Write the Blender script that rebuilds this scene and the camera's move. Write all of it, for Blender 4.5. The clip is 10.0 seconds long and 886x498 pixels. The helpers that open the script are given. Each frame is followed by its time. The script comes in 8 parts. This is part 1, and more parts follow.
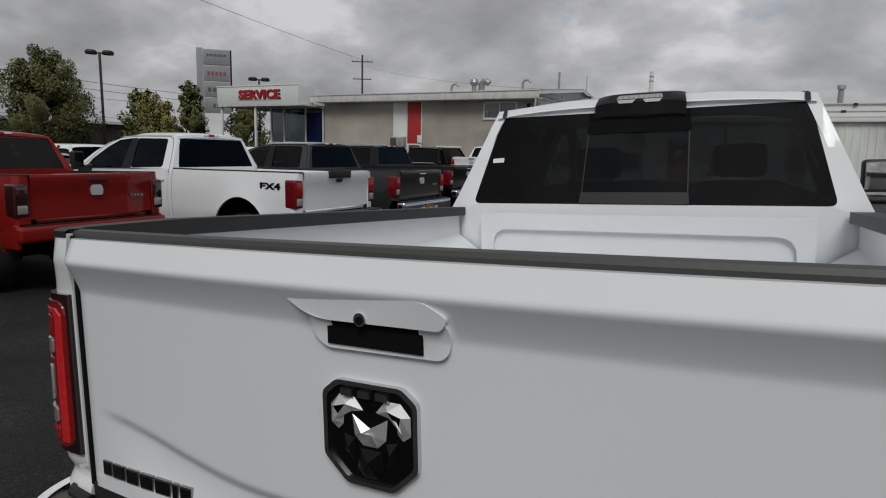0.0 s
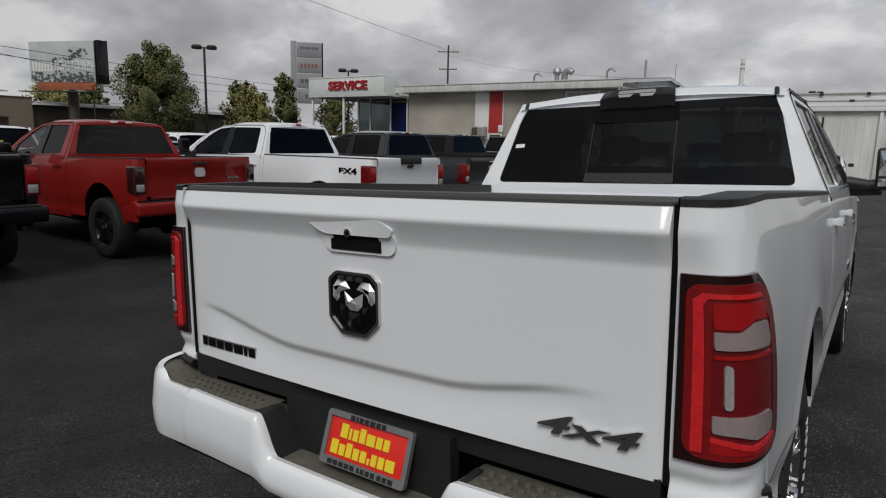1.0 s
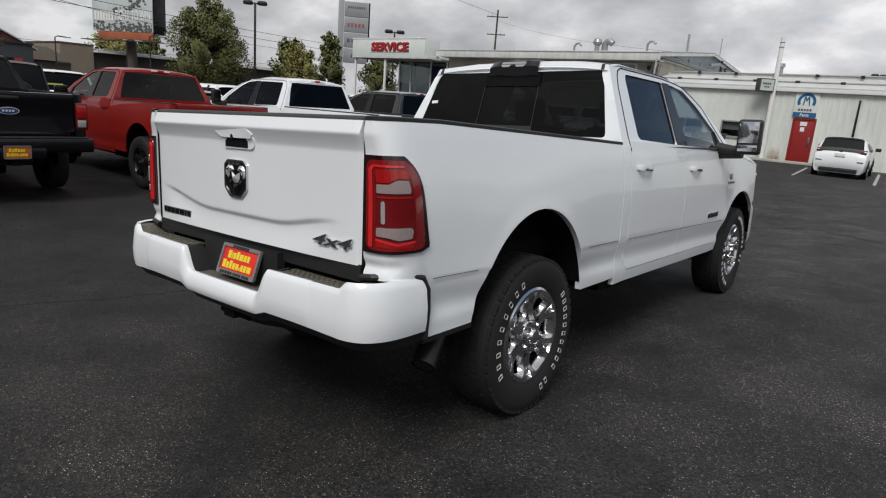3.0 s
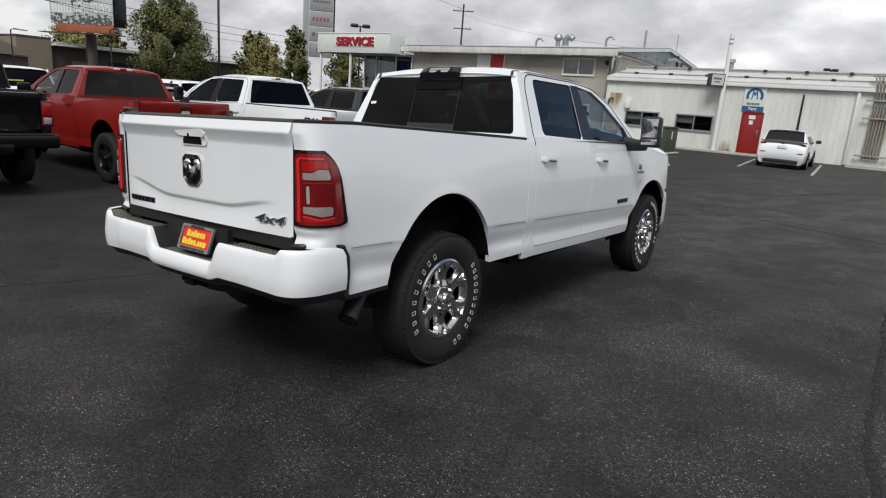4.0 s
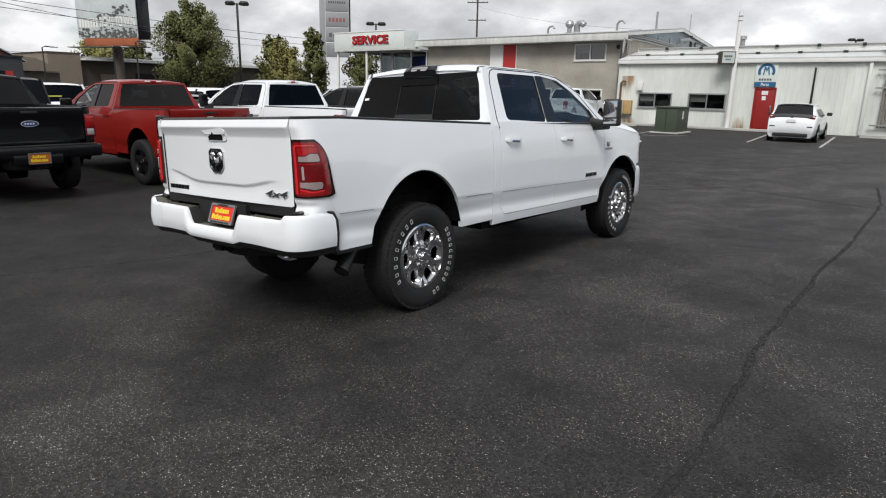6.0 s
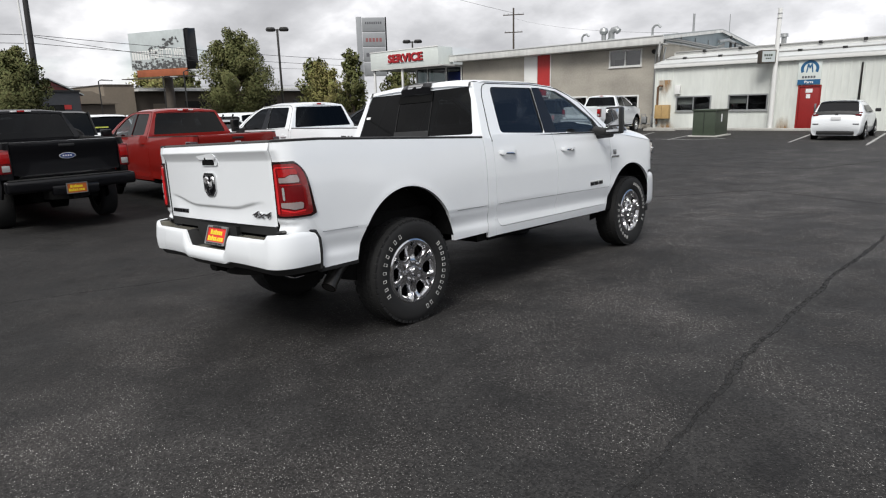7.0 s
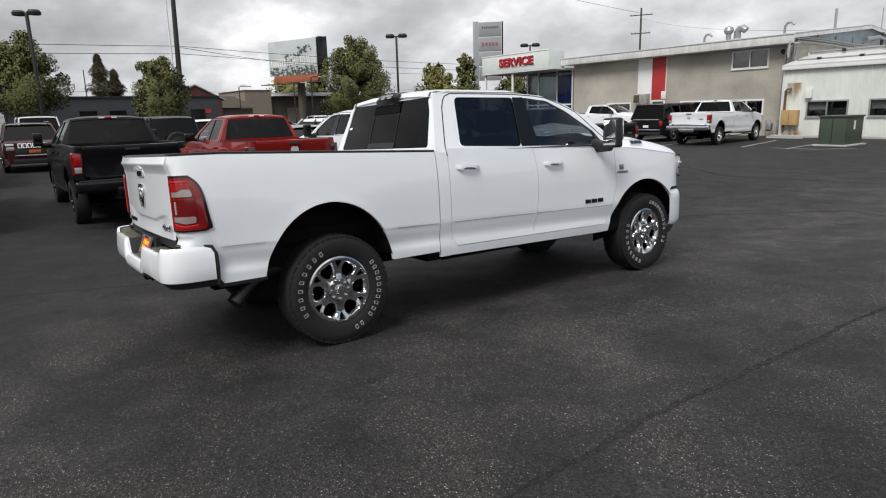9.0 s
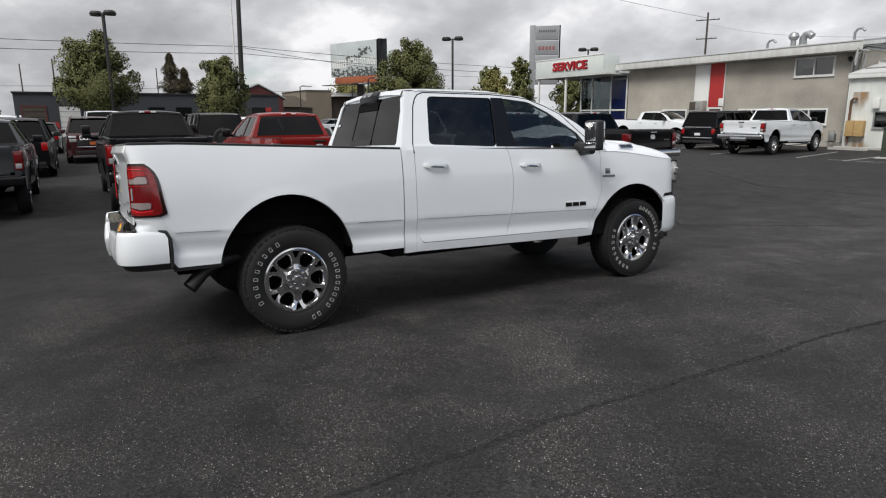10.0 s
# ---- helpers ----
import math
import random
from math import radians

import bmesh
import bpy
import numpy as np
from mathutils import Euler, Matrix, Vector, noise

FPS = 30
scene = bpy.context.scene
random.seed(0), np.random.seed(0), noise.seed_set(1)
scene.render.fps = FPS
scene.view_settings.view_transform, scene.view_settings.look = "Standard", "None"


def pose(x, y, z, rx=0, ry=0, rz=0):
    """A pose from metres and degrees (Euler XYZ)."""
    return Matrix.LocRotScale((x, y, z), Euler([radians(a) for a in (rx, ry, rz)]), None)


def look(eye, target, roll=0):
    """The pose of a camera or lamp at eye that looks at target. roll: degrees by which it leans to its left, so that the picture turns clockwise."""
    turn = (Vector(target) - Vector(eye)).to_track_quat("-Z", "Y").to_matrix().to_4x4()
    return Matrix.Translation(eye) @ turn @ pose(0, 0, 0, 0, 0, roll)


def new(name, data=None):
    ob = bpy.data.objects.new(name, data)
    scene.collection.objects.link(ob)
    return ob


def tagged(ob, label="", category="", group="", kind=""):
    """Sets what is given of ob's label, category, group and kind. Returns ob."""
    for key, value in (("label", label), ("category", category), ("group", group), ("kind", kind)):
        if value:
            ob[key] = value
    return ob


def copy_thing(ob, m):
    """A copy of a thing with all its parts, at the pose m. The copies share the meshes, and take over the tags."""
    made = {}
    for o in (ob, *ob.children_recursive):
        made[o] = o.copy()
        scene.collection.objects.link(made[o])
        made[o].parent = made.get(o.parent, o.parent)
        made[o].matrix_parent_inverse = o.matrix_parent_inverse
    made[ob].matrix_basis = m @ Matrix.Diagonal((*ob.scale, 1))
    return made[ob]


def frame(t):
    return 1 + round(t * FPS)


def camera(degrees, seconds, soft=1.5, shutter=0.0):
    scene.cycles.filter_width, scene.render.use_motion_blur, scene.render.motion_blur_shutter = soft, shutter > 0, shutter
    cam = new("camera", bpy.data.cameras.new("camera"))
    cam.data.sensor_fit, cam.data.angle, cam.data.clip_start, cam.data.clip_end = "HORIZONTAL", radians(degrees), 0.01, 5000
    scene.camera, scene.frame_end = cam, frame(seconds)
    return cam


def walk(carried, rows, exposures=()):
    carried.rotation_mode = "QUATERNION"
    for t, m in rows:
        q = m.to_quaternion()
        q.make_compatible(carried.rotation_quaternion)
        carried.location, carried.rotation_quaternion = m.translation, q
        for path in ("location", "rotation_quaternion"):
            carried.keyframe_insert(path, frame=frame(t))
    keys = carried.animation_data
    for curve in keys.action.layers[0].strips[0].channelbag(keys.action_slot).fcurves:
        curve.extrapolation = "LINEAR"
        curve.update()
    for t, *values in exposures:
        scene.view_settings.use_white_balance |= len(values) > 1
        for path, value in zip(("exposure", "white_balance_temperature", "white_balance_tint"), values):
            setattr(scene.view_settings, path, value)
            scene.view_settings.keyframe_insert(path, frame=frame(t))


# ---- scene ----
cam = camera(71.1, 10.0, soft=1.15)
PATH = [
    (0, (-0.023, -0.001, 1.648), (-0.925, 1.757, 1.339), 1.28),
    (0.5, (0.248, -0.222, 1.629), (-0.750, 1.488, 1.347), 2.01),
    (1, (0.566, -0.406, 1.636), (-0.560, 1.210, 1.289), 1.53),
    (1.5, (0.945, -0.498, 1.631), (-0.260, 1.037, 1.193), 1.06),
    (2, (1.276, -0.686, 1.635), (0.072, 0.843, 1.173), 1.97),
    (2.5, (1.655, -0.781, 1.634), (0.454, 0.739, 1.136), 3.47),
    (2.7, (1.786, -0.783, 1.596), (0.570, 0.738, 1.143), 4.45),
    (3.8, (2.542, -1.126, 1.677), (1.354, 0.411, 1.200), 3.68),
    (4, (2.641, -1.182, 1.686), (1.503, 0.394, 1.216), 4.33),
    (4.5, (2.844, -1.361, 1.696), (1.787, 0.267, 1.215), 4.49),
    (5, (3.094, -1.504, 1.706), (1.962, 0.085, 1.266), 3.43),
    (5.5, (3.311, -1.643, 1.720), (2.150, -0.073, 1.288), 2.10),
    (5.7, (3.387, -1.705, 1.711), (2.204, -0.165, 1.233), 1.49),
    (6.8, (3.856, -1.566, 1.751), (2.576, -0.105, 1.274), -0.81),
    (7, (3.899, -1.458, 1.737), (2.575, -0.029, 1.283), -1.55),
    (7.5, (4.043, -1.151, 1.757), (2.692, 0.252, 1.300), -0.98),
    (8, (4.288, -0.831, 1.760), (2.852, 0.494, 1.334), 1.22),
    (8.5, (4.478, -0.466, 1.741), (2.982, 0.793, 1.320), 0.94),
    (9, (4.671, -0.123, 1.766), (3.085, 1.016, 1.333), -1.49),
    (9.5, (4.957, 0.185, 1.761), (3.323, 1.256, 1.333), 0.23),
    (10, (5.162, 0.502, 1.717), (3.476, 1.492, 1.296), -0.27),
]
STOPS = [(0, -0.47), (0.5, -0.38), (1, -0.33), (1.5, -0.20), (2, -0.01), (2.7, 0.06), (4, 0.26), (5.5, 0.38), (7, 0.54), (8, 0.54), (10, 0.38)]
walk(cam, [(t, look(eye, target, roll)) for t, eye, target, roll in PATH], STOPS)

# ---- light ----
SUN_AZ, SUN_EL = radians(158), radians(50)
world = bpy.data.worlds.new("sky")
scene.world = world
world.use_nodes = True
wt = world.node_tree
for n in list(wt.nodes):
    wt.nodes.remove(n)


def wnode(kind, **kw):
    n = wt.nodes.new(kind)
    for k, v in kw.items():
        n.inputs[k].default_value = v
    return n


def build_sky():
    L = wt.links.new
    co = wt.nodes.new("ShaderNodeTexCoord")
    sky = wt.nodes.new("ShaderNodeTexSky")
    sky.sky_type, sky.sun_disc = "NISHITA", False
    sky.sun_elevation, sky.sun_rotation = SUN_EL, SUN_AZ
    blue = wnode("ShaderNodeVectorMath")
    blue.operation = "SCALE"
    L(sky.outputs[0], blue.inputs[0])
    blue.inputs[3].default_value = 0.085
    # the cloud deck: directions laid out on a level sheet
    sep = wt.nodes.new("ShaderNodeSeparateXYZ")
    L(co.outputs["Generated"], sep.inputs[0])
    zz = wnode("ShaderNodeMath")
    zz.operation = "MAXIMUM"
    L(sep.outputs[2], zz.inputs[0])
    zz.inputs[1].default_value = 0.0
    za = wnode("ShaderNodeMath")
    za.operation = "ADD"
    L(zz.outputs[0], za.inputs[0])
    za.inputs[1].default_value = 0.42
    dx, dy = wnode("ShaderNodeMath"), wnode("ShaderNodeMath")
    for d, i in ((dx, 0), (dy, 1)):
        d.operation = "DIVIDE"
        L(sep.outputs[i], d.inputs[0])
        L(za.outputs[0], d.inputs[1])
    comb = wt.nodes.new("ShaderNodeCombineXYZ")
    L(dx.outputs[0], comb.inputs[0])
    L(dy.outputs[0], comb.inputs[1])
    n1 = wnode("ShaderNodeTexNoise", Scale=1.35, Detail=9.0, Roughness=0.52, Distortion=0.15)
    n2 = wnode("ShaderNodeTexNoise", Scale=2.9, Detail=9.0, Roughness=0.54, Distortion=0.1)
    L(comb.outputs[0], n1.inputs["Vector"])
    off = wnode("ShaderNodeVectorMath")
    off.operation = "ADD"
    off.inputs[1].default_value = (7.3, 2.1, 4.0)
    L(comb.outputs[0], off.inputs[0])
    L(off.outputs[0], n2.inputs["Vector"])
    cover = wt.nodes.new("ShaderNodeValToRGB")
    cover.color_ramp.elements[0].position, cover.color_ramp.elements[1].position = 0.30, 0.41
    # the deck breaks open high in the north-east, away from the sun
    high, aim, gap, side = wnode("ShaderNodeMapRange"), wnode("ShaderNodeVectorMath"), wnode("ShaderNodeMath"), wnode("ShaderNodeMapRange")
    for n, row in ((high, (0.17, 0.30, 0.0, -0.215)), (side, (0.45, 0.80, 0.0, 1.0))):
        for i, v in enumerate(row):
            n.inputs[i + 1].default_value = v
    aim.operation, gap.operation = "DOT_PRODUCT", "MULTIPLY"
    aim.inputs[1].default_value = (0.45, 0.89, 0.0)
    L(co.outputs["Generated"], aim.inputs[0])
    L(aim.outputs["Value"], side.inputs[0])
    L(sep.outputs[2], high.inputs[0])
    L(high.outputs[0], gap.inputs[0])
    L(side.outputs[0], gap.inputs[1])
    thin = wnode("ShaderNodeMath")
    L(n1.outputs["Fac"], thin.inputs[0])
    L(gap.outputs[0], thin.inputs[1])
    L(thin.outputs[0], cover.inputs[0])
    shade = wt.nodes.new("ShaderNodeValToRGB")
    cr = shade.color_ramp
    cr.elements[0].position, cr.elements[0].color = 0.37, (0.69, 0.688, 0.703, 1)
    cr.elements[1].position, cr.elements[1].color = 0.76, (0.285, 0.287, 0.302, 1)
    for at, tone in ((0.47, (0.503, 0.505, 0.522, 1)), (0.60, (0.375, 0.378, 0.393, 1))):
        cr.elements.new(at).color = tone
    L(n2.outputs["Fac"], shade.inputs[0])
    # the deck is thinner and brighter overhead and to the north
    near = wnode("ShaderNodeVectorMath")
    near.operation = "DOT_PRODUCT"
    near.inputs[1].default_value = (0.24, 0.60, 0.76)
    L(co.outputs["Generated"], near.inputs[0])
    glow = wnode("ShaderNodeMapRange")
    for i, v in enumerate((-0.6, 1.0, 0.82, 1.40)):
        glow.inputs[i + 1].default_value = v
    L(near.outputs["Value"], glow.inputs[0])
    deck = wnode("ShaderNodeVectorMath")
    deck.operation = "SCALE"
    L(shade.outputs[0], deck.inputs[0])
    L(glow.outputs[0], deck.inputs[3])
    mix = wt.nodes.new("ShaderNodeMix")
    mix.data_type = "RGBA"
    L(cover.outputs[0], mix.inputs[0])
    L(blue.outputs[0], mix.inputs[6])
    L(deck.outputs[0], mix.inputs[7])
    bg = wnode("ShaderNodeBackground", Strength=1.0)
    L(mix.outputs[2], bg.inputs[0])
    out = wt.nodes.new("ShaderNodeOutputWorld")
    L(bg.outputs[0], out.inputs[0])


build_sky()
sun = new("sun", bpy.data.lights.new("sun", "SUN"))
sun.data.energy, sun.data.angle, sun.data.color = 2.2, radians(26), (1.0, 0.985, 0.955)
sun.matrix_world = look((math.sin(SUN_AZ) * 50, math.cos(SUN_AZ) * 50, math.tan(SUN_EL) * 50), (0, 0, 0))


# ---- materials ----
def mat(name, color, rough=0.5, metal=0.0, grain=0.0, scale=8.0, stain=0.0, stain_scale=0.7, bump=0.0, bump_scale=None,
        coat=0.0, spread=0.0, stretch=(1, 1, 1), spec=0.5):
    """A surface with grain and stains in metres, fine relief, and a change of tone from piece to piece."""
    m = bpy.data.materials.new(name)
    m.use_nodes = True
    nt = m.node_tree
    L = nt.links.new
    b = nt.nodes["Principled BSDF"]
    b.inputs["Roughness"].default_value, b.inputs["Metallic"].default_value = rough, metal
    b.inputs["Coat Weight"].default_value, b.inputs["Coat Roughness"].default_value = coat, 0.03
    b.inputs["Specular IOR Level"].default_value = spec
    co = nt.nodes.new("ShaderNodeTexCoord")
    mp = nt.nodes.new("ShaderNodeMapping")
    mp.inputs["Scale"].default_value = stretch
    L(co.outputs["Object"], mp.inputs[0])

    def noise_tex(s, detail=5.0):
        n = nt.nodes.new("ShaderNodeTexNoise")
        n.inputs["Scale"].default_value, n.inputs["Detail"].default_value = s, detail
        L(mp.outputs[0], n.inputs["Vector"])
        return n

    hue = nt.nodes.new("ShaderNodeHueSaturation")
    hue.inputs["Color"].default_value = (*color, 1)
    value = None

    def add(source, amount):
        nonlocal value
        r = nt.nodes.new("ShaderNodeMapRange")
        r.inputs[1].default_value, r.inputs[2].default_value = 0.25, 0.75
        r.inputs[3].default_value, r.inputs[4].default_value = -amount, amount
        L(source, r.inputs[0])
        a = nt.nodes.new("ShaderNodeMath")
        a.operation = "ADD"
        L(r.outputs[0], a.inputs[0])
        if value:
            L(value, a.inputs[1])
        else:
            a.inputs[1].default_value = 1.0
        value = a.outputs[0]

    if grain:
        add(noise_tex(scale).outputs["Fac"], grain)
    if stain:
        add(noise_tex(stain_scale, 3.0).outputs["Fac"], stain)
    if spread:
        info = nt.nodes.new("ShaderNodeObjectInfo")
        add(info.outputs["Random"], spread)
    if value:
        L(value, hue.inputs["Value"])
    L(hue.outputs[0], b.inputs["Base Color"])
    if bump:
        bp = nt.nodes.new("ShaderNodeBump")
        bp.inputs["Strength"].default_value, bp.inputs["Distance"].default_value = min(1.0, bump * 10), bump
        L(noise_tex(bump_scale or scale).outputs["Fac"], bp.inputs["Height"])
        L(bp.outputs[0], b.inputs["Normal"])
    return m


def glass(name, tint, gloss=0.04, ior=1.5):
    """Tinted car or window glass: what lies behind shows through the tint, and Fresnel drives the gloss."""
    m = bpy.data.materials.new(name)
    m.use_nodes = True
    nt = m.node_tree
    nt.nodes.remove(nt.nodes["Principled BSDF"])
    out = nt.nodes["Material Output"]
    tr = nt.nodes.new("ShaderNodeBsdfTransparent")
    tr.inputs[0].default_value = (*tint, 1)
    gl = nt.nodes.new("ShaderNodeBsdfGlossy")
    gl.inputs["Roughness"].default_value = gloss
    lw = nt.nodes.new("ShaderNodeLayerWeight")
    lw.inputs[0].default_value = 0.5
    pw = nt.nodes.new("ShaderNodeMath")
    pw.operation = "POWER"
    pw.inputs[1].default_value = 5.0
    nt.links.new(lw.outputs["Facing"], pw.inputs[0])
    fr = nt.nodes.new("ShaderNodeMapRange")
    fr.inputs[3].default_value, fr.inputs[4].default_value = ((ior - 1) / (ior + 1)) ** 2, 0.95
    nt.links.new(pw.outputs[0], fr.inputs[0])
    mx = nt.nodes.new("ShaderNodeMixShader")
    nt.links.new(fr.outputs[0], mx.inputs[0])
    nt.links.new(tr.outputs[0], mx.inputs[1])
    nt.links.new(gl.outputs[0], mx.inputs[2])
    nt.links.new(mx.outputs[0], out.inputs[0])
    return m


def paint(name, color, rough=0.35, flake=0.0, coat=0.8):
    return mat(name, color, rough, flake, grain=0.02, scale=900, stain=0.025, stain_scale=1.3, coat=coat, spec=0.15)


WHITE = paint("white_paint", (0.765, 0.788, 0.808))
RED = paint("red_paint", (0.225, 0.010, 0.007), 0.4, 0.1, 0.6)
BLACK = paint("black_paint", (0.003, 0.003, 0.004), coat=0.4)
CHARCOAL = paint("charcoal_paint", (0.035, 0.036, 0.038), 0.3, 0.3)
MAROON = paint("maroon_paint", (0.055, 0.012, 0.014), 0.3, 0.3)
SILVER = paint("silver_paint", (0.33, 0.35, 0.36), 0.3, 0.6)
DARKGREY = paint("dark_grey_paint", (0.06, 0.065, 0.07), 0.3, 0.4)
TRIM = mat("black_trim", (0.014, 0.014, 0.014), 0.5, grain=0.15, scale=120, bump=0.0008, bump_scale=500)
RAILCAP = mat("grey_rail_plastic", (0.045, 0.045, 0.042), 0.55, grain=0.12, scale=150, bump=0.0008, bump_scale=600)
STEP = mat("step_pad_plastic", (0.095, 0.090, 0.072), 0.6, grain=0.25, scale=60, stain=0.3, stain_scale=5, bump=0.001, bump_scale=300)
UNDER = mat("dark_underbody", (0.005, 0.005, 0.005), 0.9, grain=0.3, scale=12, spec=0.12)
RUBBER = mat("tyre_rubber", (0.0065, 0.0065, 0.0067), 0.8, grain=0.2, scale=60, stain=0.15, stain_scale=4, bump=0.0008, bump_scale=300)
LETTER = mat("raised_white_rubber", (0.50, 0.50, 0.485), 0.7, grain=0.1, scale=200)
CHROME = mat("polished_chrome", (0.72, 0.72, 0.73), 0.08, 1.0, stain=0.04, stain_scale=9)
RIMCHROME = mat("chromed_wheel", (0.62, 0.62, 0.63), 0.15, 1.0, stain=0.05, stain_scale=9)
ALLOY = mat("silver_alloy", (0.42, 0.42, 0.43), 0.3, 0.9, grain=0.06, scale=40)
EMBLEM = mat("bright_emblem_metal", (0.78, 0.78, 0.79), 0.42, 0.7)
SATIN = mat("satin_steel", (0.38, 0.38, 0.39), 0.3, 1.0, grain=0.06, scale=200)
DULLSTEEL = mat("dull_exhaust_steel", (0.045, 0.043, 0.041), 0.45, 0.8, grain=0.25, scale=40)
BLACKRIM = mat("black_alloy", (0.012, 0.012, 0.013), 0.3, 0.4, grain=0.1, scale=40)
GLASS_DARK = glass("privacy_glass", (0.035, 0.037, 0.04), 0.02, 1.75)
GLASS_REAR = glass("rear_privacy_glass", (0.032, 0.034, 0.036), 0.02, 1.42)
GLASS_CLEAR = glass("clear_car_glass", (0.60, 0.65, 0.66), 0.02, 1.8)
GLASS_WINDOW = glass("window_glass", (0.45, 0.48, 0.48), 0.02)
GLASS_BRIGHT = glass("double_glazing", (0.40, 0.43, 0.43), 0.02, 2.4)
LENS_RED = mat("red_lens", (0.33, 0.006, 0.007), 0.15, coat=0.45, grain=0.1, scale=60)
LENS_DARK = mat("smoked_red_lens", (0.135, 0.005, 0.007), 0.15, coat=0.3)
LENS_EDGE = mat("black_red_lens_edge", (0.016, 0.003, 0.003), 0.15, coat=0.5)
LENS_DEEP = mat("deep_red_lens", (0.20, 0.006, 0.007), 0.15, coat=0.6, grain=0.15, scale=45)
LENS_TINT = mat("pinkish_clear_lens", (0.33, 0.27, 0.265), 0.15, 0.2, coat=1.0, grain=0.08, scale=90)
LENS_BRIGHT = mat("bright_red_reflector", (0.62, 0.018, 0.022), 0.15, coat=1.0, grain=0.2, scale=90)
LENS_CLEAR = mat("clear_lens", (0.36, 0.355, 0.35), 0.15, 0.2, coat=1.0, grain=0.2, scale=120)
LENS_HEAD = mat("headlamp_lens", (0.60, 0.565, 0.55), 0.14, 0.1, coat=1.0, grain=0.2, scale=60)
LENS_AMBER = mat("amber_plate", (0.52, 0.12, 0.02), 0.5, grain=0.1, scale=40)
SEAT = mat("dark_seat_leather", (0.02, 0.019, 0.018), 0.6, grain=0.2, scale=30, bump=0.001, bump_scale=200)
PLATE_RED = mat("red_plate", (0.70, 0.022, 0.012), 0.4, grain=0.04, scale=60)
PLATE_YELLOW = mat("yellow_print", (0.80, 0.62, 0.03), 0.4, grain=0.04, scale=60)
PLATE_FRAME = mat("pewter_plate_frame", (0.27, 0.27, 0.27), 0.4, 0.6, grain=0.1, scale=90)
STICKER = mat("white_sticker", (0.75, 0.75, 0.75), 0.5, grain=0.03, scale=40)
STICKER_YEL = mat("yellow_window_chalk", (0.6, 0.62, 0.1), 0.6, grain=0.1, scale=40)


# ---- mesh tools ----
def link_mesh(name, bm, material, smooth=40):
    me = bpy.data.meshes.new(name)
    bmesh.ops.recalc_face_normals(bm, faces=bm.faces[:])
    bm.to_mesh(me)
    bm.free()
    if material:
        me.materials.append(material)
    if smooth:
        me.polygons.foreach_set("use_smooth", [True] * len(me.polygons))
        me.set_sharp_from_angle(angle=radians(smooth))
    return new(name, me)


def part(name, bm, material, parent, label="", smooth=40):
    ob = link_mesh(name, bm, material, smooth)
    ob.parent = parent
    if label:
        ob["label"] = label
    return ob


def empty(name):
    ob = new(name)
    ob.empty_display_size = 0.2
    return ob


def place(ob, m):
    ob.matrix_basis = m
    return ob


def box(x0, x1, y0, y1, z0, z1, bevel=0.0, bm=None, seg=2):
    own = bm is None
    b = bmesh.new()
    vs = [b.verts.new((x, y, z)) for x in (x0, x1) for y in (y0, y1) for z in (z0, z1)]
    for f in ((0, 1, 3, 2), (4, 6, 7, 5), (0, 4, 5, 1), (2, 3, 7, 6), (0, 2, 6, 4), (1, 5, 7, 3)):
        b.faces.new([vs[i] for i in f])
    if bevel:
        bmesh.ops.bevel(b, geom=b.edges[:], offset=bevel, segments=seg, affect="EDGES", profile=0.6)
    return b if own else merge(bm, b)


def merge(bm, other, m=None):
    if m is not None:
        other.transform(m)
    me = bpy.data.meshes.new("tmp")
    other.to_mesh(me)
    other.free()
    bm.from_mesh(me)
    bpy.data.meshes.remove(me)
    return bm


def cyl(p, q, r0, r1=None, seg=16, bm=None, caps=True):
    p, q = Vector(p), Vector(q)
    r1 = r0 if r1 is None else r1
    own = bm if bm is not None else bmesh.new()
    d = (q - p).normalized()
    a = d.orthogonal().normalized()
    c = d.cross(a)
    rings = []
    for o, r in ((p, r0), (q, r1)):
        rings.append([own.verts.new(o + (a * math.cos(t) + c * math.sin(t)) * r) for t in (2 * math.pi * i / seg for i in range(seg))])
    for i in range(seg):
        j = (i + 1) % seg
        own.faces.new((rings[0][i], rings[0][j], rings[1][j], rings[1][i]))
    if caps:
        own.faces.new(rings[0][::-1])
        own.faces.new(rings[1])
    return own


def tube(points, r, seg=8, bm=None):
    """A round bar along points; r may change from point to point."""
    own = bm if bm is not None else bmesh.new()
    pts = [Vector(p) for p in points]
    rad = r if isinstance(r, (list, tuple)) else [r] * len(pts)
    prev, a = None, None
    for i, p in enumerate(pts):
        d = (pts[min(i + 1, len(pts) - 1)] - pts[max(i - 1, 0)]).normalized()
        a = d.orthogonal().normalized() if a is None else (a - d * a.dot(d)).normalized()
        c = d.cross(a)
        ring = [own.verts.new(p + (a * math.cos(t) + c * math.sin(t)) * rad[i]) for t in (2 * math.pi * k / seg for k in range(seg))]
        if prev:
            for k in range(seg):
                j = (k + 1) % seg
                own.faces.new((prev[k], prev[j], ring[j], ring[k]))
        else:
            own.faces.new(ring[::-1])
        prev = ring
    own.faces.new(prev)
    return own


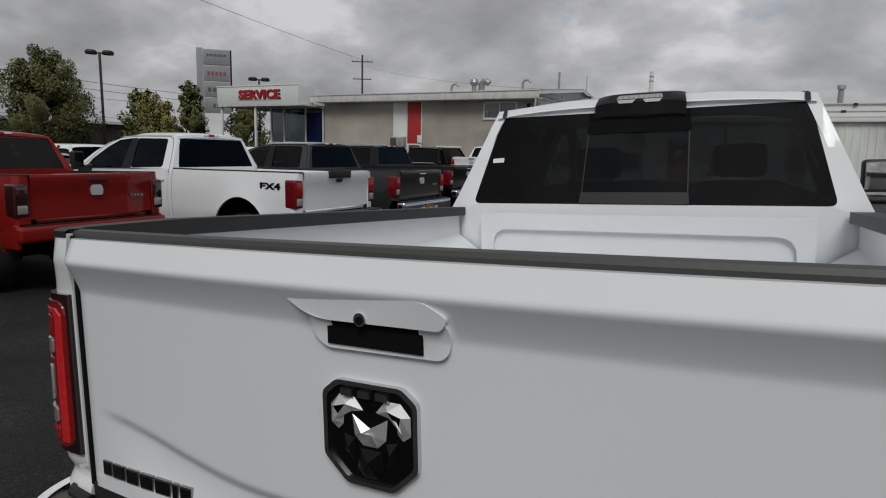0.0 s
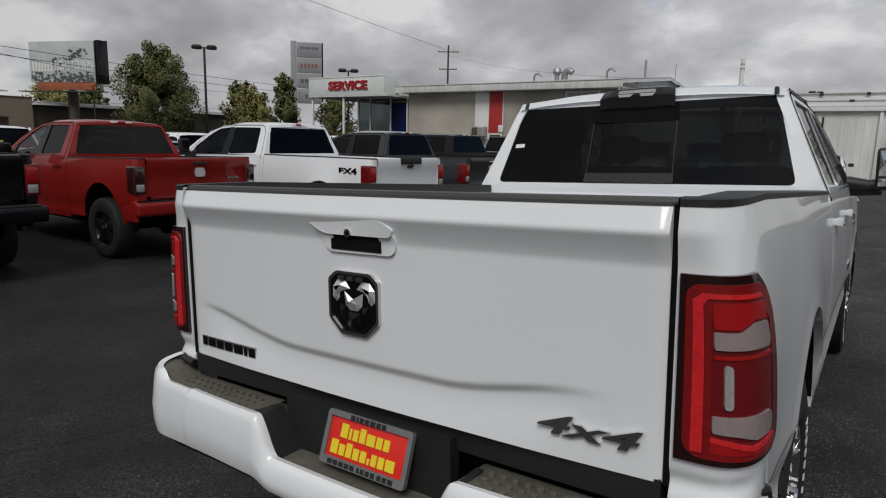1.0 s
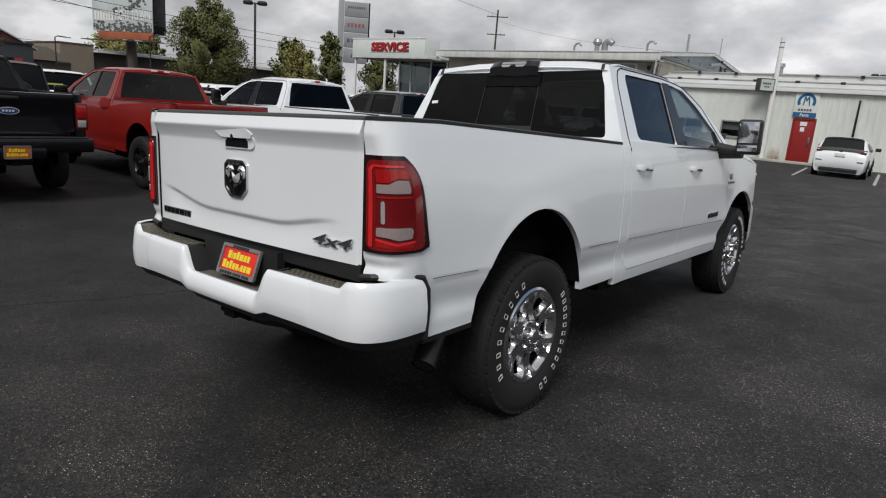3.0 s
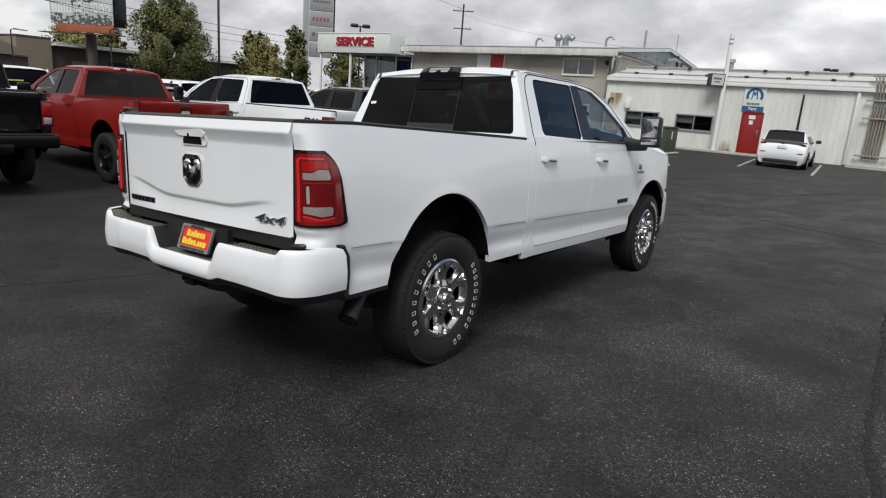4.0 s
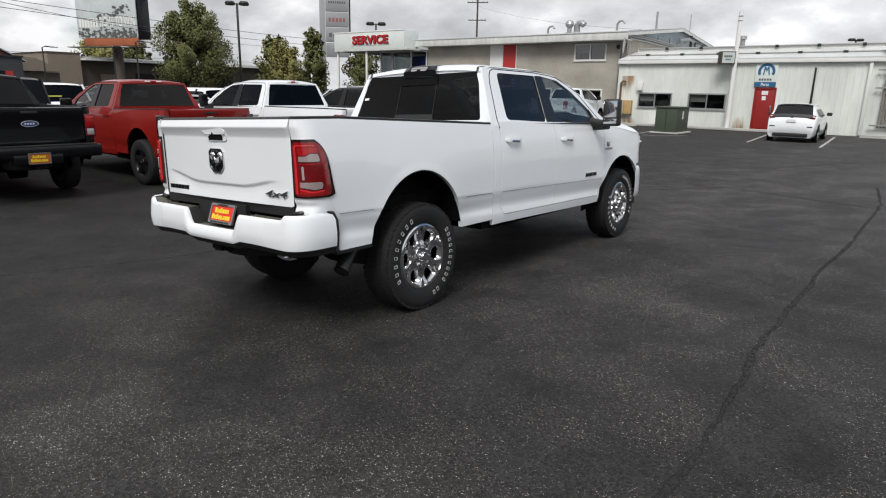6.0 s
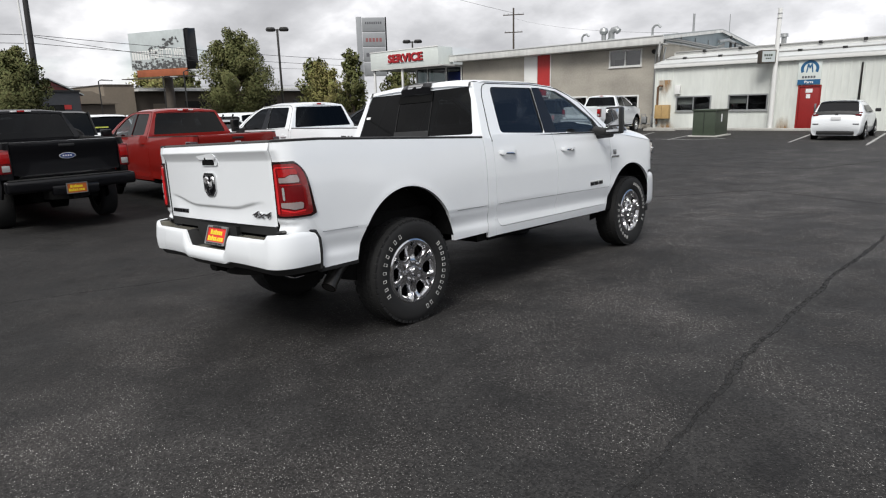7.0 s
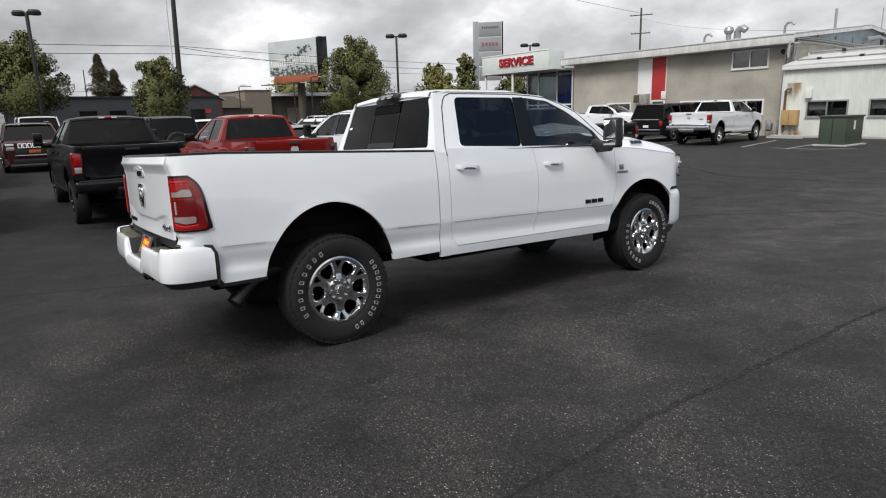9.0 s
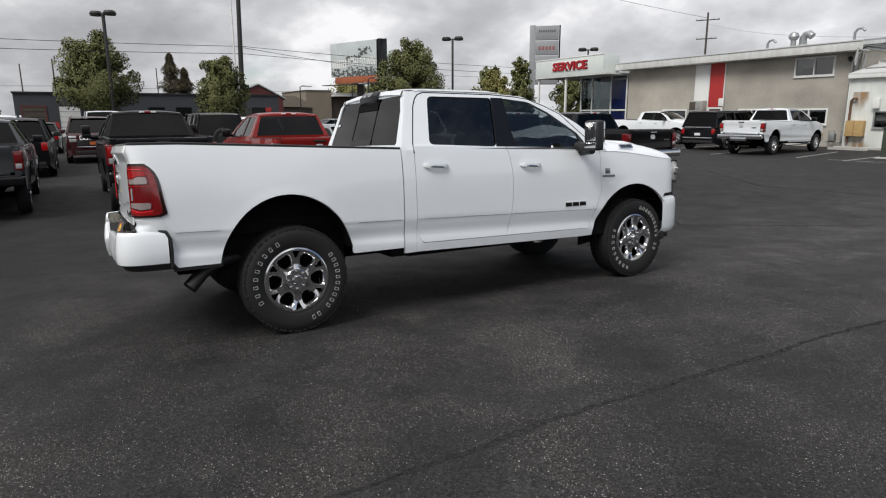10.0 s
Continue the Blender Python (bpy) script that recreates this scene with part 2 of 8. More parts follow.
def lathe(profile, seg=48, axis="x", bm=None, closed=False):
    """profile: (radius, along the axis) pairs, turned about the axis through the origin."""
    own = bm if bm is not None else bmesh.new()
    rings = []
    for i in range(seg):
        t = 2 * math.pi * i / seg
        ring = []
        for r, h in profile:
            u, v = r * math.cos(t), r * math.sin(t)
            ring.append(own.verts.new((h, u, v) if axis == "x" else (u, v, h)))
        rings.append(ring)
    n = len(profile)
    for i in range(seg):
        a, b = rings[i], rings[(i + 1) % seg]
        for k in range(n if closed else n - 1):
            j = (k + 1) % n
            own.faces.new((a[k], a[j], b[j], b[k]))
    return own


def grid(fn, us, vs, bm=None):
    """Faces over the points fn(u, v)."""
    own = bm if bm is not None else bmesh.new()
    rows = [[own.verts.new(fn(u, v)) for v in vs] for u in us]
    for i in range(len(us) - 1):
        for j in range(len(vs) - 1):
            own.faces.new((rows[i][j], rows[i + 1][j], rows[i + 1][j + 1], rows[i][j + 1]))
    return own


def span(a, b, n):
    return [a + (b - a) * i / n for i in range(n + 1)]


def thicken(bm, depth, direction=None):
    """Gives an open sheet a thickness: a copy moved along direction, with the border closed."""
    faces = bm.faces[:]
    d = Vector(direction) * depth
    border = [e for e in bm.edges if len(e.link_faces) == 1]
    twin = {v: bm.verts.new(v.co + d) for v in bm.verts[:]}
    for f in faces:
        bm.faces.new([twin[v] for v in reversed(f.verts)])
    for e in border:
        a, b = e.verts
        bm.faces.new((a, b, twin[b], twin[a]))
    return bm


def rounded(poly, r=0.03, n=4):
    """A polygon with its corners rounded."""
    out = []
    k = len(poly)
    for i in range(k):
        p, a, b = Vector(poly[i]), Vector(poly[i - 1]), Vector(poly[(i + 1) % k])
        ri = min(r, (a - p).length * 0.45, (b - p).length * 0.45)
        s, e = p + (a - p).normalized() * ri, p + (b - p).normalized() * ri
        for j in range(n + 1):
            t = j / n
            out.append(tuple(s * (1 - t) ** 2 + p * 2 * t * (1 - t) + e * t * t))
    return out


def sheet(outer, holes=(), at=None, depth=0.0, direction=(0, 0, 0), cuts=0):
    """A flat sheet with holes; at(u, v) lays it out in space."""
    bm = bmesh.new()
    edges = []
    for loop in (outer, *holes):
        vs = [bm.verts.new((u, v, 0)) for u, v in loop]
        edges += [bm.edges.new((vs[i], vs[(i + 1) % len(vs)])) for i in range(len(vs))]
    bmesh.ops.triangle_fill(bm, edges=edges, use_beauty=True)
    if at:
        for v in bm.verts:
            v.co = at(v.co.x, v.co.y)
    if depth:
        thicken(bm, depth, direction)
    return bm


def words(text, size, depth, name="lettering", bold=0.0):
    """Text as a mesh in the x-z plane, facing -y, centred."""
    cu = bpy.data.curves.new("tmp_text", "FONT")
    cu.body, cu.size, cu.extrude, cu.align_x, cu.align_y, cu.offset = text, size, depth / 2, "CENTER", "CENTER", bold
    cu.resolution_u = 3
    ob = new("tmp_text", cu)
    bpy.context.view_layer.update()
    me = bpy.data.meshes.new_from_object(ob.evaluated_get(bpy.context.evaluated_depsgraph_get()))
    bpy.data.objects.remove(ob)
    bm = bmesh.new()
    bm.from_mesh(me)
    bpy.data.meshes.remove(me)
    bm.transform(pose(0, 0, 0, 90, 0, 0))
    return bm


def smooth(a, b, x):
    t = min(1.0, max(0.0, (x - a) / (b - a)))
    return t * t * (3 - 2 * t)


# ---- ground ----
def level(x, y):
    """The lot's height: it falls towards -x and +y round the white truck, runs level under the next row, and rises a little further off."""
    w = smooth(-16, -9.8, x) * (1 - smooth(7, 14, x)) * smooth(-16, -6, y) * (1 - smooth(7, 15, y))
    edge = -2.6
    run = x if x > edge else edge - 0.6 * (1 - math.exp((x - edge) / 0.6))
    return w * (0.0384 * (run + 0.50) - 0.0122 * (y - 1.92) - 0.032)


# ---- vehicles ----
# A vehicle's own axes: x to its right, y ahead, z up; the origin lies on the ground under the rear axle.
WHEELS = {}


def wheel_meshes(style, R, width, rim_r, fine):
    """The meshes of one wheel, turned about x, its face towards +x."""
    key = (style, R, width, rim_r, fine)
    if key in WHEELS:
        return WHEELS[key]
    seg = 72 if fine else 36
    w = width / 2
    out = {}
    prof = [(rim_r, -w * 0.82), (rim_r + 0.012, -w * 0.9), ((R + rim_r) / 2, -w), (R - 0.035, -w * 0.96), (R - 0.012, -w * 0.84), (R - 0.004, -w * 0.7),
            (R - 0.004, w * 0.7), (R - 0.012, w * 0.84), (R - 0.035, w * 0.96), ((R + rim_r) / 2 + 0.02, w), (rim_r + 0.03, w * 0.96), (rim_r + 0.012, w * 0.88), (rim_r, w * 0.8)]
    out["tyre"] = (lathe(prof, seg), RUBBER)
    # tread blocks
    bm = bmesh.new()
    n = 64 if fine else 0
    for i in range(n):
        for k, (a, b) in enumerate(((-0.92, -0.56), (-0.50, -0.2), (-0.15, 0.15), (0.2, 0.50), (0.56, 0.92))):
            t = 2 * math.pi * (i + 0.5 * (k % 2) + 0.18 * math.sin(i * 2.1 + k)) / n
            low = 0.012 if k in (0, 4) else 0.004
            b2 = box(w * a, w * b, -R * math.pi / n * 0.78, R * math.pi / n * 0.78, R - 0.03, R - low + 0.004)
            merge(bm, b2, pose(0, 0, 0, math.degrees(t)))
    if n:
        out["tread"] = (bm, RUBBER)
    rim_m = {"black": BLACKRIM, "chrome": RIMCHROME}.get(style, ALLOY)
    face = w * 0.86
    bm = lathe([(rim_r - 0.022, -w * 0.8), (rim_r + 0.004, -w * 0.82), (rim_r - 0.02, -w * 0.3), (rim_r - 0.03, w * 0.55), (rim_r - 0.012, w * 0.75), (rim_r + 0.008, face), (rim_r - 0.004, face + 0.006), (rim_r - 0.018, face - 0.004), (rim_r - 0.03, face - 0.05)], seg)
    out["rim"] = (bm, rim_m)
    bm = lathe([(0.0, -w * 0.2), (rim_r - 0.03, -w * 0.2)], seg)
    out["brake_disc"] = (bm, UNDER)
    if style == "chrome":
        # a polished face with six pockets, and a small notch where each spoke forks at the rim
        ro, holes = rim_r - 0.005, []
        for i in range(6):
            c = math.pi * (60 * i - 11) / 180
            pts = [(0.116, -0.20), (0.116, 0.20), (0.150, 0.315), (ro - 0.052, 0.325), (ro - 0.018, 0.235), (ro - 0.018, -0.235), (ro - 0.052, -0.325), (0.150, -0.315)]
            holes.append(rounded([(r * math.cos(c + a), r * math.sin(c + a)) for r, a in pts], 0.016, 3))
            c += math.pi / 6
            pts = [(0.178, -0.028), (0.178, 0.028), (ro - 0.010, 0.128), (ro - 0.010, -0.128)]
            holes.append(rounded([(r * math.cos(c + a), r * math.sin(c + a)) for r, a in pts], 0.006, 2))

        def dish(u, v):
            r = math.hypot(u, v)
            return face + 0.003 - 0.022 * smooth(0.06, 0.13, r) + 0.026 * smooth(0.15, ro, r), u, v

        spokes = sheet([(ro * math.cos(a), ro * math.sin(a)) for a in span(0, 2 * math.pi, 64)[:-1]], holes, dish, 0.05, (-1, 0, 0))
        for hole in holes:
            # bright slanted walls of the pocket
            mu, mv = sum(p[0] for p in hole) / len(hole), sum(p[1] for p in hole) / len(hole)
            ring = []
            for k, dep in ((1.03, 0.0012), (0.95, -0.004), (0.76, -0.034)):
                ring.append([spokes.verts.new((dish(u, v)[0] + dep, mu + k * (u - mu), mv + k * (v - mv))) for u, v in hole])
            for p, q in zip(ring, ring[1:]):
                for k in range(len(p)):
                    spokes.faces.new((p[k - 1], p[k], q[k], q[k - 1]))
        for i in range(6):
            # a raised chamfer along each spoke
            sp = bmesh.new()
            rows = []
            for r, half, lift in ((0.09, 0.024, 0.0), (0.125, 0.020, 0.0015), (0.150, 0.021, 0.002), (0.172, 0.022, 0.0)):
                x0 = dish(r, 0)[0]
                rows.append([sp.verts.new((x0 + (0.001, 0.0015 + lift, 0.001)[k], (-half, 0.0, half)[k], r)) for k in range(3)])
            for p, q in zip(rows, rows[1:]):
                for k in range(2):
                    sp.faces.new((p[k], p[k + 1], q[k + 1], q[k]))
            merge(spokes, sp, pose(0, 0, 0, 60 * i - 11))
    else:
        spokes = bmesh.new()
        count = 5 if style == "black" else 6
        for i in range(count):
            sp = bmesh.new()
            root, tip = math.pi / count * 0.075 + 0.028, rim_r * math.pi / count * 0.42
            r0, r1 = 0.07, rim_r - 0.014
            rows = []
            for r, half, x in ((r0, root, face - 0.012), (0.45 * (r0 + r1), root * 0.9, face - 0.016), (0.78 * r1, tip * 0.86, face - 0.01), (r1, tip, face - 0.004)):
                rows.append([sp.verts.new(p) for p in ((x - 0.05, -half * 1.08, r), (x - 0.012, -half, r), (x + 0.004, -half * 0.55, r), (x + 0.004, half * 0.55, r), (x - 0.012, half, r), (x - 0.05, half * 1.08, r))])
            for p, q in zip(rows, rows[1:]):
                for k in range(5):
                    sp.faces.new((p[k], p[k + 1], q[k + 1], q[k]))
            merge(spokes, sp, pose(0, 0, 0, 360 * i / count))
    merge(spokes, lathe([(0.0, face - 0.004), (0.085, face - 0.004), (0.095, face - 0.02), (0.095, face - 0.08)], 32))
    out["spokes"] = (spokes, rim_m)
    out["centre_cap"] = (lathe([(0.0, face + 0.028), (0.034, face + 0.026), (0.042, face + 0.012), (0.044, face - 0.01)], 28), rim_m)
    if fine:
        out["lug_nut"] = (cyl((face - 0.008, 0, 0.072), (face + 0.020, 0, 0.072), 0.0125, 0.010, 6), RIMCHROME)
        bar = bmesh.new()
        rr = (R + rim_r) / 2 - 0.008
        for a, b, c, d in ((-0.0115, 0.0115, 0.0145, 0.017), (-0.0115, 0.0115, -0.017, -0.0145), (-0.0115, -0.009, -0.0145, 0.0145), (0.009, 0.0115, -0.0145, 0.0145)):
            box(w - 0.004, w + 0.0015, a, b, rr + c, rr + d, 0, bar)
        out["letter_bar"] = (bar, LETTER)
    made = {}
    for k, (b, m) in out.items():
        ob = link_mesh(k, b, m)
        made[k] = ob.data
        bpy.data.objects.remove(ob)
    WHEELS[key] = made
    return made


def add_wheel(parent, x, y, style, R, width, rim_r, fine, turn=0.0, hub=None):
    meshes = wheel_meshes(style, R, width, rim_r, fine)
    rim = new("wheel", meshes["rim"])
    rim.parent = parent
    rim.matrix_basis = pose(x, y, hub or R, 0, 0, 0 if x > 0 else 180) @ pose(0, 0, 0, turn)
    for k, me in meshes.items():
        turns = (0,)
        if k == "lug_nut":
            turns = [45 * i - 11 for i in range(8)]
        elif k == "letter_bar":
            turns = [15 + 11.2 * i for i in range(9)] + [-68 - 8.6 * i for i in range(13) if i != 10]
        if k != "rim":
            for a in turns:
                ob = new(k, me)
                ob.parent = rim
                ob.matrix_basis = pose(0, 0, 0, a)
                if k == "tread":
                    tagged(ob, kind="stuff")
    return rim


def ell(y, z, a):
    return math.hypot((y - a[0]) / a[2], (z - a[1]) / a[3])


def side_x(P, y, z):
    """Half the width of the body at a place on its side."""
    hw, cl = P["hw"], P["crease"] - 0.024 * (y + 0.9)
    x = hw - 0.03
    if z > 1.0:
        x -= 0.05 * ((z - 1.0) / 0.47) ** 2.2
    if z < cl:
        x -= 0.006 * smooth(cl, cl - 0.012, z) + 0.018 * smooth(cl - 0.01, cl - 0.13, z) - 0.010 * smooth(cl - 0.13, cl - 0.20, z)
    if z < 0.6:
        x -= 0.5 * (0.6 - z) ** 2 + 0.1 * (0.6 - z)
    x -= 0.10 * smooth(P["wb"] + 0.38, P["nose"] + 0.16, y) ** 2
    for a in P["arches"]:
        e = ell(y, z, a)
        if e < 1.9:
            x += P["flare"] * smooth(0.60, 0.82, z) * (math.exp(-((e - 1) / 0.07) ** 2) * 0.35 + math.exp(-((e - 1) / 0.34) ** 2) * 0.65)
    return x


def gate_lip(z, rail):
    """How far the tailgate stands out at a height: an undercut lip that leans in again towards the top."""
    crease = rail - 0.060
    if z > crease:
        return 0.030 - 0.40 * (z - crease)
    return 0.030 * max(0.0, (z - crease + 0.070) / 0.070) ** 1.25


def side_panel(P, us, z0, z1, nz, sgn, pos=None, lip=0.03, warp=None):
    """A body side between two height lines, cut open by the wheel arches."""
    pos = pos or (lambda u, z: (side_x(P, u, z), u, z))
    bm = bmesh.new()
    rows, inside = [], []
    for u in us:
        row = []
        for j in range(nz + 1):
            z = z0(u) + (z1(u) - z0(u)) * j / nz
            w = warp(u, z) if warp else u
            flag, y2, z2 = False, w, z
            for a in P["arches"]:
                e = ell(w, z, a)
                if e < 1:
                    flag = True
                    e = max(e, 0.05)
                    y2, z2 = a[0] + (w - a[0]) / e, a[1] + (z - a[1]) / e
            x, yy, zz = pos(y2, z2)
            row.append((bm.verts.new((sgn * x, yy, zz)), flag))
        rows.append(row)
    for i in range(len(us) - 1):
        for j in range(nz):
            q = (rows[i][j], rows[i + 1][j], rows[i + 1][j + 1], rows[i][j + 1])
            if all(f for _, f in q):
                continue
            bm.faces.new([v for v, _ in q])
    for v in [v for v in bm.verts if not v.link_faces]:
        bm.verts.remove(v)
    if lip:
        border = [e for e in bm.edges if len(e.link_faces) == 1]
        twin = {}
        for e in border:
            for v in e.verts:
                if v not in twin:
                    twin[v] = bm.verts.new((v.co.x, v.co.y + lip, v.co.z) if v.co.y < P["tail"] + 0.04 else (v.co.x - sgn * lip, v.co.y, v.co.z))
        for e in border:
            a, b = e.verts
            bm.faces.new((a, b, twin[b], twin[a]))
    return bm


def rail_fall(P, y):
    """How far the top of the bed side has fallen towards the cab."""
    return 0.047 * P["drop"] * max(0.0, min(1.0, (y + 0.8) / 1.75))


def seam_rear(P, z):
    """How far the seam between the doors bows forward at a height."""
    d = z - 1.08
    return P["bow"] * (0.05 - (0.31 if d < 0 else 0.45) * d * d)


def seam_front(P, z):
    """The front door's forward edge: upright above, slanting back below."""
    return P["bow"] * (0.045 - 0.40 * max(0.0, 0.95 - z) ** 1.05)


def plate(parent, x, y, z, w, h, tilt, hero=False):
    """A dealer's plate: a red board with two lines of yellow bars in a bright frame."""
    m = pose(x, y, z, tilt, 0, 0)
    kw, kh = w / 0.3, h / 0.15
    back = part("dealer_plate", box(-w / 2, w / 2, 0, 0.006, -h / 2, h / 2, 0.002), PLATE_RED if hero else LENS_AMBER, parent, "red dealer plate with yellow print")
    back.matrix_basis = m
    top, foot = (0.004, 0.010) if hero else (0.0, 0.0)
    fr = sheet(rounded([(-w / 2 - 0.008, -h / 2 - 0.012), (w / 2 + 0.008, -h / 2 - 0.012), (w / 2 + 0.008, h / 2 + 0.012), (-w / 2 - 0.008, h / 2 + 0.012)], 0.012),
               [[(-w / 2 + 0.006, -h / 2 + foot), (w / 2 - 0.006, -h / 2 + foot), (w / 2 - 0.006, h / 2 - top), (-w / 2 + 0.006, h / 2 - top)]],
               lambda u, v: (u, -0.008, v), 0.014, (0, 1, 0))
    part("plate_frame", fr, PLATE_FRAME, back)
    for row, (z0, zh, a, widths) in enumerate(((0.006, 0.036, -0.100, (26, 9, 19, 21, 30, 21, 20)), (-0.052, 0.036, -0.128, (27, 21, 21, 22, 21, 8, 19, 21, 31)))):
        u = a * kw
        for k, ww in enumerate(widths):
            hh = zh * (1.28 if k in (0, 3 - row) else 0.55 if ww < 9 and row else 1.0)
            part("print_bar", box(u, u + ww * 0.001 * kw, -0.003, 0.0, z0 * kh, (z0 + hh) * kh), PLATE_YELLOW, back, smooth=0)
            u += (ww + 6.0) * 0.001 * kw
    if hero:
        for z0, widths in ((h / 2 - 0.004, (15, 7, 14, 14, 17, 14, 14)), (-h / 2 - 0.009, (16, 16, 16, 15, 15, 0, 8, 13, 13, 13, 0, 13, 13, 16))):
            u = -sum(v + 5 for v in widths) * 0.0005
            for ww in widths:
                if ww:
                    part("frame_bar", box(u, u + ww * 0.001, -0.0095, -0.007, z0, z0 + 0.013), TRIM, back, smooth=0)
                u += (ww + 5) * 0.001
    return back


def pickup(name, P, body, glass_m, rim, fine=False, front_glass=None):
    """A crew-cab pickup: bed, cab, hood, lamps, bumpers and wheels."""
    t = empty(name)
    hw, wb, R = P["hw"], P["wb"], P["R"]
    q = 1 if fine else 2.4
    tail, bedf, s0, s1, s2, nose = P["tail"], P["bedf"], P["bedf"] + P["strip"], P["s1"], P["s2"], P["nose"]
    rail, low = P["rail"], P["low"]
    front_glass = front_glass or glass_m
    cy, corner_w = tail + 0.22, 0.42
    inner = P["inner"] * hw

    def n_of(a, b, step):
        return max(2, int(abs(b - a) / (step * q)))

    def bed_pos(u, z):
        if u >= cy:
            return side_x(P, u, z), u, z
        th = min(1.0, (cy - u) / corner_w) * math.pi / 2
        s = side_x(P, cy, z)
        bulge = 0.4 * gate_lip(z, rail) * smooth(1.0, 1.5, th) if P["lip"] else 0.0
        dent = 0.014 * math.exp(-((z - 0.935) / 0.022) ** 2) * smooth(0.25, 0.9, th) if P["lip"] else 0.0
        return inner + (s - inner) * max(0.0, math.cos(th)) ** 0.5 - 0.6 * dent * math.cos(th), cy - 0.22 * max(0.0, math.sin(th)) ** 0.6 - bulge + dent, z

    for sgn in (1, -1):
        us = span(cy - corner_w, cy, 16 if fine else 8)[:-1] + span(cy, bedf, n_of(cy, bedf, 0.03))
        part("bed_side", side_panel(P, us, lambda y: low + 0.05 + 0.034 * smooth(-0.3, -0.6, y) * (1 if P["lip"] else 0) + (0.27 * smooth(-0.885, -0.945, y) if P["lip"] else 0.33 * smooth(cy + 0.06, cy - 0.12, y)), lambda y: rail - rail_fall(P, y), n_of(low, rail, 0.016 if P["lip"] else 0.026), sgn, bed_pos), body, t)
        part("cab_corner", side_panel(P, span(bedf + 0.012, s0 - 0.006, 3), lambda y: low, lambda y: 1.42, n_of(low, rail, 0.04), sgn), body, t)
        for a, b, nm in ((s0, s1, "rear_door"), (s1 + 0.007, s2, "front_door")):
            def foot(y, a=a, rear=nm == "rear_door"):
                return low + 0.080 - 0.014 * (y - 1.1) + (0.12 * max(0.0, (a + 0.09 - y) / 0.09) ** 2.5 if rear else 0.0)

            def bend(y, z, a=a, b=b, rear=nm == "rear_door"):
                k = (y - a) / (b - a)
                return y + (seam_rear(P, z) * k if rear else seam_rear(P, z) * (1 - k) + seam_front(P, z) * k)

            def seam_top(y, a=a, b=b):
                return P["belt"] - 0.04 * smooth(1.0, 3.2, y)

            door = part(nm, side_panel(P, span(a, a + 0.1, 8)[:-1] + span(a + 0.1, b, n_of(a, b, 0.05)), foot, seam_top, n_of(low, 1.45, 0.03), sgn, warp=bend), body, t)
            yh = a + (0.20 if nm == "rear_door" else 0.255)
            zh = 1.278 if nm == "rear_door" else 1.252
            hx = side_x(P, yh, zh)
            if fine:
                cup = grid(lambda u, k: (sgn * (hx + (0.0015, -0.016, -0.016, 0.0015)[k] * (1 if abs(u) < 0.99 else 0.1)), yh + 0.085 * u, zh + (-0.034, -0.022, 0.012, 0.02)[k] * (1 - 0.25 * u * u)), span(-1, 1, 10), range(4))
                part("handle_cup", cup, UNDER, door)

            def strap(z_lo, z_hi, out, half):
                bm = bmesh.new()
                for k in range(13):
                    u = -1 + k / 6
                    e = out * (1 - abs(u) ** 6) + 0.002
                    zz = zh - 0.006 * u
                    s = 1 - 0.35 * abs(u) ** 8
                    ring = [bm.verts.new((sgn * (hx + x), yh + half * u, zz + zc * s)) for x, zc in ((e - 0.016, z_lo), (e - 0.003, z_lo), (e, (z_lo + z_hi) / 2), (e - 0.004, z_hi), (e - 0.016, z_hi))]
                    if k:
                        for i in range(5):
                            bm.faces.new((old[i - 1], old[i], ring[i], ring[i - 1]))
                    else:
                        bm.faces.new(ring)
                    old = ring
                bm.faces.new(old)
                return bm

            hd = part("door_handle", strap(-0.019, 0.022, 0.036, 0.128), body, door)
            if P["handle"]:
                part("handle_insert", strap(-0.016, 0.002, 0.0395, 0.098), P["handle"], hd, "chrome strip on the handle")
        part("rocker", side_panel(P, span(s0 - 0.004, s0 + 0.1, 8)[:-1] + span(s0 + 0.1, s2, n_of(s0, s2, 0.2)), lambda y: low + 0.004 - 0.018 * (y - 0.97), lambda y: low + 0.074 - 0.014 * (y - 1.1) + 0.12 * max(0.0, (s0 + 0.09 - y) / 0.09) ** 2.5, 3, sgn), body, t)
        part("fender", side_panel(P, span(s2 + 0.008, nose, n_of(s2, nose, 0.03)), lambda y: low + 0.02 + 0.335 * smooth(wb + 0.3, wb + 0.42, y), lambda y: P["belt"] - 0.085 - P["fdrop"] * smooth(s2, nose + 0.1, y) ** 1.3, n_of(low, 1.4, 0.03), sgn, warp=lambda y, z: y + seam_front(P, z) * (1 - smooth(s2, s2 + 0.5, y))), body, t)
        # black wheel-arch liners
        for a in P["arches"]:
            ln = grid(lambda th, w: (sgn * (hw - 0.045 - w), a[0] + a[2] * 0.995 * math.cos(th), a[1] + a[3] * 0.995 * math.sin(th)), span(0.22, math.pi - 0.22, 20), (0.0, 0.22))
            grid(lambda th, k: (sgn * (hw - 0.263), (a[0] + a[2] * 0.995 * math.cos(th)) * (1 - k) + k * ((0 if a[0] < 1 else wb) + 0.40 * math.cos(th)), (a[1] + a[3] * 0.995 * math.sin(th)) * (1 - k) + k * (R + 0.40 * math.sin(th))), span(-0.1, math.pi + 0.1, 20), (0, 1), ln)
            part("wheel_liner", ln, UNDER, t)
        # cab side frame with its windows
        xs = lambda z: hw - 0.084 - (z - 1.445) * P["lean"]
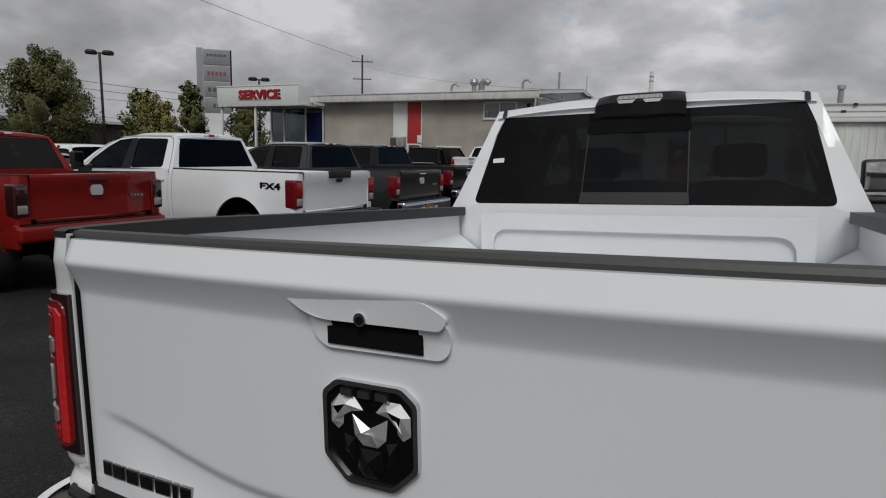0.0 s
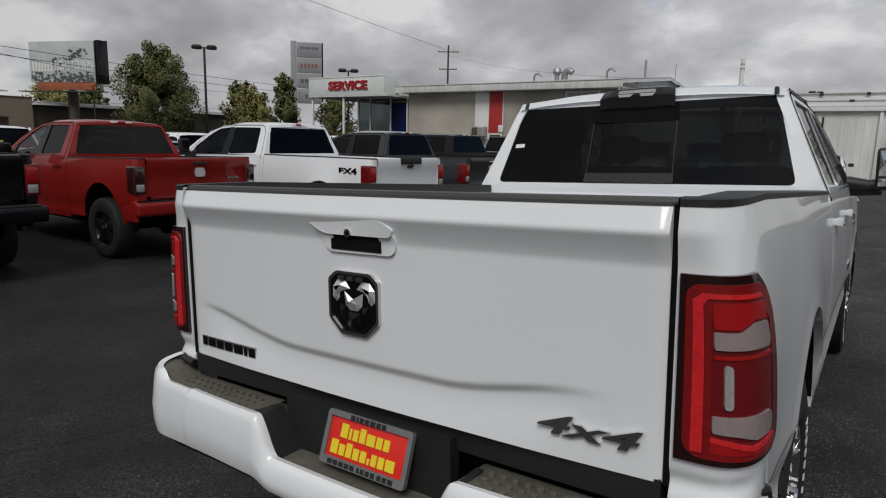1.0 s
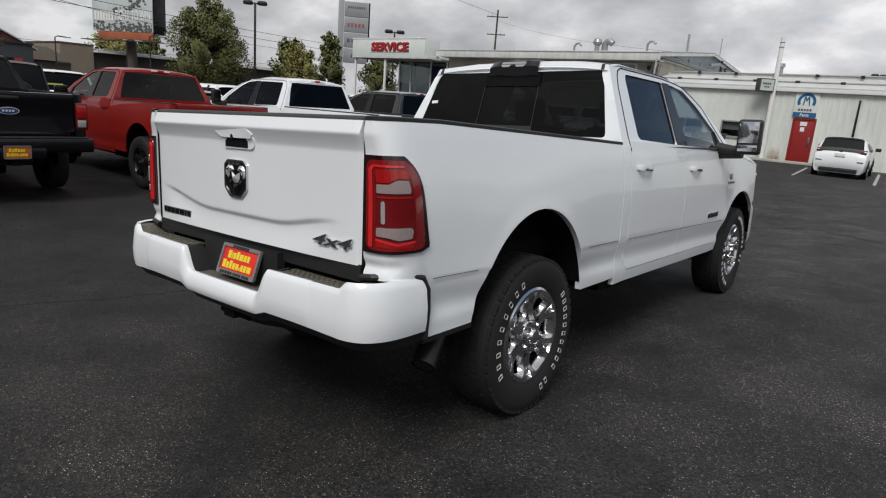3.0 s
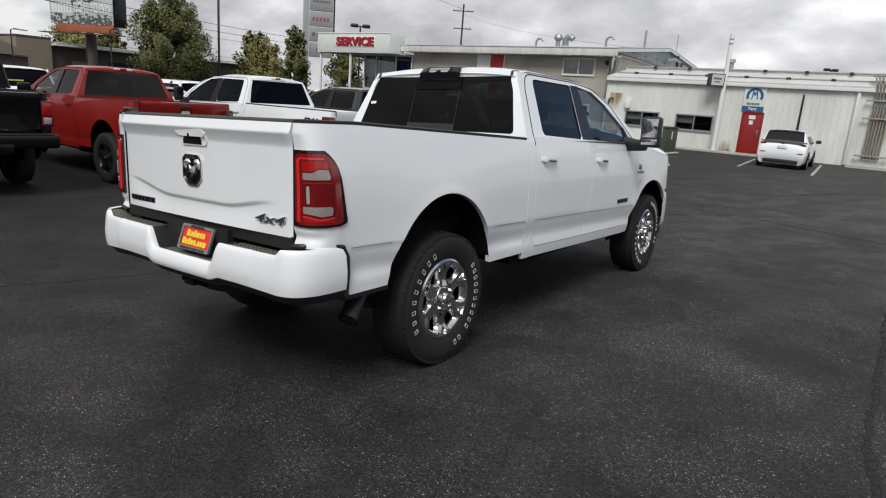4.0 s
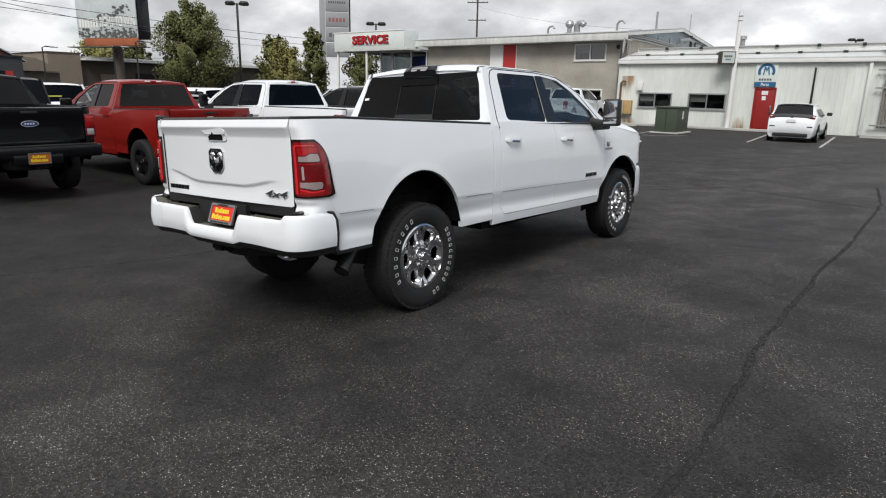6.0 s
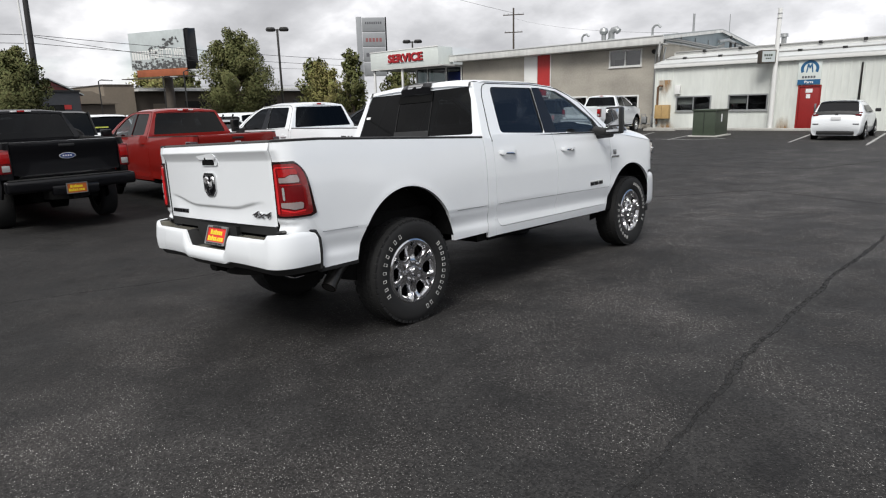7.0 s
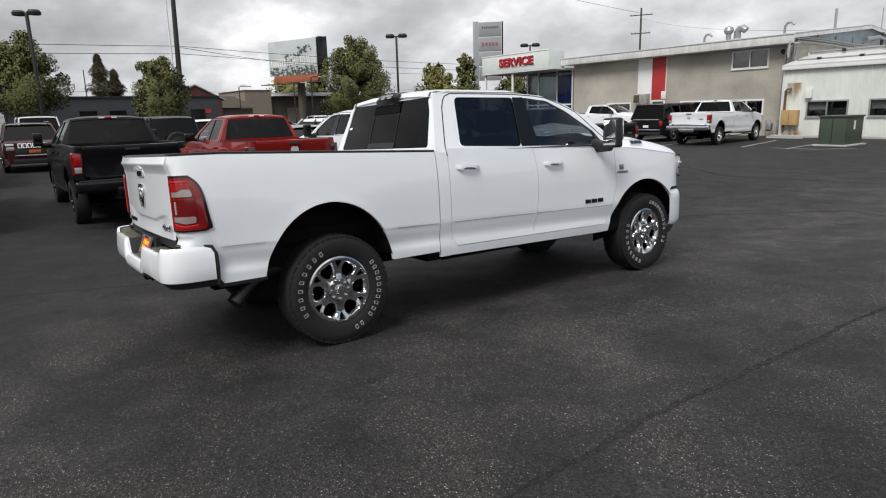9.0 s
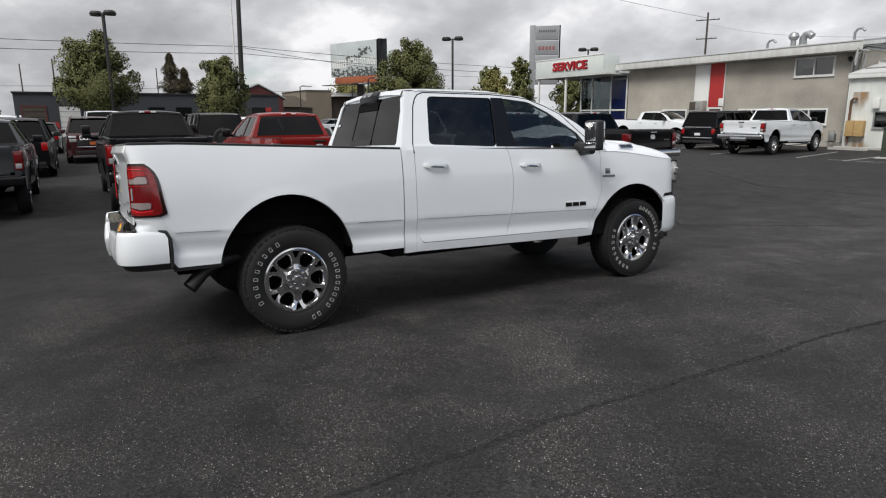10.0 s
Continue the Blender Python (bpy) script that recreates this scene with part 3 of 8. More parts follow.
        flat = lambda u, v: (sgn * xs(v), u, v)
        b0, b1, rf = P["belt"] - 0.01, P["belt"] - 0.05, P["roof"]
        outer = [(bedf + 0.03, b0 - 0.02), (s2 + 0.14, b1 - 0.02), (s2 + 0.10, b1 + 0.05), (s2 - 0.18, rf - 0.34), (s2 - 0.48, rf - 0.18), (s2 - 0.80, rf - 0.085), (s1 - 0.1, rf - 0.055), (bedf + 0.32, rf - 0.045), (bedf + 0.19, rf - 0.07), (bedf + 0.135, rf - 0.13)]
        w1 = rounded([(s0 + 0.165, b0 + 0.022), (s1 - 0.10, b0 - 0.008), (s1 - 0.032, rf - 0.105), (s0 + 0.25, rf - 0.105)], 0.05)
        w2 = rounded([(s1 + 0.10, b0 - 0.014), (s2 - 0.13, b1 - 0.002), (s2 - 0.20, b1 + 0.15), (s2 - 0.51, rf - 0.24), (s2 - 0.74, rf - 0.135), (s1 + 0.088, rf - 0.105)], 0.03)
        part("cab_side_frame", sheet(outer, [w1, w2], flat, 0.05, (-sgn, 0, 0)), body, t)
        for wpoly, g, nm in ((w1, glass_m, "rear_side_window"), (w2, front_glass, "front_side_window")):
            part(nm, sheet(wpoly, (), lambda u, v: (sgn * (xs(v) - 0.012), u, v)), g, t)
        pil = [(s1 - 0.112, b0 - 0.012), (s1 + 0.112, b0 - 0.018), (s1 + 0.094, rf - 0.103), (s1 - 0.042, rf - 0.103)]
        part("door_pillar_trim", sheet(pil, (), lambda u, v: (sgn * (xs(v) + 0.003), u, v), 0.004, (-sgn, 0, 0)), BLACK, t)
        sail = [(s2 - 0.215, b1 + 0.155), (s2 - 0.10, b1 + 0.005), (s2 - 0.035, b1 - 0.012), (s2 - 0.20, b1 - 0.010)]
        part("mirror_sail", sheet(sail, (), lambda u, v: (sgn * (xs(v) + 0.006), u, v), 0.02, (-sgn, 0, 0)), TRIM, t)
        part("belt_moulding", sheet([(s0 + 0.16, b0 - 0.012), (s2 - 0.06, b1 - 0.010), (s2 - 0.06, b1 + 0.006), (s0 + 0.16, b0 + 0.006)], (), lambda u, v: (sgn * (xs(v) + 0.004), u, v), 0.004, (-sgn, 0, 0)), P["beltm"], t)
        # door seams of the upper frame
        seam = [(s0 - 0.003, P["belt"] - 0.06), (s0 + 0.004, P["belt"] + 0.03), (s0 + 0.085, rf - 0.20), (s0 + 0.12, rf - 0.13), (s0 + 0.155, rf - 0.093), (s0 + 0.215, rf - 0.072), (s1 - 0.04, rf - 0.074), (s1 + 0.25, rf - 0.09), (s2 - 0.735, rf - 0.108), (s2 - 0.55, rf - 0.17), (s2 - 0.37, rf - 0.25), (s2 - 0.11, b1 + 0.11), (s2 + 0.005, b1 + 0.015), (s2 + 0.03, b1 - 0.03)]
        part("door_seam", tube([(sgn * (xs(v) - 0.001), u, v) for u, v in seam], 0.005, 6), UNDER, t)
        if fine:
            for a, b in ((-0.872, -0.57), (0.53, bedf - 0.02), (s0 + 0.012, s1 - 0.006), (s1 + 0.014, s2 - 0.01)):
                cz = lambda y: P["crease"] - 0.024 * (y + 0.9)
                # thin black bead paints the shadow line of the stamped crease
                part("body_crease", tube([(sgn * (side_x(P, y, cz(y) + 0.001) - 0.0005), y, cz(y)) for y in span(a, b, 8)], 0.0013, 5), TRIM, t)
        # mirror; black paint on the plainer trucks' glass stands in for dark reflections
        mx, my = hw + (0.178 if P["tow"] else 0.10), s2 - 0.265
        if P["tow"]:
            mir = part("mirror", box(sgn * mx - 0.092, sgn * mx + 0.092, my - 0.045, my + 0.055, 1.375, 1.665, 0.03, seg=3), TRIM, t, "tall black tow mirror")
            part("mirror_glass", box(sgn * mx - 0.075, sgn * mx + 0.075, my - 0.051, my - 0.043, 1.47, 1.645, 0.004), CHROME if fine else BLACK, mir)
            part("spotter_glass", box(sgn * mx - 0.075, sgn * mx + 0.075, my - 0.051, my - 0.043, 1.40, 1.455, 0.004), CHROME if fine else BLACK, mir)
            part("mirror_cap", box(sgn * mx - 0.088, sgn * mx + 0.088, my + 0.042, my + 0.066, 1.45, 1.655, 0.018, seg=3), CHROME if fine else TRIM, mir, "chrome mirror cap" if fine else "")
            part("mirror_arm", merge(tube([(sgn * (hw - 0.08), my + 0.03, 1.42), (sgn * (hw + 0.05), my + 0.02, 1.40), (sgn * (hw + 0.15), my + 0.01, 1.42)], [0.05, 0.045, 0.04], 10), tube([(sgn * (hw - 0.08), my + 0.06, 1.36), (sgn * (hw + 0.13), my + 0.03, 1.375)], 0.036, 10)), TRIM, mir)
        else:
            mir = part("mirror", box(sgn * mx - 0.11, sgn * mx + 0.11, my - 0.05, my + 0.06, 1.40, 1.58, 0.035, seg=3), P["mirror"], t)
            part("mirror_glass", box(sgn * mx - 0.09, sgn * mx + 0.09, my - 0.056, my - 0.048, 1.42, 1.56, 0.004), BLACK, mir)
            part("mirror_arm", tube([(sgn * (hw - 0.08), my + 0.03, 1.42), (sgn * (hw + 0.02), my + 0.02, 1.45)], 0.035, 8), TRIM, mir)
        # rail cap
        def cap_at(u, k, sgn=sgn):
            z = rail - rail_fall(P, u)
            x, y, _ = bed_pos(u, z)
            th = max(0.0, min(1.0, (cy - u) / corner_w)) * math.pi / 2
            d = (-0.003, -0.003, 0.006, 0.044, 0.048)[k]
            if P["lip"] and k > 2:
                return sgn * min(x - 0.004, hw - 0.165), y + d * math.sin(th) ** 0.6, z + (0.009, -0.034)[k - 3]
            return sgn * (x - d * max(0.0, math.cos(th)) ** 0.5), y + d * math.sin(th) ** 0.6, z + (-0.009, 0.005, 0.009, 0.009, -0.034)[k]

        cap = grid(cap_at, us, range(5))
        part("bed_rail_cap", cap, TRIM, t)
        part("bed_inner_wall", grid(lambda u, v: (sgn * (hw - 0.275 + 0.145 * smooth(1.2, 1.3, v)), u, min(v, rail - 0.03 - rail_fall(P, u))), span(tail + 0.03, bedf, 12), (0.92, 1.2, 1.25, 1.3, 1.38, rail - 0.03)), body, t)
        # head lamp
        if fine:
            wrap = ((0.925, -0.125), (0.920, 0.00), (0.900, 0.075), (0.845, 0.125), (0.72, 0.150), (0.60, 0.155))

            def lens_at(i, k, grow=0.0):
                x, y = wrap[i]
                return sgn * (x + grow + 0.010 * math.sin(math.pi * k)), nose + y + 0.03 + grow + 0.012 * math.sin(math.pi * k), (1.005 if i else 1.05) + (0.25 - 0.01 * i if i else 0.15) * k
            lamp = part("headlamp", grid(lens_at, range(6), span(0, 1, 6)), LENS_HEAD, t, "clear wrap-round headlamp")
            part("lamp_brow", tube([lens_at(i, 1.0, 0.002) for i in range(6)], 0.013, 6), TRIM, lamp)
            part("lamp_sill", tube([lens_at(i, 0.0, 0.002) for i in range(6)], 0.018, 6), TRIM, lamp)
            part("running_light", tube([lens_at(i, 0.62, 0.004) for i in range(1, 6)], 0.010, 6), STICKER, lamp, "white light strip")
            part("lamp_divider", tube([lens_at(i, 0.36, 0.003) for i in range(1, 6)], 0.012, 6), TRIM, lamp)
        else:
            part("headlamp", box(min(sgn * (hw - 0.36), sgn * (hw - 0.088)), max(sgn * (hw - 0.36), sgn * (hw - 0.088)), nose - 0.06, nose + 0.125, 0.985, 1.215, 0.035, seg=3), LENS_CLEAR, t, "clear headlamp")
    # cab back wall with its window
    yb = lambda z: bedf + 0.012 + max(0.0, z - 1.42) * 0.30
    hx = lambda z: hw - 0.084 - max(0.0, z - 1.445) * P["lean"]
    zt = P["roof"] - 0.065
    outer = [(-hw + 0.07, low + 0.1), (hw - 0.07, low + 0.1), (hw - 0.06, 1.40), (hx(1.5), 1.5), (hx(zt) + 0.004, zt), (0.35, zt + 0.03), (-0.35, zt + 0.03), (-hx(zt) - 0.004, zt), (-hx(1.5), 1.5), (-hw + 0.06, 1.40)]
    zr = P["roof"] - 0.10
    win = rounded([(-0.80 * hw, 1.462), (0.80 * hw, 1.462), (0.655 * hw + 0.5 * (0.495 - P["lean"]), zr), (-0.655 * hw - 0.5 * (0.495 - P["lean"]), zr)], 0.035)
    part("cab_back", sheet(outer, [win], lambda u, v: (u, yb(v), v), 0.04, (0, 1, 0)), body, t)
    rg = part("rear_window", sheet(win, (), lambda u, v: (u, yb(v) + 0.004, v)), GLASS_REAR if fine else glass_m, t)
    if fine:
        part("slider_frame", sheet([(-0.245, 1.468), (0.235, 1.468), (0.225, zr - 0.085), (-0.235, zr - 0.085)], [[(-0.240, 1.474), (0.230, 1.474), (0.220, zr - 0.10), (-0.230, zr - 0.10)]], lambda u, v: (u, yb(v) - 0.002, v), 0.006, (0, 1, 0)), TRIM, rg)
        part("slider_header", sheet(rounded([(-0.240, zr - 0.100), (0.230, zr - 0.100), (0.222, zr - 0.006), (-0.232, zr - 0.006)], 0.006, 2), (), lambda u, v: (u, yb(v) - 0.006, v), 0.008, (0, 1, 0)), UNDER, rg)
        part("slider_sill", sheet(rounded([(-0.250, 1.466), (0.240, 1.466), (0.236, 1.518), (-0.246, 1.518)], 0.006, 2), (), lambda u, v: (u, yb(v) - 0.006, v), 0.008, (0, 1, 0)), TRIM, rg)
        part("sticker", sheet([(-0.715, 1.665), (-0.655, 1.668), (-0.655, 1.69), (-0.715, 1.687)], (), lambda u, v: (u, yb(v) - 0.002, v)), STICKER, rg)
        for sgn in (1, -1):
            part("roof_ditch_trim", tube([(sgn * (hx(zt) - 0.03), yb(zr) - 0.004, zr + 0.0), (sgn * (hx(zt) - 0.032), yb(zt) - 0.0, zt - 0.004), (sgn * (hx(zt) - 0.045), yb(zt) + 0.07, zt + 0.004), (sgn * (hx(zt) - 0.05), yb(zt) + 0.7, zt + 0.008)], 0.012, 6), TRIM, t)
    part("cab_floor", box(-hw + 0.10, hw - 0.10, bedf + 0.06, s2 + 0.2, low - 0.04, low + 0.18), UNDER, t)
    # roof, windscreen, hood
    rx = hw - 0.084 - (P["roof"] - 0.055 - 1.445) * P["lean"]
    yend = s2 - 0.80

    def roof(u, v):
        e = abs(u)
        z = P["roof"] - 0.055 + 0.055 * (1 - e ** 3.2) * (0.55 + 0.45 * smooth(bedf + 0.12, bedf + 0.5, v)) - 0.05 * smooth(bedf + 0.30, bedf + 0.12, v) - 0.04 * smooth(s1, yend, v)
        return u * rx * (1.0 + 0.012), v, z

    part("roof", grid(roof, span(-1, 1, 18), span(bedf + 0.14, yend + 0.02, 16)), body, t)
    P_top, P_bot = (yend + 0.0, P["roof"] - 0.075), (s2 + 0.22, P["belt"] - 0.02)
    part("windscreen", grid(lambda u, v: (u * (rx * (1 - v) + (hw - 0.12) * v), P_top[0] + (P_bot[0] - P_top[0]) * v + 0.16 * v * (1 - u * u), P_top[1] + (P_bot[1] - P_top[1]) * v + 0.02 * (1 - u * u)), span(-1, 1, 10), span(0, 1, 6)), GLASS_CLEAR, t)

    def hood(u, v):
        e = abs(u)
        zc = P["belt"] + (0.065 if fine else 0.045) - 0.06 * smooth(s2, wb + 0.15, v) - P["hdrop"] * smooth(wb + 0.05, nose + 0.14, v) ** 1.6
        edge = P["belt"] - 0.085 - P["fdrop"] * smooth(s2, nose + 0.1, v) ** 1.3
        z = edge + (zc - edge) * (1 - e ** 5) ** 0.8 - 0.02 * smooth(0.35, 0.0, e) - 0.11 * smooth(nose - 0.04, nose + 0.13, v) ** 2 + 0.022 * smooth(0.62, 0.52, e) * smooth(nose + 0.02, nose - 0.2, v)
        return u * min(side_x(P, v, edge) + 0.004, hw), v, z

    part("hood", grid(hood, span(-1, 1, 30), span(s2 + 0.02, nose + 0.13, 26)), body, t)
    # nose
    part("grille", box(-hw + 0.28, hw - 0.28, nose - 0.1, nose + 0.12, 0.84, 1.22, 0.04), TRIM, t)

    def bump_plan(s):
        x = math.sin(s * math.pi / 2)
        return math.copysign(min(1.0, abs(x) ** 0.8), s) * (hw - 0.02), nose - 0.18 + 0.39 * (1 - abs(s) ** 4.5)

    part("front_bumper", grid(lambda s, k: (bump_plan(s)[0] * (1 - 0.4 * (0.05, 0.02, 0.004, 0.0, 0.0, 0.006, 0.025, 0.06)[k]), bump_plan(s)[1] - (0.05, 0.02, 0.004, 0.0, 0.0, 0.006, 0.025, 0.06)[k], (0.44, 0.46, 0.50, 0.60, 0.74, 0.80, 0.832, 0.848)[k]), span(-1, 1, 30), range(8)), P["bumper"], t)
    part("front_gap", box(-hw + 0.10, hw - 0.10, nose - 0.2, nose + 0.08, 0.80, 0.98, 0.02), TRIM, t)
    part("front_valance", box(-hw + 0.12, hw - 0.12, nose - 0.2, nose + 0.05, 0.36, 0.46, 0.03), TRIM, t)
    # bed floor and headboard
    part("bed_floor", box(-hw + 0.28, hw - 0.28, tail + 0.03, bedf - 0.02, 0.90, 0.925), body, t)
    part("bed_headboard", sheet([(-hw + 0.275, 0.92), (hw - 0.275, 0.92), (hw - 0.275, rail - 0.085), (-hw + 0.275, rail - 0.085)], [rounded([(-0.66, 1.0), (0.66, 1.0), (0.66, rail - 0.16), (-0.66, rail - 0.16)], 0.08)], lambda u, v: (u, bedf - 0.05, v), 0.03, (0, 1, 0)), body, t)
    for sgn in (1, -1):
        wx0, wx1 = sorted((sgn * (hw - 0.50), sgn * (hw - 0.27)))
        part("wheelhouse", box(wx0, wx1, -0.58, 0.52, 0.92, 1.12, 0.08, seg=3), body, t)
    part("headboard_panel", box(-0.70, 0.70, bedf - 0.028, bedf - 0.015, 0.95, rail - 0.12), body, t)
    # underbody
    ub = bmesh.new()
    for sx in (-0.42, 0.42):
        box(sx - 0.06, sx + 0.06, tail + 0.3, nose - 0.1, low - 0.06, low + 0.14, 0.01, ub)
    box(-hw + 0.22, hw - 0.22, tail + 0.06, bedf, 0.80, 0.90, 0, ub)
    box(-hw + 0.1, hw - 0.1, bedf - 0.1, wb - 0.6, low - 0.03, low + 0.1, 0, ub)
    cyl((-hw + 0.25, 0, R), (hw - 0.25, 0, R), 0.06, seg=12, bm=ub)
    cyl((-hw + 0.25, wb, R), (hw - 0.25, wb, R), 0.055, seg=12, bm=ub)
    cyl((-0.05, -0.05, R), (0.18, -0.05, R), 0.17, seg=14, bm=ub)
    box(-0.55, -0.15, 0.6, 1.9, low - 0.16, low, 0.03, ub)
    box(0.2, 0.5, 1.4, 2.7, low - 0.10, low, 0.03, ub)
    part("chassis", ub, UNDER, t)
    part("spare_wheel", tyre_lying(R), RUBBER, t)
    # wheels
    for sgn in (1, -1):
        for y, turn in ((0, P["turn"][0]), (wb, P["turn"][1])):
            add_wheel(t, sgn * (hw - 0.04 - P["tw"] / 2), y, rim, R, P["tw"], P["rim"], fine, turn, P["hub"])
    # seats and wheel
    for x in (-0.40, 0.40):
        st = part("front_seat", merge(box(x - 0.26, x + 0.26, s1 + 0.05, s1 + 0.55, 0.85, 1.05, 0.06), box(x - 0.26, x + 0.26, s1 - 0.12, s1 + 0.06, 1.0, 1.55, 0.07)), SEAT, t)
        part("headrest", box(x - 0.14, x + 0.14, s1 - 0.13, s1 - 0.02, 1.57, 1.76, 0.05), SEAT, st)
    part("rear_seat", merge(box(-0.72, 0.72, s0 + 0.10, s0 + 0.6, 0.85, 1.05, 0.05), box(-0.72, 0.72, s0 + 0.04, s0 + 0.2, 1.0, 1.50, 0.06)), SEAT, t)
    part("dashboard", box(-hw + 0.12, hw - 0.12, s2 - 0.25, s2 + 0.2, 1.0, 1.36, 0.06), TRIM, t)
    ring = lathe([(0.185, -0.012), (0.197, 0.0), (0.185, 0.012), (0.173, 0.0)], 28, "z", closed=True)
    ring.transform(pose(-0.40, s2 - 0.42, 1.32, 65, 0, 0))
    part("steering_wheel", ring, TRIM, t)
    return t


def tyre_lying(R):
    bm = lathe([(0.20, -0.10), (0.36, -0.12), (0.385, 0.0), (0.36, 0.12), (0.20, 0.10)], 28, "z", closed=True)
    bm.transform(pose(0, -0.72, 0.62))
    return bm


def tail_parts(t, P, body, style):
    """Tailgate, rear lamps and bumper of the further pickups."""
    hw, tail, rail, out = P["hw"], P["tail"], P["rail"], P["bump_out"]
    g = 0.79 * hw
    prof = ((tail - 0.01, 0.95), (tail + 0.0, 1.15), (tail - 0.012, rail - 0.16), (tail - 0.04, rail - 0.06), (tail - 0.03, rail), (tail + 0.04, rail + 0.005))
    gate = part("tailgate", grid(lambda u, k: (u * g, prof[k][0] + 0.02 * abs(u) ** 4, prof[k][1]), span(-1, 1, 8), range(6)), body, t)
    part("gate_inner", box(-g, g, tail + 0.03, tail + 0.05, 0.95, rail), body, gate)
    if style == "ram":
        part("emblem", sheet(rounded([(-0.07, 1.20), (0.07, 1.20), (0.085, 1.27), (0.06, 1.33), (-0.06, 1.33), (-0.085, 1.27)], 0.02), (), lambda u, v: (u, tail - 0.03, v), 0.02, (0, 1, 0)), EMBLEM, gate)
        part("gate_letter_bars", bars_row(0.46, 1.16, tail - 0.02, 0.2, 0.03, 4), SATIN, gate)
    elif style == "badge_oval":
        ov = bmesh.new()
        vs = [ov.verts.new((0.122 * math.cos(a), tail - 0.016, rail - 0.245 + 0.048 * math.sin(a))) for a in span(0, 2 * math.pi, 28)[:-1]]
        ov.faces.new(vs)
        thicken(ov, 0.02, (0, 1, 0))
        badge = part("emblem", ov, EMBLEM, gate, "blue oval emblem with a silver rim")
        face = bmesh.new()
        face.faces.new([face.verts.new((0.113 * math.cos(a), tail - 0.019, rail - 0.245 + 0.040 * math.sin(a))) for a in span(0, 2 * math.pi, 28)[:-1]])
        part("emblem_face", thicken(face, 0.01, (0, 1, 0)), P["oval"], badge)
        part("name_bars", bars_row(-0.075, rail - 0.258, tail - 0.014, 0.15, 0.026, 4), EMBLEM, badge)
    elif style == "white_f":
        ov = bmesh.new()
        vs = [ov.verts.new((0.085 * math.cos(a), tail - 0.03, rail - 0.12 + 0.033 * math.sin(a))) for a in span(0, 2 * math.pi, 24)[:-1]]
        ov.faces.new(vs)
        thicken(ov, 0.02, (0, 1, 0))
        part("emblem", ov, TRIM, gate, "dark oval emblem")
        part("gate_step_cover", box(-0.27, 0.27, tail - 0.055, tail - 0.02, rail - 0.09, rail + 0.015, 0.02), TRIM, gate, "black tailgate step cover")
    part("gate_handle", box(-0.12, 0.12, tail - 0.05, tail - 0.02, rail - 0.09, rail - 0.05, 0.012), P["handle"] or TRIM, gate)
    for sgn in (1, -1):
        a, b = sgn * 0.80 * hw, sgn * (hw - 0.028)
        lamp = part("tail_lamp", box(min(a, b), max(a, b), tail - 0.005, tail + 0.19, 0.98, rail - 0.10, 0.03, seg=3), LENS_DARK if P["lampm"] is LENS_RED else P["lampm"], t, "red tail lamp")
        a3, b3 = sgn * 0.82 * hw, sgn * (hw - 0.05)
        part("brake_lens", box(min(a3, b3), max(a3, b3), tail - 0.012, tail + 0.0, 1.15, rail - 0.13, 0.012), P["lampm"], lamp)
        a2, b2 = sgn * 0.83 * hw, sgn * (hw - 0.06)
        part("reverse_lens", box(min(a2, b2), max(a2, b2), tail - 0.012, tail + 0.0, 1.02, 1.12, 0.01), LENS_CLEAR, lamp)
    bump = part("rear_bumper", merge(box(-hw + 0.03, hw - 0.03, tail - out, tail - 0.02 + 0.5 * (0.2 - out), 0.68, 0.88, 0.05, seg=3), box(-0.35, 0.35, tail - out - 0.02, tail - out + 0.1, 0.60, 0.76, 0.03)), P["rbumper"], t)
    part("step_pad", box(-hw + 0.1, hw - 0.1, tail - out + 0.02, tail - 0.008, 0.875, 0.89, 0.004), TRIM, bump)
    if out < 0.1:
        for sgn in (1, -1):
            part("bumper_wing", box(min(sgn * (hw - 0.10), sgn * (hw - 0.034)), max(sgn * (hw - 0.10), sgn * (hw - 0.034)), tail + 0.01, tail + 0.36, 0.60, 0.90, 0.03, seg=3), body, bump)
    part("tow_hitch", box(-0.06, 0.06, tail - 0.2, tail + 0.1, 0.52, 0.62, 0.01), UNDER, bump)
    hb = part("high_brake_lamp", box(-0.06, 0.06, P["bedf"] + 0.15, P["bedf"] + 0.19, P["roof"] - 0.055, P["roof"] - 0.02, 0.01), LENS_RED, t)
    for sgn in (1, -1):
        part("cargo_lens", box(min(sgn * 0.062, sgn * 0.17), max(sgn * 0.062, sgn * 0.17), P["bedf"] + 0.152, P["bedf"] + 0.19, P["roof"] - 0.052, P["roof"] - 0.025, 0.008), STICKER, hb)
    if P["plate"]:
        plate(t, 0, tail - 0.235, 0.70, 0.30, 0.15, 4)
    if P["exhaust"]:
        part("exhaust_tip", tube([(0.55, tail + 0.2, 0.5), (0.55, tail - 0.12, 0.5)], 0.045, 12), SATIN, t)


def bars_row(x0, z0, y, length, height, n):
    bm = bmesh.new()
    for i in range(n):
        u = x0 + length * i / n
        box(u, u + length / n * 0.68, y - 0.006, y + 0.012, z0, z0 + height, 0, bm)
    return bm


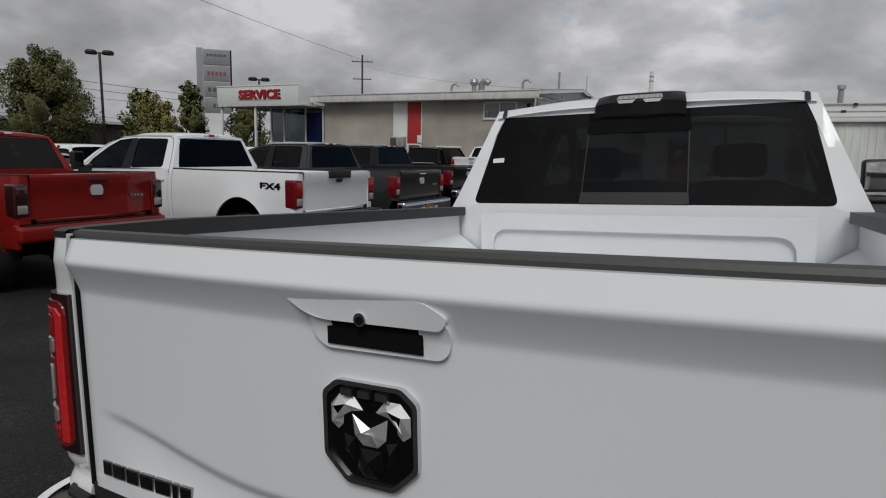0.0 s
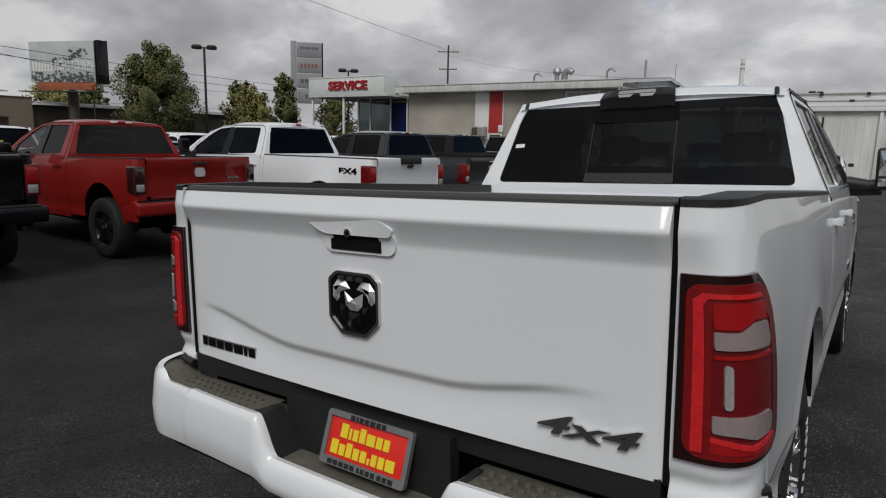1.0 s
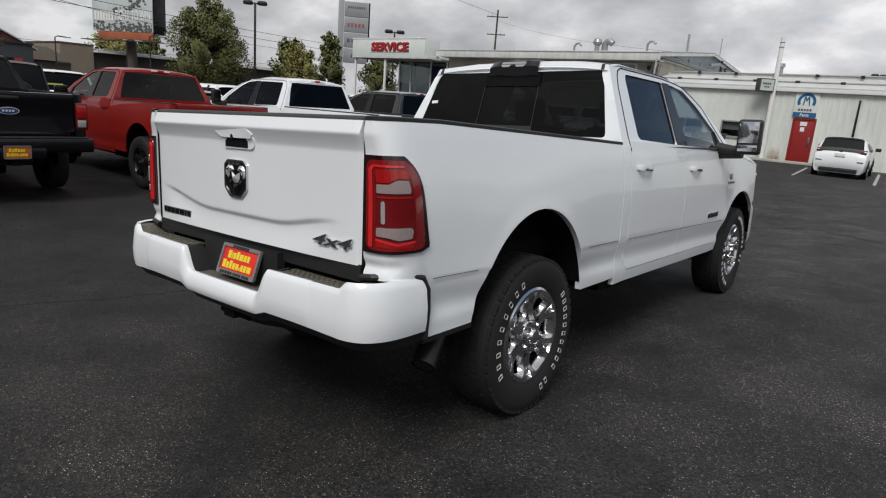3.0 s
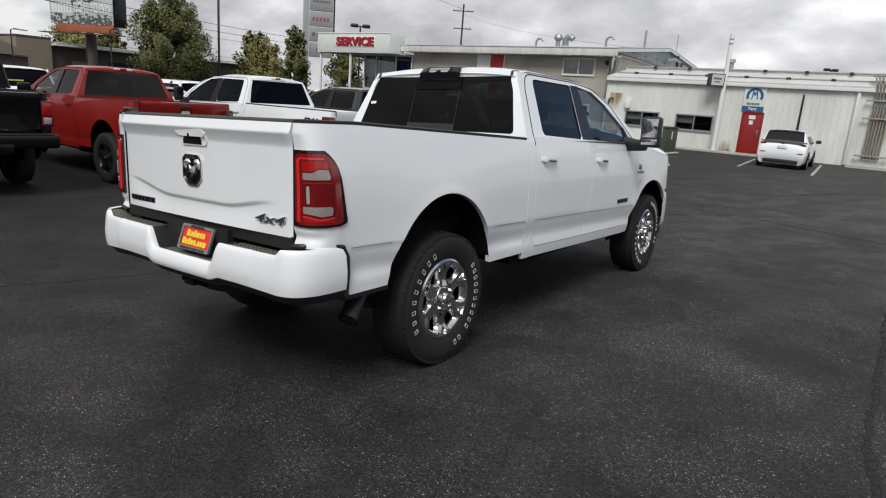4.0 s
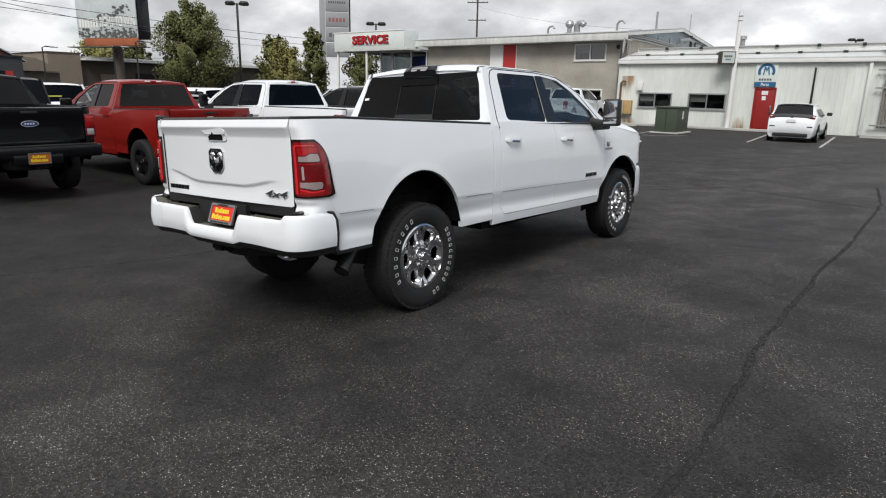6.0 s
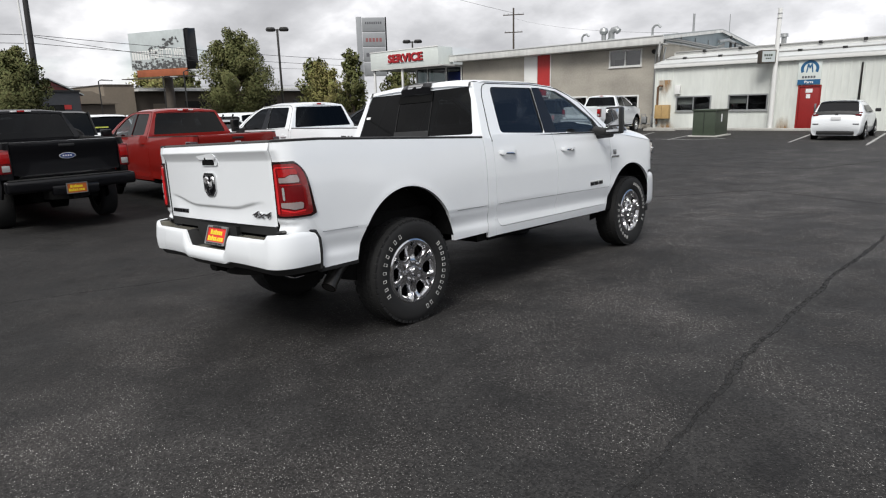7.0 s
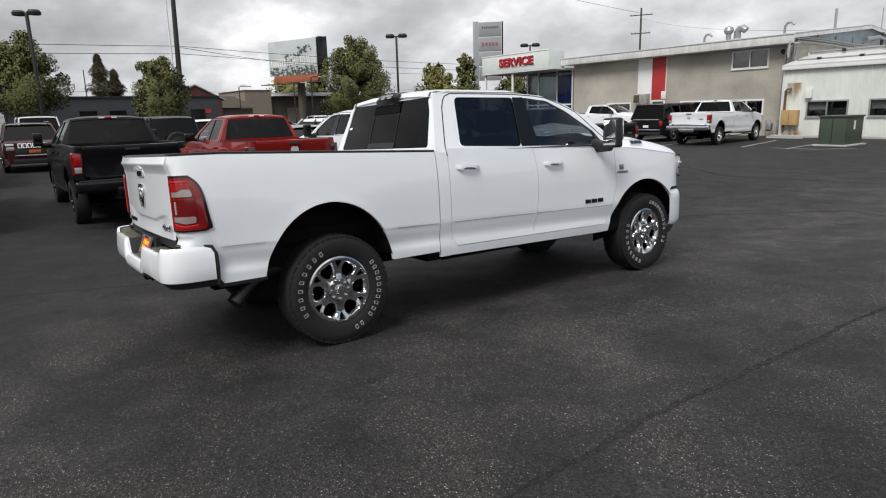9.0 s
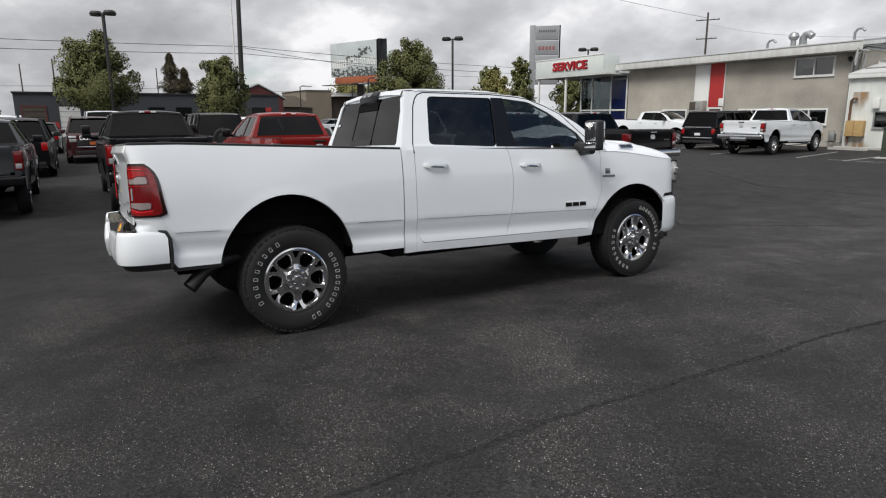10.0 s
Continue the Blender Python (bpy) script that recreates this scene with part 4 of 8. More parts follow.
def params(**kw):
    P = dict(hw=1.0, wb=3.79, R=0.41, tw=0.275, rim=0.237, tail=-1.12, bedf=0.95, s1=2.07, s2=3.20, nose=4.40, rail=1.465, low=0.52, belt=1.45, roof=1.995,
             crease=0.869, flare=0.016, drop=1.0, fdrop=0.15, hdrop=0.13, handle=None, beltm=TRIM, tow=False, mirror=TRIM, bumper=WHITE, rbumper=CHROME, turn=(0, 0), lampm=LENS_RED,
             plate=False, exhaust=False, oval=None, bump_out=0.20, hub=None, lip=False, strip=0.10, inner=0.80, bow=0.0, lean=0.495)
    P.update(kw)
    wb = P["wb"]
    if "arches" not in kw:
        P["arches"] = ((-0.045, 0.50, 0.54, 0.60), (wb - 0.05, 0.42, 0.59, 0.59))
    return P


# ---- the white heavy-duty truck ----
HERO = params(tow=True, handle=CHROME, beltm=TRIM, bumper=WHITE, turn=(11, 56), R=0.43, rim=0.256, hub=0.41, lip=True, low=0.53, rail=1.500, drop=1.4, nose=4.37, fdrop=0.11, hdrop=0.09, bedf=0.955, strip=0.131, inner=0.815, bow=1.0, lean=0.43)
truck = pickup("pickup_truck", HERO, WHITE, GLASS_DARK, "chrome", True, GLASS_CLEAR)
tagged(truck, "clean white heavy-duty crew-cab pickup with chrome wheels, parked on asphalt", "pickup truck")
place(truck, pose(-0.480, 1.92, -0.019) @ pose(0, 0, 0, 0, -2.75, 0) @ pose(0, 0, 0, -0.7, 0, 0))


def hero_tail(t, P):
    tail, rail, hw = P["tail"], P["rail"], P["hw"]

    def swoosh(x):
        return 1.035 + 0.075 * smooth(-0.25, -0.80, x) + 0.050 * smooth(0.26, 0.66, x)

    def gate_y(x, z):
        y = tail - 0.026 * (1 - (x / 0.8) ** 2)
        y -= gate_lip(z, rail)
        sw = swoosh(x)
        fade = smooth(-0.78, -0.55, x) * smooth(0.72, 0.45, x)
        y += 0.0145 * fade * (smooth(sw + 0.014, sw - 0.014, z) - smooth(sw - 0.016, sw - 0.15, z))
        return y + 0.008 * smooth(0.786, 0.802, abs(x))

    zs = span(0.925, rail - 0.010, 96)
    bm = grid(lambda x, z: (x, gate_y(x, z), z), span(-0.802, 0.802, 90), zs)
    border = [e for e in bm.edges if len(e.link_faces) == 1]
    twin = {}
    for e in border:
        for v in e.verts:
            if v not in twin:
                twin[v] = bm.verts.new((v.co.x, tail + 0.05, v.co.z))
    for e in border:
        a, b = e.verts
        bm.faces.new((a, b, twin[b], twin[a]))
    gate = part("tailgate", bm, WHITE, t)
    part("gate_inner", box(-0.80, 0.80, tail + 0.045, tail + 0.06, 0.93, rail - 0.01), WHITE, gate)
    capp = ((0.008, -0.012), (0.005, -0.002), (0.010, 0.006), (0.03, 0.008), (0.05, 0.0), (0.05, -0.03))
    part("tailgate_cap", grid(lambda x, k: (x, tail - 0.026 * (1 - (x / 0.8) ** 2) + capp[k][0], rail + capp[k][1]), span(-0.808, 0.808, 24), range(6)), RAILCAP, gate, "grey plastic tailgate cap")
    # handle with its recess
    hz, hy = 1.395, tail + 0.004
    esc = sheet(rounded([(-0.118, 1.43), (0.11, 1.43), (0.142, 1.39), (0.132, 1.342), (-0.092, 1.340), (-0.118, 1.362)], 0.03, 5), [rounded([(-0.082, 1.398), (0.088, 1.398), (0.084, 1.365), (-0.068, 1.363)], 0.008)],
                lambda u, v: (u, gate_y(u, min(v, 1.40)) - 0.008, v), 0.03, (0, 1, 0))
    han = part("tailgate_handle", esc, WHITE, t, "white pull handle with a dark plate for the recess")
    # flush near-black plate: its colour gives the uncut hollow its shade
    part("handle_recess", box(-0.085, 0.092, tail - 0.0365, tail + 0.03, 1.348, 1.40), UNDER, han)
    hb = sheet(rounded([(-0.205, 1.438), (0.10, 1.434), (0.140, 1.410), (0.128, 1.390), (-0.085, 1.389), (-0.125, 1.397)], 0.016, 4), (), lambda u, v: (u, tail - 0.046 - 0.16 * (v - 1.39) + 0.20 * max(0.0, -0.1 - u) ** 1.2, v), 0.04, (0, 1, 0))
    front = [e for e in hb.edges if all(v.co.y < tail - 0.015 for v in e.verts) and len({round(f.normal.y, 1) for f in e.link_faces}) > 1]
    bmesh.ops.bevel(hb, geom=front, offset=0.011, segments=3, affect="EDGES", profile=0.5)
    part("handle_bar", hb, WHITE, han)
    part("rear_camera", cyl((-0.012, tail - 0.0510, 1.396), (-0.012, tail - 0.03, 1.396), 0.011, seg=16), CHROME, han)
    part("camera_eye", cyl((-0.012, tail - 0.0525, 1.395), (-0.012, tail - 0.03, 1.395), 0.0065, seg=16), UNDER, han)
    # shield emblem
    bz, by = 1.185, gate_y(0, 1.185)
    shield = [(-0.062, 0.102), (0.062, 0.102), (0.09, 0.075), (0.09, -0.055), (0.045, -0.105), (-0.045, -0.105), (-0.09, -0.055), (-0.09, 0.075)]
    em = part("emblem", sheet(rounded(shield, 0.008, 2), [rounded([(x * 0.91, z * 0.91) for x, z in shield], 0.008, 2)], lambda u, v: (u, by - 0.011, bz + v), 0.011, (0, 1, 0)), RIMCHROME, t, "chrome-edged black shield emblem")
    part("emblem_field", sheet([(x * 0.92, z * 0.92) for x, z in shield], (), lambda u, v: (u, by - 0.006, bz + v), 0.005, (0, 1, 0)), BLACK, em)

    def facet(poly, ridge, lift=0.018):
        b2 = bmesh.new()
        base = [b2.verts.new((u, by - 0.007, bz + v)) for u, v in poly]
        tops = [b2.verts.new((u, by - lift, bz + v)) for u, v in ridge]
        for i in range(len(base)):
            j = (i + 1) % len(base)
            p, q = tops[i * len(tops) // len(base)], tops[j * len(tops) // len(base)]
            b2.faces.new((base[i], base[j], p) if p == q else (base[i], base[j], q, p))
        return b2

    for s in (1, -1):
        part("emblem_horn", facet([(s * 0.012, 0.046), (s * 0.030, 0.072), (s * 0.058, 0.072), (s * 0.076, 0.048), (s * 0.076, 0.012), (s * 0.062, 0.0), (s * 0.052, 0.012), (s * 0.050, 0.036), (s * 0.036, 0.040)], [(s * 0.040, 0.058), (s * 0.064, 0.050), (s * 0.066, 0.020)]), EMBLEM, em, smooth=0)
        part("emblem_cheek", facet([(s * 0.030, -0.012), (s * 0.052, -0.006), (s * 0.050, -0.040), (s * 0.028, -0.066)], [(s * 0.040, -0.030)], 0.015), BLACK, em, smooth=0)
    part("emblem_brow", facet([(-0.034, 0.036), (0.0, 0.012), (0.034, 0.036), (0.030, -0.006), (0.014, -0.024), (-0.014, -0.024), (-0.030, -0.006)], [(-0.010, 0.006), (0.010, 0.006)]), EMBLEM, em, smooth=0)
    part("emblem_muzzle", facet([(-0.022, -0.030), (0.022, -0.030), (0.026, -0.072), (0.012, -0.088), (-0.012, -0.088), (-0.026, -0.072)], [(0.0, -0.052)]), BLACK, em, smooth=0)
    part("emblem_bars", bars_row(-0.05, bz + 0.074, by - 0.010, 0.10, 0.014, 3), SATIN, em)
    for ob in (em, *em.children):
        for v in ob.data.vertices:
            v.co.x = v.co.x - 0.010
            v.co.z = 1.204 + (v.co.z - bz) * 0.84
    # nameplate bars, 4x4 lettering
    u = -0.748
    for i, ww in enumerate((0.030, 0.042, 0.040, 0.042, 0.048, 0.018, 0.034)):
        yy = gate_y(u, 0.98)
        bar = part("nameplate_bar", box(u, u + ww, yy - 0.005, yy + 0.01, 0.963, 0.997, 0.002), SATIN, gate, "chrome-edged nameplate bar")
        part("bar_face", box(u + 0.0035, u + ww - 0.0035, yy - 0.0065, yy - 0.004, 0.9665, 0.9935), BLACK, bar, smooth=0)
        u += ww + 0.0055
    w = words("4x4", 0.078, 0.007, bold=0.0016)
    for v in w.verts:
        v.co.x += 0.30 * v.co.z
    lo, hi = min(v.co.x for v in w.verts), max(v.co.x for v in w.verts)
    kz = 0.047 / (max(v.co.z for v in w.verts) - min(v.co.z for v in w.verts))
    for v in w.verts:
        v.co.x, v.co.z = -0.118 + 0.236 * (v.co.x - lo) / (hi - lo), v.co.z * kz
    w.transform(pose(0.648, gate_y(0.65, 1.0) - 0.007, 1.002, 0, 0, 2))
    part("lettering", w, CHROME, gate, "chrome 4x4 lettering")
    # black strip between gate and bumper
    part("gap_seal", box(-0.80, 0.80, tail + 0.0, tail + 0.06, 0.86, 0.93), TRIM, t)
    # tail lamps
    cy, inner, cw = tail + 0.22, P["inner"] * hw, 0.42

    def lamp_pos(sgn, off):
        def at(u, z):
            if u >= cy:
                return Vector((sgn * (side_x(P, u, z) + off), u, z))
            th = min(1.0, (cy - u) / cw) * math.pi / 2
            s = side_x(P, cy, z) + off
            return Vector((sgn * (inner + (s - inner) * max(0.0, math.cos(th)) ** 0.5), cy - (0.22 + off) * max(0.0, math.sin(th)) ** 0.6, z))
        return at

    for sgn in (1, -1):
        def front(z):
            k = max(0.0, (z - 0.985) / 0.378)
            return -0.900 - 0.030 * k - 0.095 * k ** 9 - 0.030 * max(0.0, (1.012 - z) / 0.02) ** 2

        def patch(name, a, b, z0, z1, off, m, parent, wave=0.0, nu=14, nz=10):
            at = lamp_pos(sgn, off)

            def f(u, v):
                z = z0 + (z1 - z0) * v
                lo, hi = cy - cw + 0.0008, front(z)
                uu = lo + (hi - lo) * (a + (b - a) * u)
                return at(uu, z + wave * math.sin(u * 3.3 - 0.6) * (v - 0.0 if wave > 0 else 1 - v))
            bm = grid(f, span(0, 1, nu), span(0, 1, nz))
            edge = [e for e in bm.edges if len(e.link_faces) == 1]
            tw = {}
            at0 = lamp_pos(sgn, off - 0.02)
            cen = Vector((sgn * 0.8, tail + 0.3, 0))
            for e in edge:
                for v in e.verts:
                    if v not in tw:
                        d = Vector((cen.x - v.co.x, cen.y - v.co.y, 0)).normalized()
                        tw[v] = bm.verts.new(v.co + d * 0.018)
            for e in edge:
                p, q = e.verts
                bm.faces.new((p, q, tw[q], tw[p]))
            return part(name, bm, m, parent)

        lamp = patch("tail_lamp", 0.0, 1.0, 0.992, 1.364, 0.010, LENS_EDGE, t, nu=22, nz=24)
        lamp["label"] = "wrap-around red tail lamp with clear reversing lenses"

        def lens(name, loop, holes, off, m):
            """A moulded piece of the lamp: a closed line, in shares of the lamp's width and height, laid on its curved face."""
            at = lamp_pos(sgn, off)

            def dense(poly):
                out = []
                for p, q in zip(poly, poly[1:] + poly[:1]):
                    n = max(1, int(max(abs(q[0] - p[0]) * 20, abs(q[1] - p[1]) * 12)))
                    out += [(p[0] + (q[0] - p[0]) * i / n, p[1] + (q[1] - p[1]) * i / n) for i in range(n)]
                return out

            def lay(u, v):
                z = 0.992 + 0.372 * v
                lo, hi = cy - cw + 0.0008, front(z)
                return at(lo + (hi - lo) * u, z)

            bm = sheet(dense(loop), [dense(h) for h in holes], lay)
            thicken(bm, 0.006, (-sgn * 0.6, 0.8, 0))
            return part(name, bm, m, lamp)

        def rect_loop(u0, u1, v0, v1, r=0.03):
            return rounded([(u0, v0), (u1, v0), (u1, v1), (u0, v1)], r, 3)

        lens("lamp_red_frame", rect_loop(0.012, 0.965, 0.035, 0.955, 0.08), [rect_loop(0.13, 0.86, 0.13, 0.80, 0.05)], 0.0135, LENS_DEEP)
        patch("lamp_core", 0.12, 0.87, 1.033, 1.295, 0.0122, LENS_DARK, lamp)
        lens("lamp_lower_cell", rounded([(0.13, 0.075), (0.83, 0.06), (0.83, 0.10), (0.55, 0.085), (0.30, 0.118), (0.13, 0.135)], 0.012, 2), (), 0.0150, LENS_RED)
        lens("lamp_glow_strip", [(0.035, 0.07), (0.085, 0.07), (0.085, 0.85), (0.12, 0.885), (0.80, 0.885), (0.80, 0.905), (0.09, 0.91), (0.035, 0.87)], (), 0.0165, LENS_BRIGHT)
        lens("lamp_lower_glow", [(0.13, 0.135), (0.30, 0.118), (0.55, 0.085), (0.84, 0.11), (0.84, 0.135), (0.55, 0.112), (0.30, 0.145), (0.13, 0.160)], (), 0.0165, LENS_BRIGHT)
        lens("reverse_lens", rounded([(0.15, 0.625), (0.80, 0.625), (0.82, 0.66), (0.80, 0.755), (0.60, 0.76), (0.40, 0.715), (0.15, 0.715)], 0.018, 3), (), 0.0165, LENS_TINT)
        lens("lamp_upper_cell", rounded([(0.15, 0.73), (0.40, 0.73), (0.60, 0.775), (0.82, 0.77), (0.82, 0.86), (0.15, 0.86)], 0.02, 3), (), 0.0150, LENS_RED)
        lens("lamp_mid_line", [(0.15, 0.575), (0.84, 0.575), (0.84, 0.592), (0.15, 0.592)], (), 0.0145, LENS_RED)
        lens("led_strip", rect_loop(0.225, 0.305, 0.315, 0.545, 0.03), (), 0.0165, LENS_CLEAR)
        lens("reverse_lens", rounded([(0.14, 0.185), (0.36, 0.175), (0.58, 0.145), (0.80, 0.16), (0.82, 0.25), (0.78, 0.275), (0.14, 0.275)], 0.018, 3), (), 0.0165, LENS_TINT)

    # bumper: a painted bar with a lower middle, black steps, plate well
    def plan(s):
        # from one side to the other, s in -1 to 1
        a = abs(s)
        if a > 0.72:
            k = (a - 0.72) / 0.28
            th = k * math.pi / 2
            x, y = 0.79 + 0.190 * math.sin(th) ** 0.8, tail + 0.195 - 0.325 * max(0.0, math.cos(th)) ** 0.55
        else:
            x = 0.79 * a / 0.72
            y = tail - 0.130 - 0.025 * (1 - (a / 0.72) ** 2)
        return math.copysign(x, s), y

    def top(x):
        a = abs(x - 0.03 * (abs(x) < 0.6))
        return 0.738 + 0.115 * smooth(0.27, 0.35, a) + 0.032 * smooth(0.82, 0.865, a)

    def bot(x):
        return 0.645 + 0.02 * smooth(0.27, 0.36, abs(x - 0.03)) - 0.015 * smooth(0.5, 0.95, abs(x))

    def face(s, k):
        x, y = plan(s)
        z0, z1 = bot(x), top(x)
        f = (0.0, 0.04, 0.2, 0.45, 0.7, 0.88, 0.96, 1.0, 1.0)[k]
        push = (0.02, -0.004, -0.012, -0.014, -0.006, 0.0, 0.006, 0.016, 0.035)[k]
        nx, ny = x, (y - tail - 0.3) * 1.6
        ln = math.hypot(nx * (abs(s) > 0.6), ny)
        return x - push * (nx if abs(s) > 0.6 else 0) / ln, y - push * ny / ln, z0 + (z1 - z0) * f + (0.004 if k == 7 else 0)

    bump = part("rear_bumper", grid(face, span(-1, 1, 260), range(9)), WHITE, t, "white steel bumper with black step pads")

    def pad(s, k):
        x, y = plan(s)
        yy = y + 0.03 + (tail + 0.02 - y - 0.03) * k
        return x * 0.985, yy, top(x) - 0.006 - 0.01 * k

    for sgn in (1, -1):
        part("step_pad", grid(pad, [sgn * v for v in span(0.335, 0.96, 60)], span(0, 1, 4)), STEP, bump, "ribbed black step pad")
    rib = part("step_rib", box(-0.008, 0.008, -0.006, 0.006, 0.836, 0.849, 0.002), STEP, bump)
    for sgn in (1, -1):
        for i in range(12):
            for j in range(3):
                ob = new("step_rib", rib.data)
                ob.parent = bump
                ob.matrix_basis = pose(sgn * (0.42 + 0.032 * i), tail - 0.095 + 0.032 * j, 0)
    rib.matrix_basis = pose(0.43 + 0.032 * 12, tail - 0.095, 0)
    for sgn in (1, -1):
        part("bumper_end_seal", tube([(sgn * x, y, z) for x, y, z in ((0.968, -0.912, 0.62), (0.975, -0.908, 0.74), (0.974, -0.912, 0.83), (0.968, -0.935, 0.880), (0.955, -0.985, 0.894), (0.93, -1.06, 0.897), (0.87, -1.125, 0.893), (0.81, -1.125, 0.884))], 0.014, 8), TRIM, bump)
        part("side_valance", box(min(sgn * 0.90, sgn * 0.95), max(sgn * 0.90, sgn * 0.95), -0.90, -0.56, 0.585, 0.622, 0.006), TRIM, bump)
        part("gate_gap", box(min(sgn * 0.8025, sgn * 0.8145), max(sgn * 0.8025, sgn * 0.8145), tail + 0.004, tail + 0.06, 0.92, rail - 0.006), UNDER, t)
    part("plate_well", merge(box(-0.30, 0.30, tail - 0.03, tail + 0.01, 0.70, 0.90), box(-0.34, 0.34, tail - 0.125, tail + 0.0, 0.70, 0.718)), TRIM, bump)
    for sgn in (1, -1):
        part("well_side", sheet([(0.03, 0.71), (0.125, 0.715), (0.115, 0.845), (0.03, 0.85)], (), lambda u, v: (sgn * (0.275 + (v - 0.73) * 0.60) + 0.03, tail - u, v), 0.02, (sgn, 0, 0)), TRIM, bump)
    part("well_shelf", box(-0.27, 0.27, tail - 0.130, tail - 0.02, 0.718, 0.728, 0.003), STEP, bump)
    plate(t, 0.045, tail - 0.058, 0.822, 0.285, 0.122, -20, True)
    part("lower_valance", grid(lambda s, k: (plan(s)[0] * (1 - 0.02 * k), plan(s)[1] + 0.012 + 0.03 * k, bot(plan(s)[0]) + 0.005 - 0.045 * k), span(-1, 1, 60), (0, 1)), TRIM, bump)
    part("tow_hitch", merge(merge(box(-0.045, 0.045, tail - 0.09, tail + 0.35, 0.55, 0.63, 0.008), box(-0.12, 0.12, tail - 0.06, tail - 0.045, 0.55, 0.61, 0.006)), box(-0.5, 0.5, tail + 0.05, tail + 0.13, 0.62, 0.70, 0.01)), UNDER, bump)
    ex = tube([(0.66, tail + 0.80, 0.60), (0.76, tail + 0.58, 0.595), (0.835, tail + 0.43, 0.54), (0.868, tail + 0.325, 0.440)], [0.048, 0.050, 0.052, 0.054], 20)
    part("exhaust_pipe", ex, DULLSTEEL, t)
    tip = lathe([(0.054, 0.0), (0.046, 0.0), (0.046, 0.08)], 20, "z")
    d = Vector((0.033, -0.105, -0.100)).normalized()
    tip.transform(Matrix.Translation((0.869, tail + 0.3235, 0.4385)) @ (-d).to_track_quat("Z", "Y").to_matrix().to_4x4())
    part("exhaust_bore", tip, UNDER, t)
    # third brake lamp
    zr = P["roof"]
    yb0 = P["bedf"] + 0.135
    ch = part("high_brake_lamp", grid(lambda u, k: (u * (0.205 - 0.010 * (k > 2)), yb0 + (0.012, -0.004, -0.004, 0.03, 0.11)[k] - 0.01 * (1 - u * u), zr - (0.135, 0.118, 0.060, 0.020, 0.008)[k] - 0.012 * abs(u) ** 6), span(-1, 1, 16), range(5)), BLACK, t, "black housing of the third brake lamp")
    def face_of(u, k):
        # u across the lamp, k from its lower to its upper edge
        return u, yb0 - 0.019 + 0.028 * k - 0.004 * (1 - (u / 0.2) ** 2), zr - 0.068 + 0.040 * k

    part("brake_lens", sheet(rounded([(-0.104, 0.52), (0.104, 0.52), (0.098, 0.98), (-0.098, 0.98)], 0.03, 3), (), face_of, 0.004, (0, 1, 0)), LENS_CLEAR, ch, "clear ribbed lens")
    for i in range(9):
        part("lens_rib", sheet([(-0.098 + 0.0235 * i, 0.56), (-0.094 + 0.0235 * i, 0.56), (-0.094 + 0.0235 * i, 0.94), (-0.098 + 0.0235 * i, 0.94)], (), lambda u, k: (u, face_of(u, k)[1] - 0.0015, face_of(u, k)[2]), 0.002, (0, 1, 0)), PLATE_FRAME, ch)
    for s in (-1, 1):
        part("cargo_lens", sheet([(s * 0.030, 0.04), (s * 0.090, 0.04), (s * 0.102, 0.44), (s * 0.016, 0.44)], (), face_of, 0.004, (0, 1, 0)), CHROME, ch, "bright cargo lamp reflector")
    # badges on the side
    for sgn in (1, -1):
        for a, b, z, h, n, m in ((2.775, 3.055, 0.826, 0.034, 3, BLACK), (3.27, 3.44, 1.10, 0.02, 7, SATIN)):
            bm = bmesh.new()
            for i in range(n):
                y0 = a + (b - a) * i / n
                y1 = y0 + (b - a) / n * 0.8
                x = side_x(P, (y0 + y1) / 2, z + h / 2)
                box(min(sgn * (x - 0.01), sgn * (x + 0.008)), max(sgn * (x - 0.01), sgn * (x + 0.008)), y0, y1, z, z + h, 0.002, bm)
            bars = part("badge_bars", bm, m, t)
            if m is BLACK:
                rim = bmesh.new()
                for i in range(n):
                    y0 = a + (b - a) * i / n - 0.006
                    y1 = y0 + (b - a) / n * 0.8 + 0.012
                    x = side_x(P, (y0 + y1) / 2, z + h / 2)
                    box(min(sgn * (x - 0.01), sgn * (x + 0.005)), max(sgn * (x - 0.01), sgn * (x + 0.005)), y0, y1, z - 0.006, z + h + 0.006, 0.002, rim)
                part("bar_edge", rim, CHROME, bars, "chrome edge of the badge")
        x = side_x(P, 3.34, 1.16)
        part("engine_badge", box(min(sgn * (x - 0.01), sgn * (x + 0.01)), max(sgn * (x - 0.01), sgn * (x + 0.01)), 3.31, 3.37, 1.135, 1.19, 0.006), SATIN, t)
        hbm = box(-0.006, 0.006, -0.10, 0.10, -0.024, 0.024, 0.004)
        hbd = part("hood_badge", hbm, CHROME, t, "chrome-framed number badge drawn as bars")
        hbd.matrix_basis = pose(sgn * 0.905, 3.66, 1.408, 0, sgn * -26, 0)
        bb = bmesh.new()
        for i in range(4):
            box(0.004, 0.009, -0.08 + 0.042 * i, -0.05 + 0.042 * i, -0.015, 0.015, 0, bb)
        if sgn < 0:
            bb.transform(Matrix.Diagonal((-1, 1, 1, 1)))
        part("badge_bars", bb, TRIM, hbd)
        # mud flap stubs, fuel door
        part("tow_hook_cover", box(min(sgn * 0.80, sgn * 0.97), max(sgn * 0.80, sgn * 0.97), 4.16, 4.24, 0.36, 0.47, 0.02), TRIM, t)


hero_tail(truck, HERO)

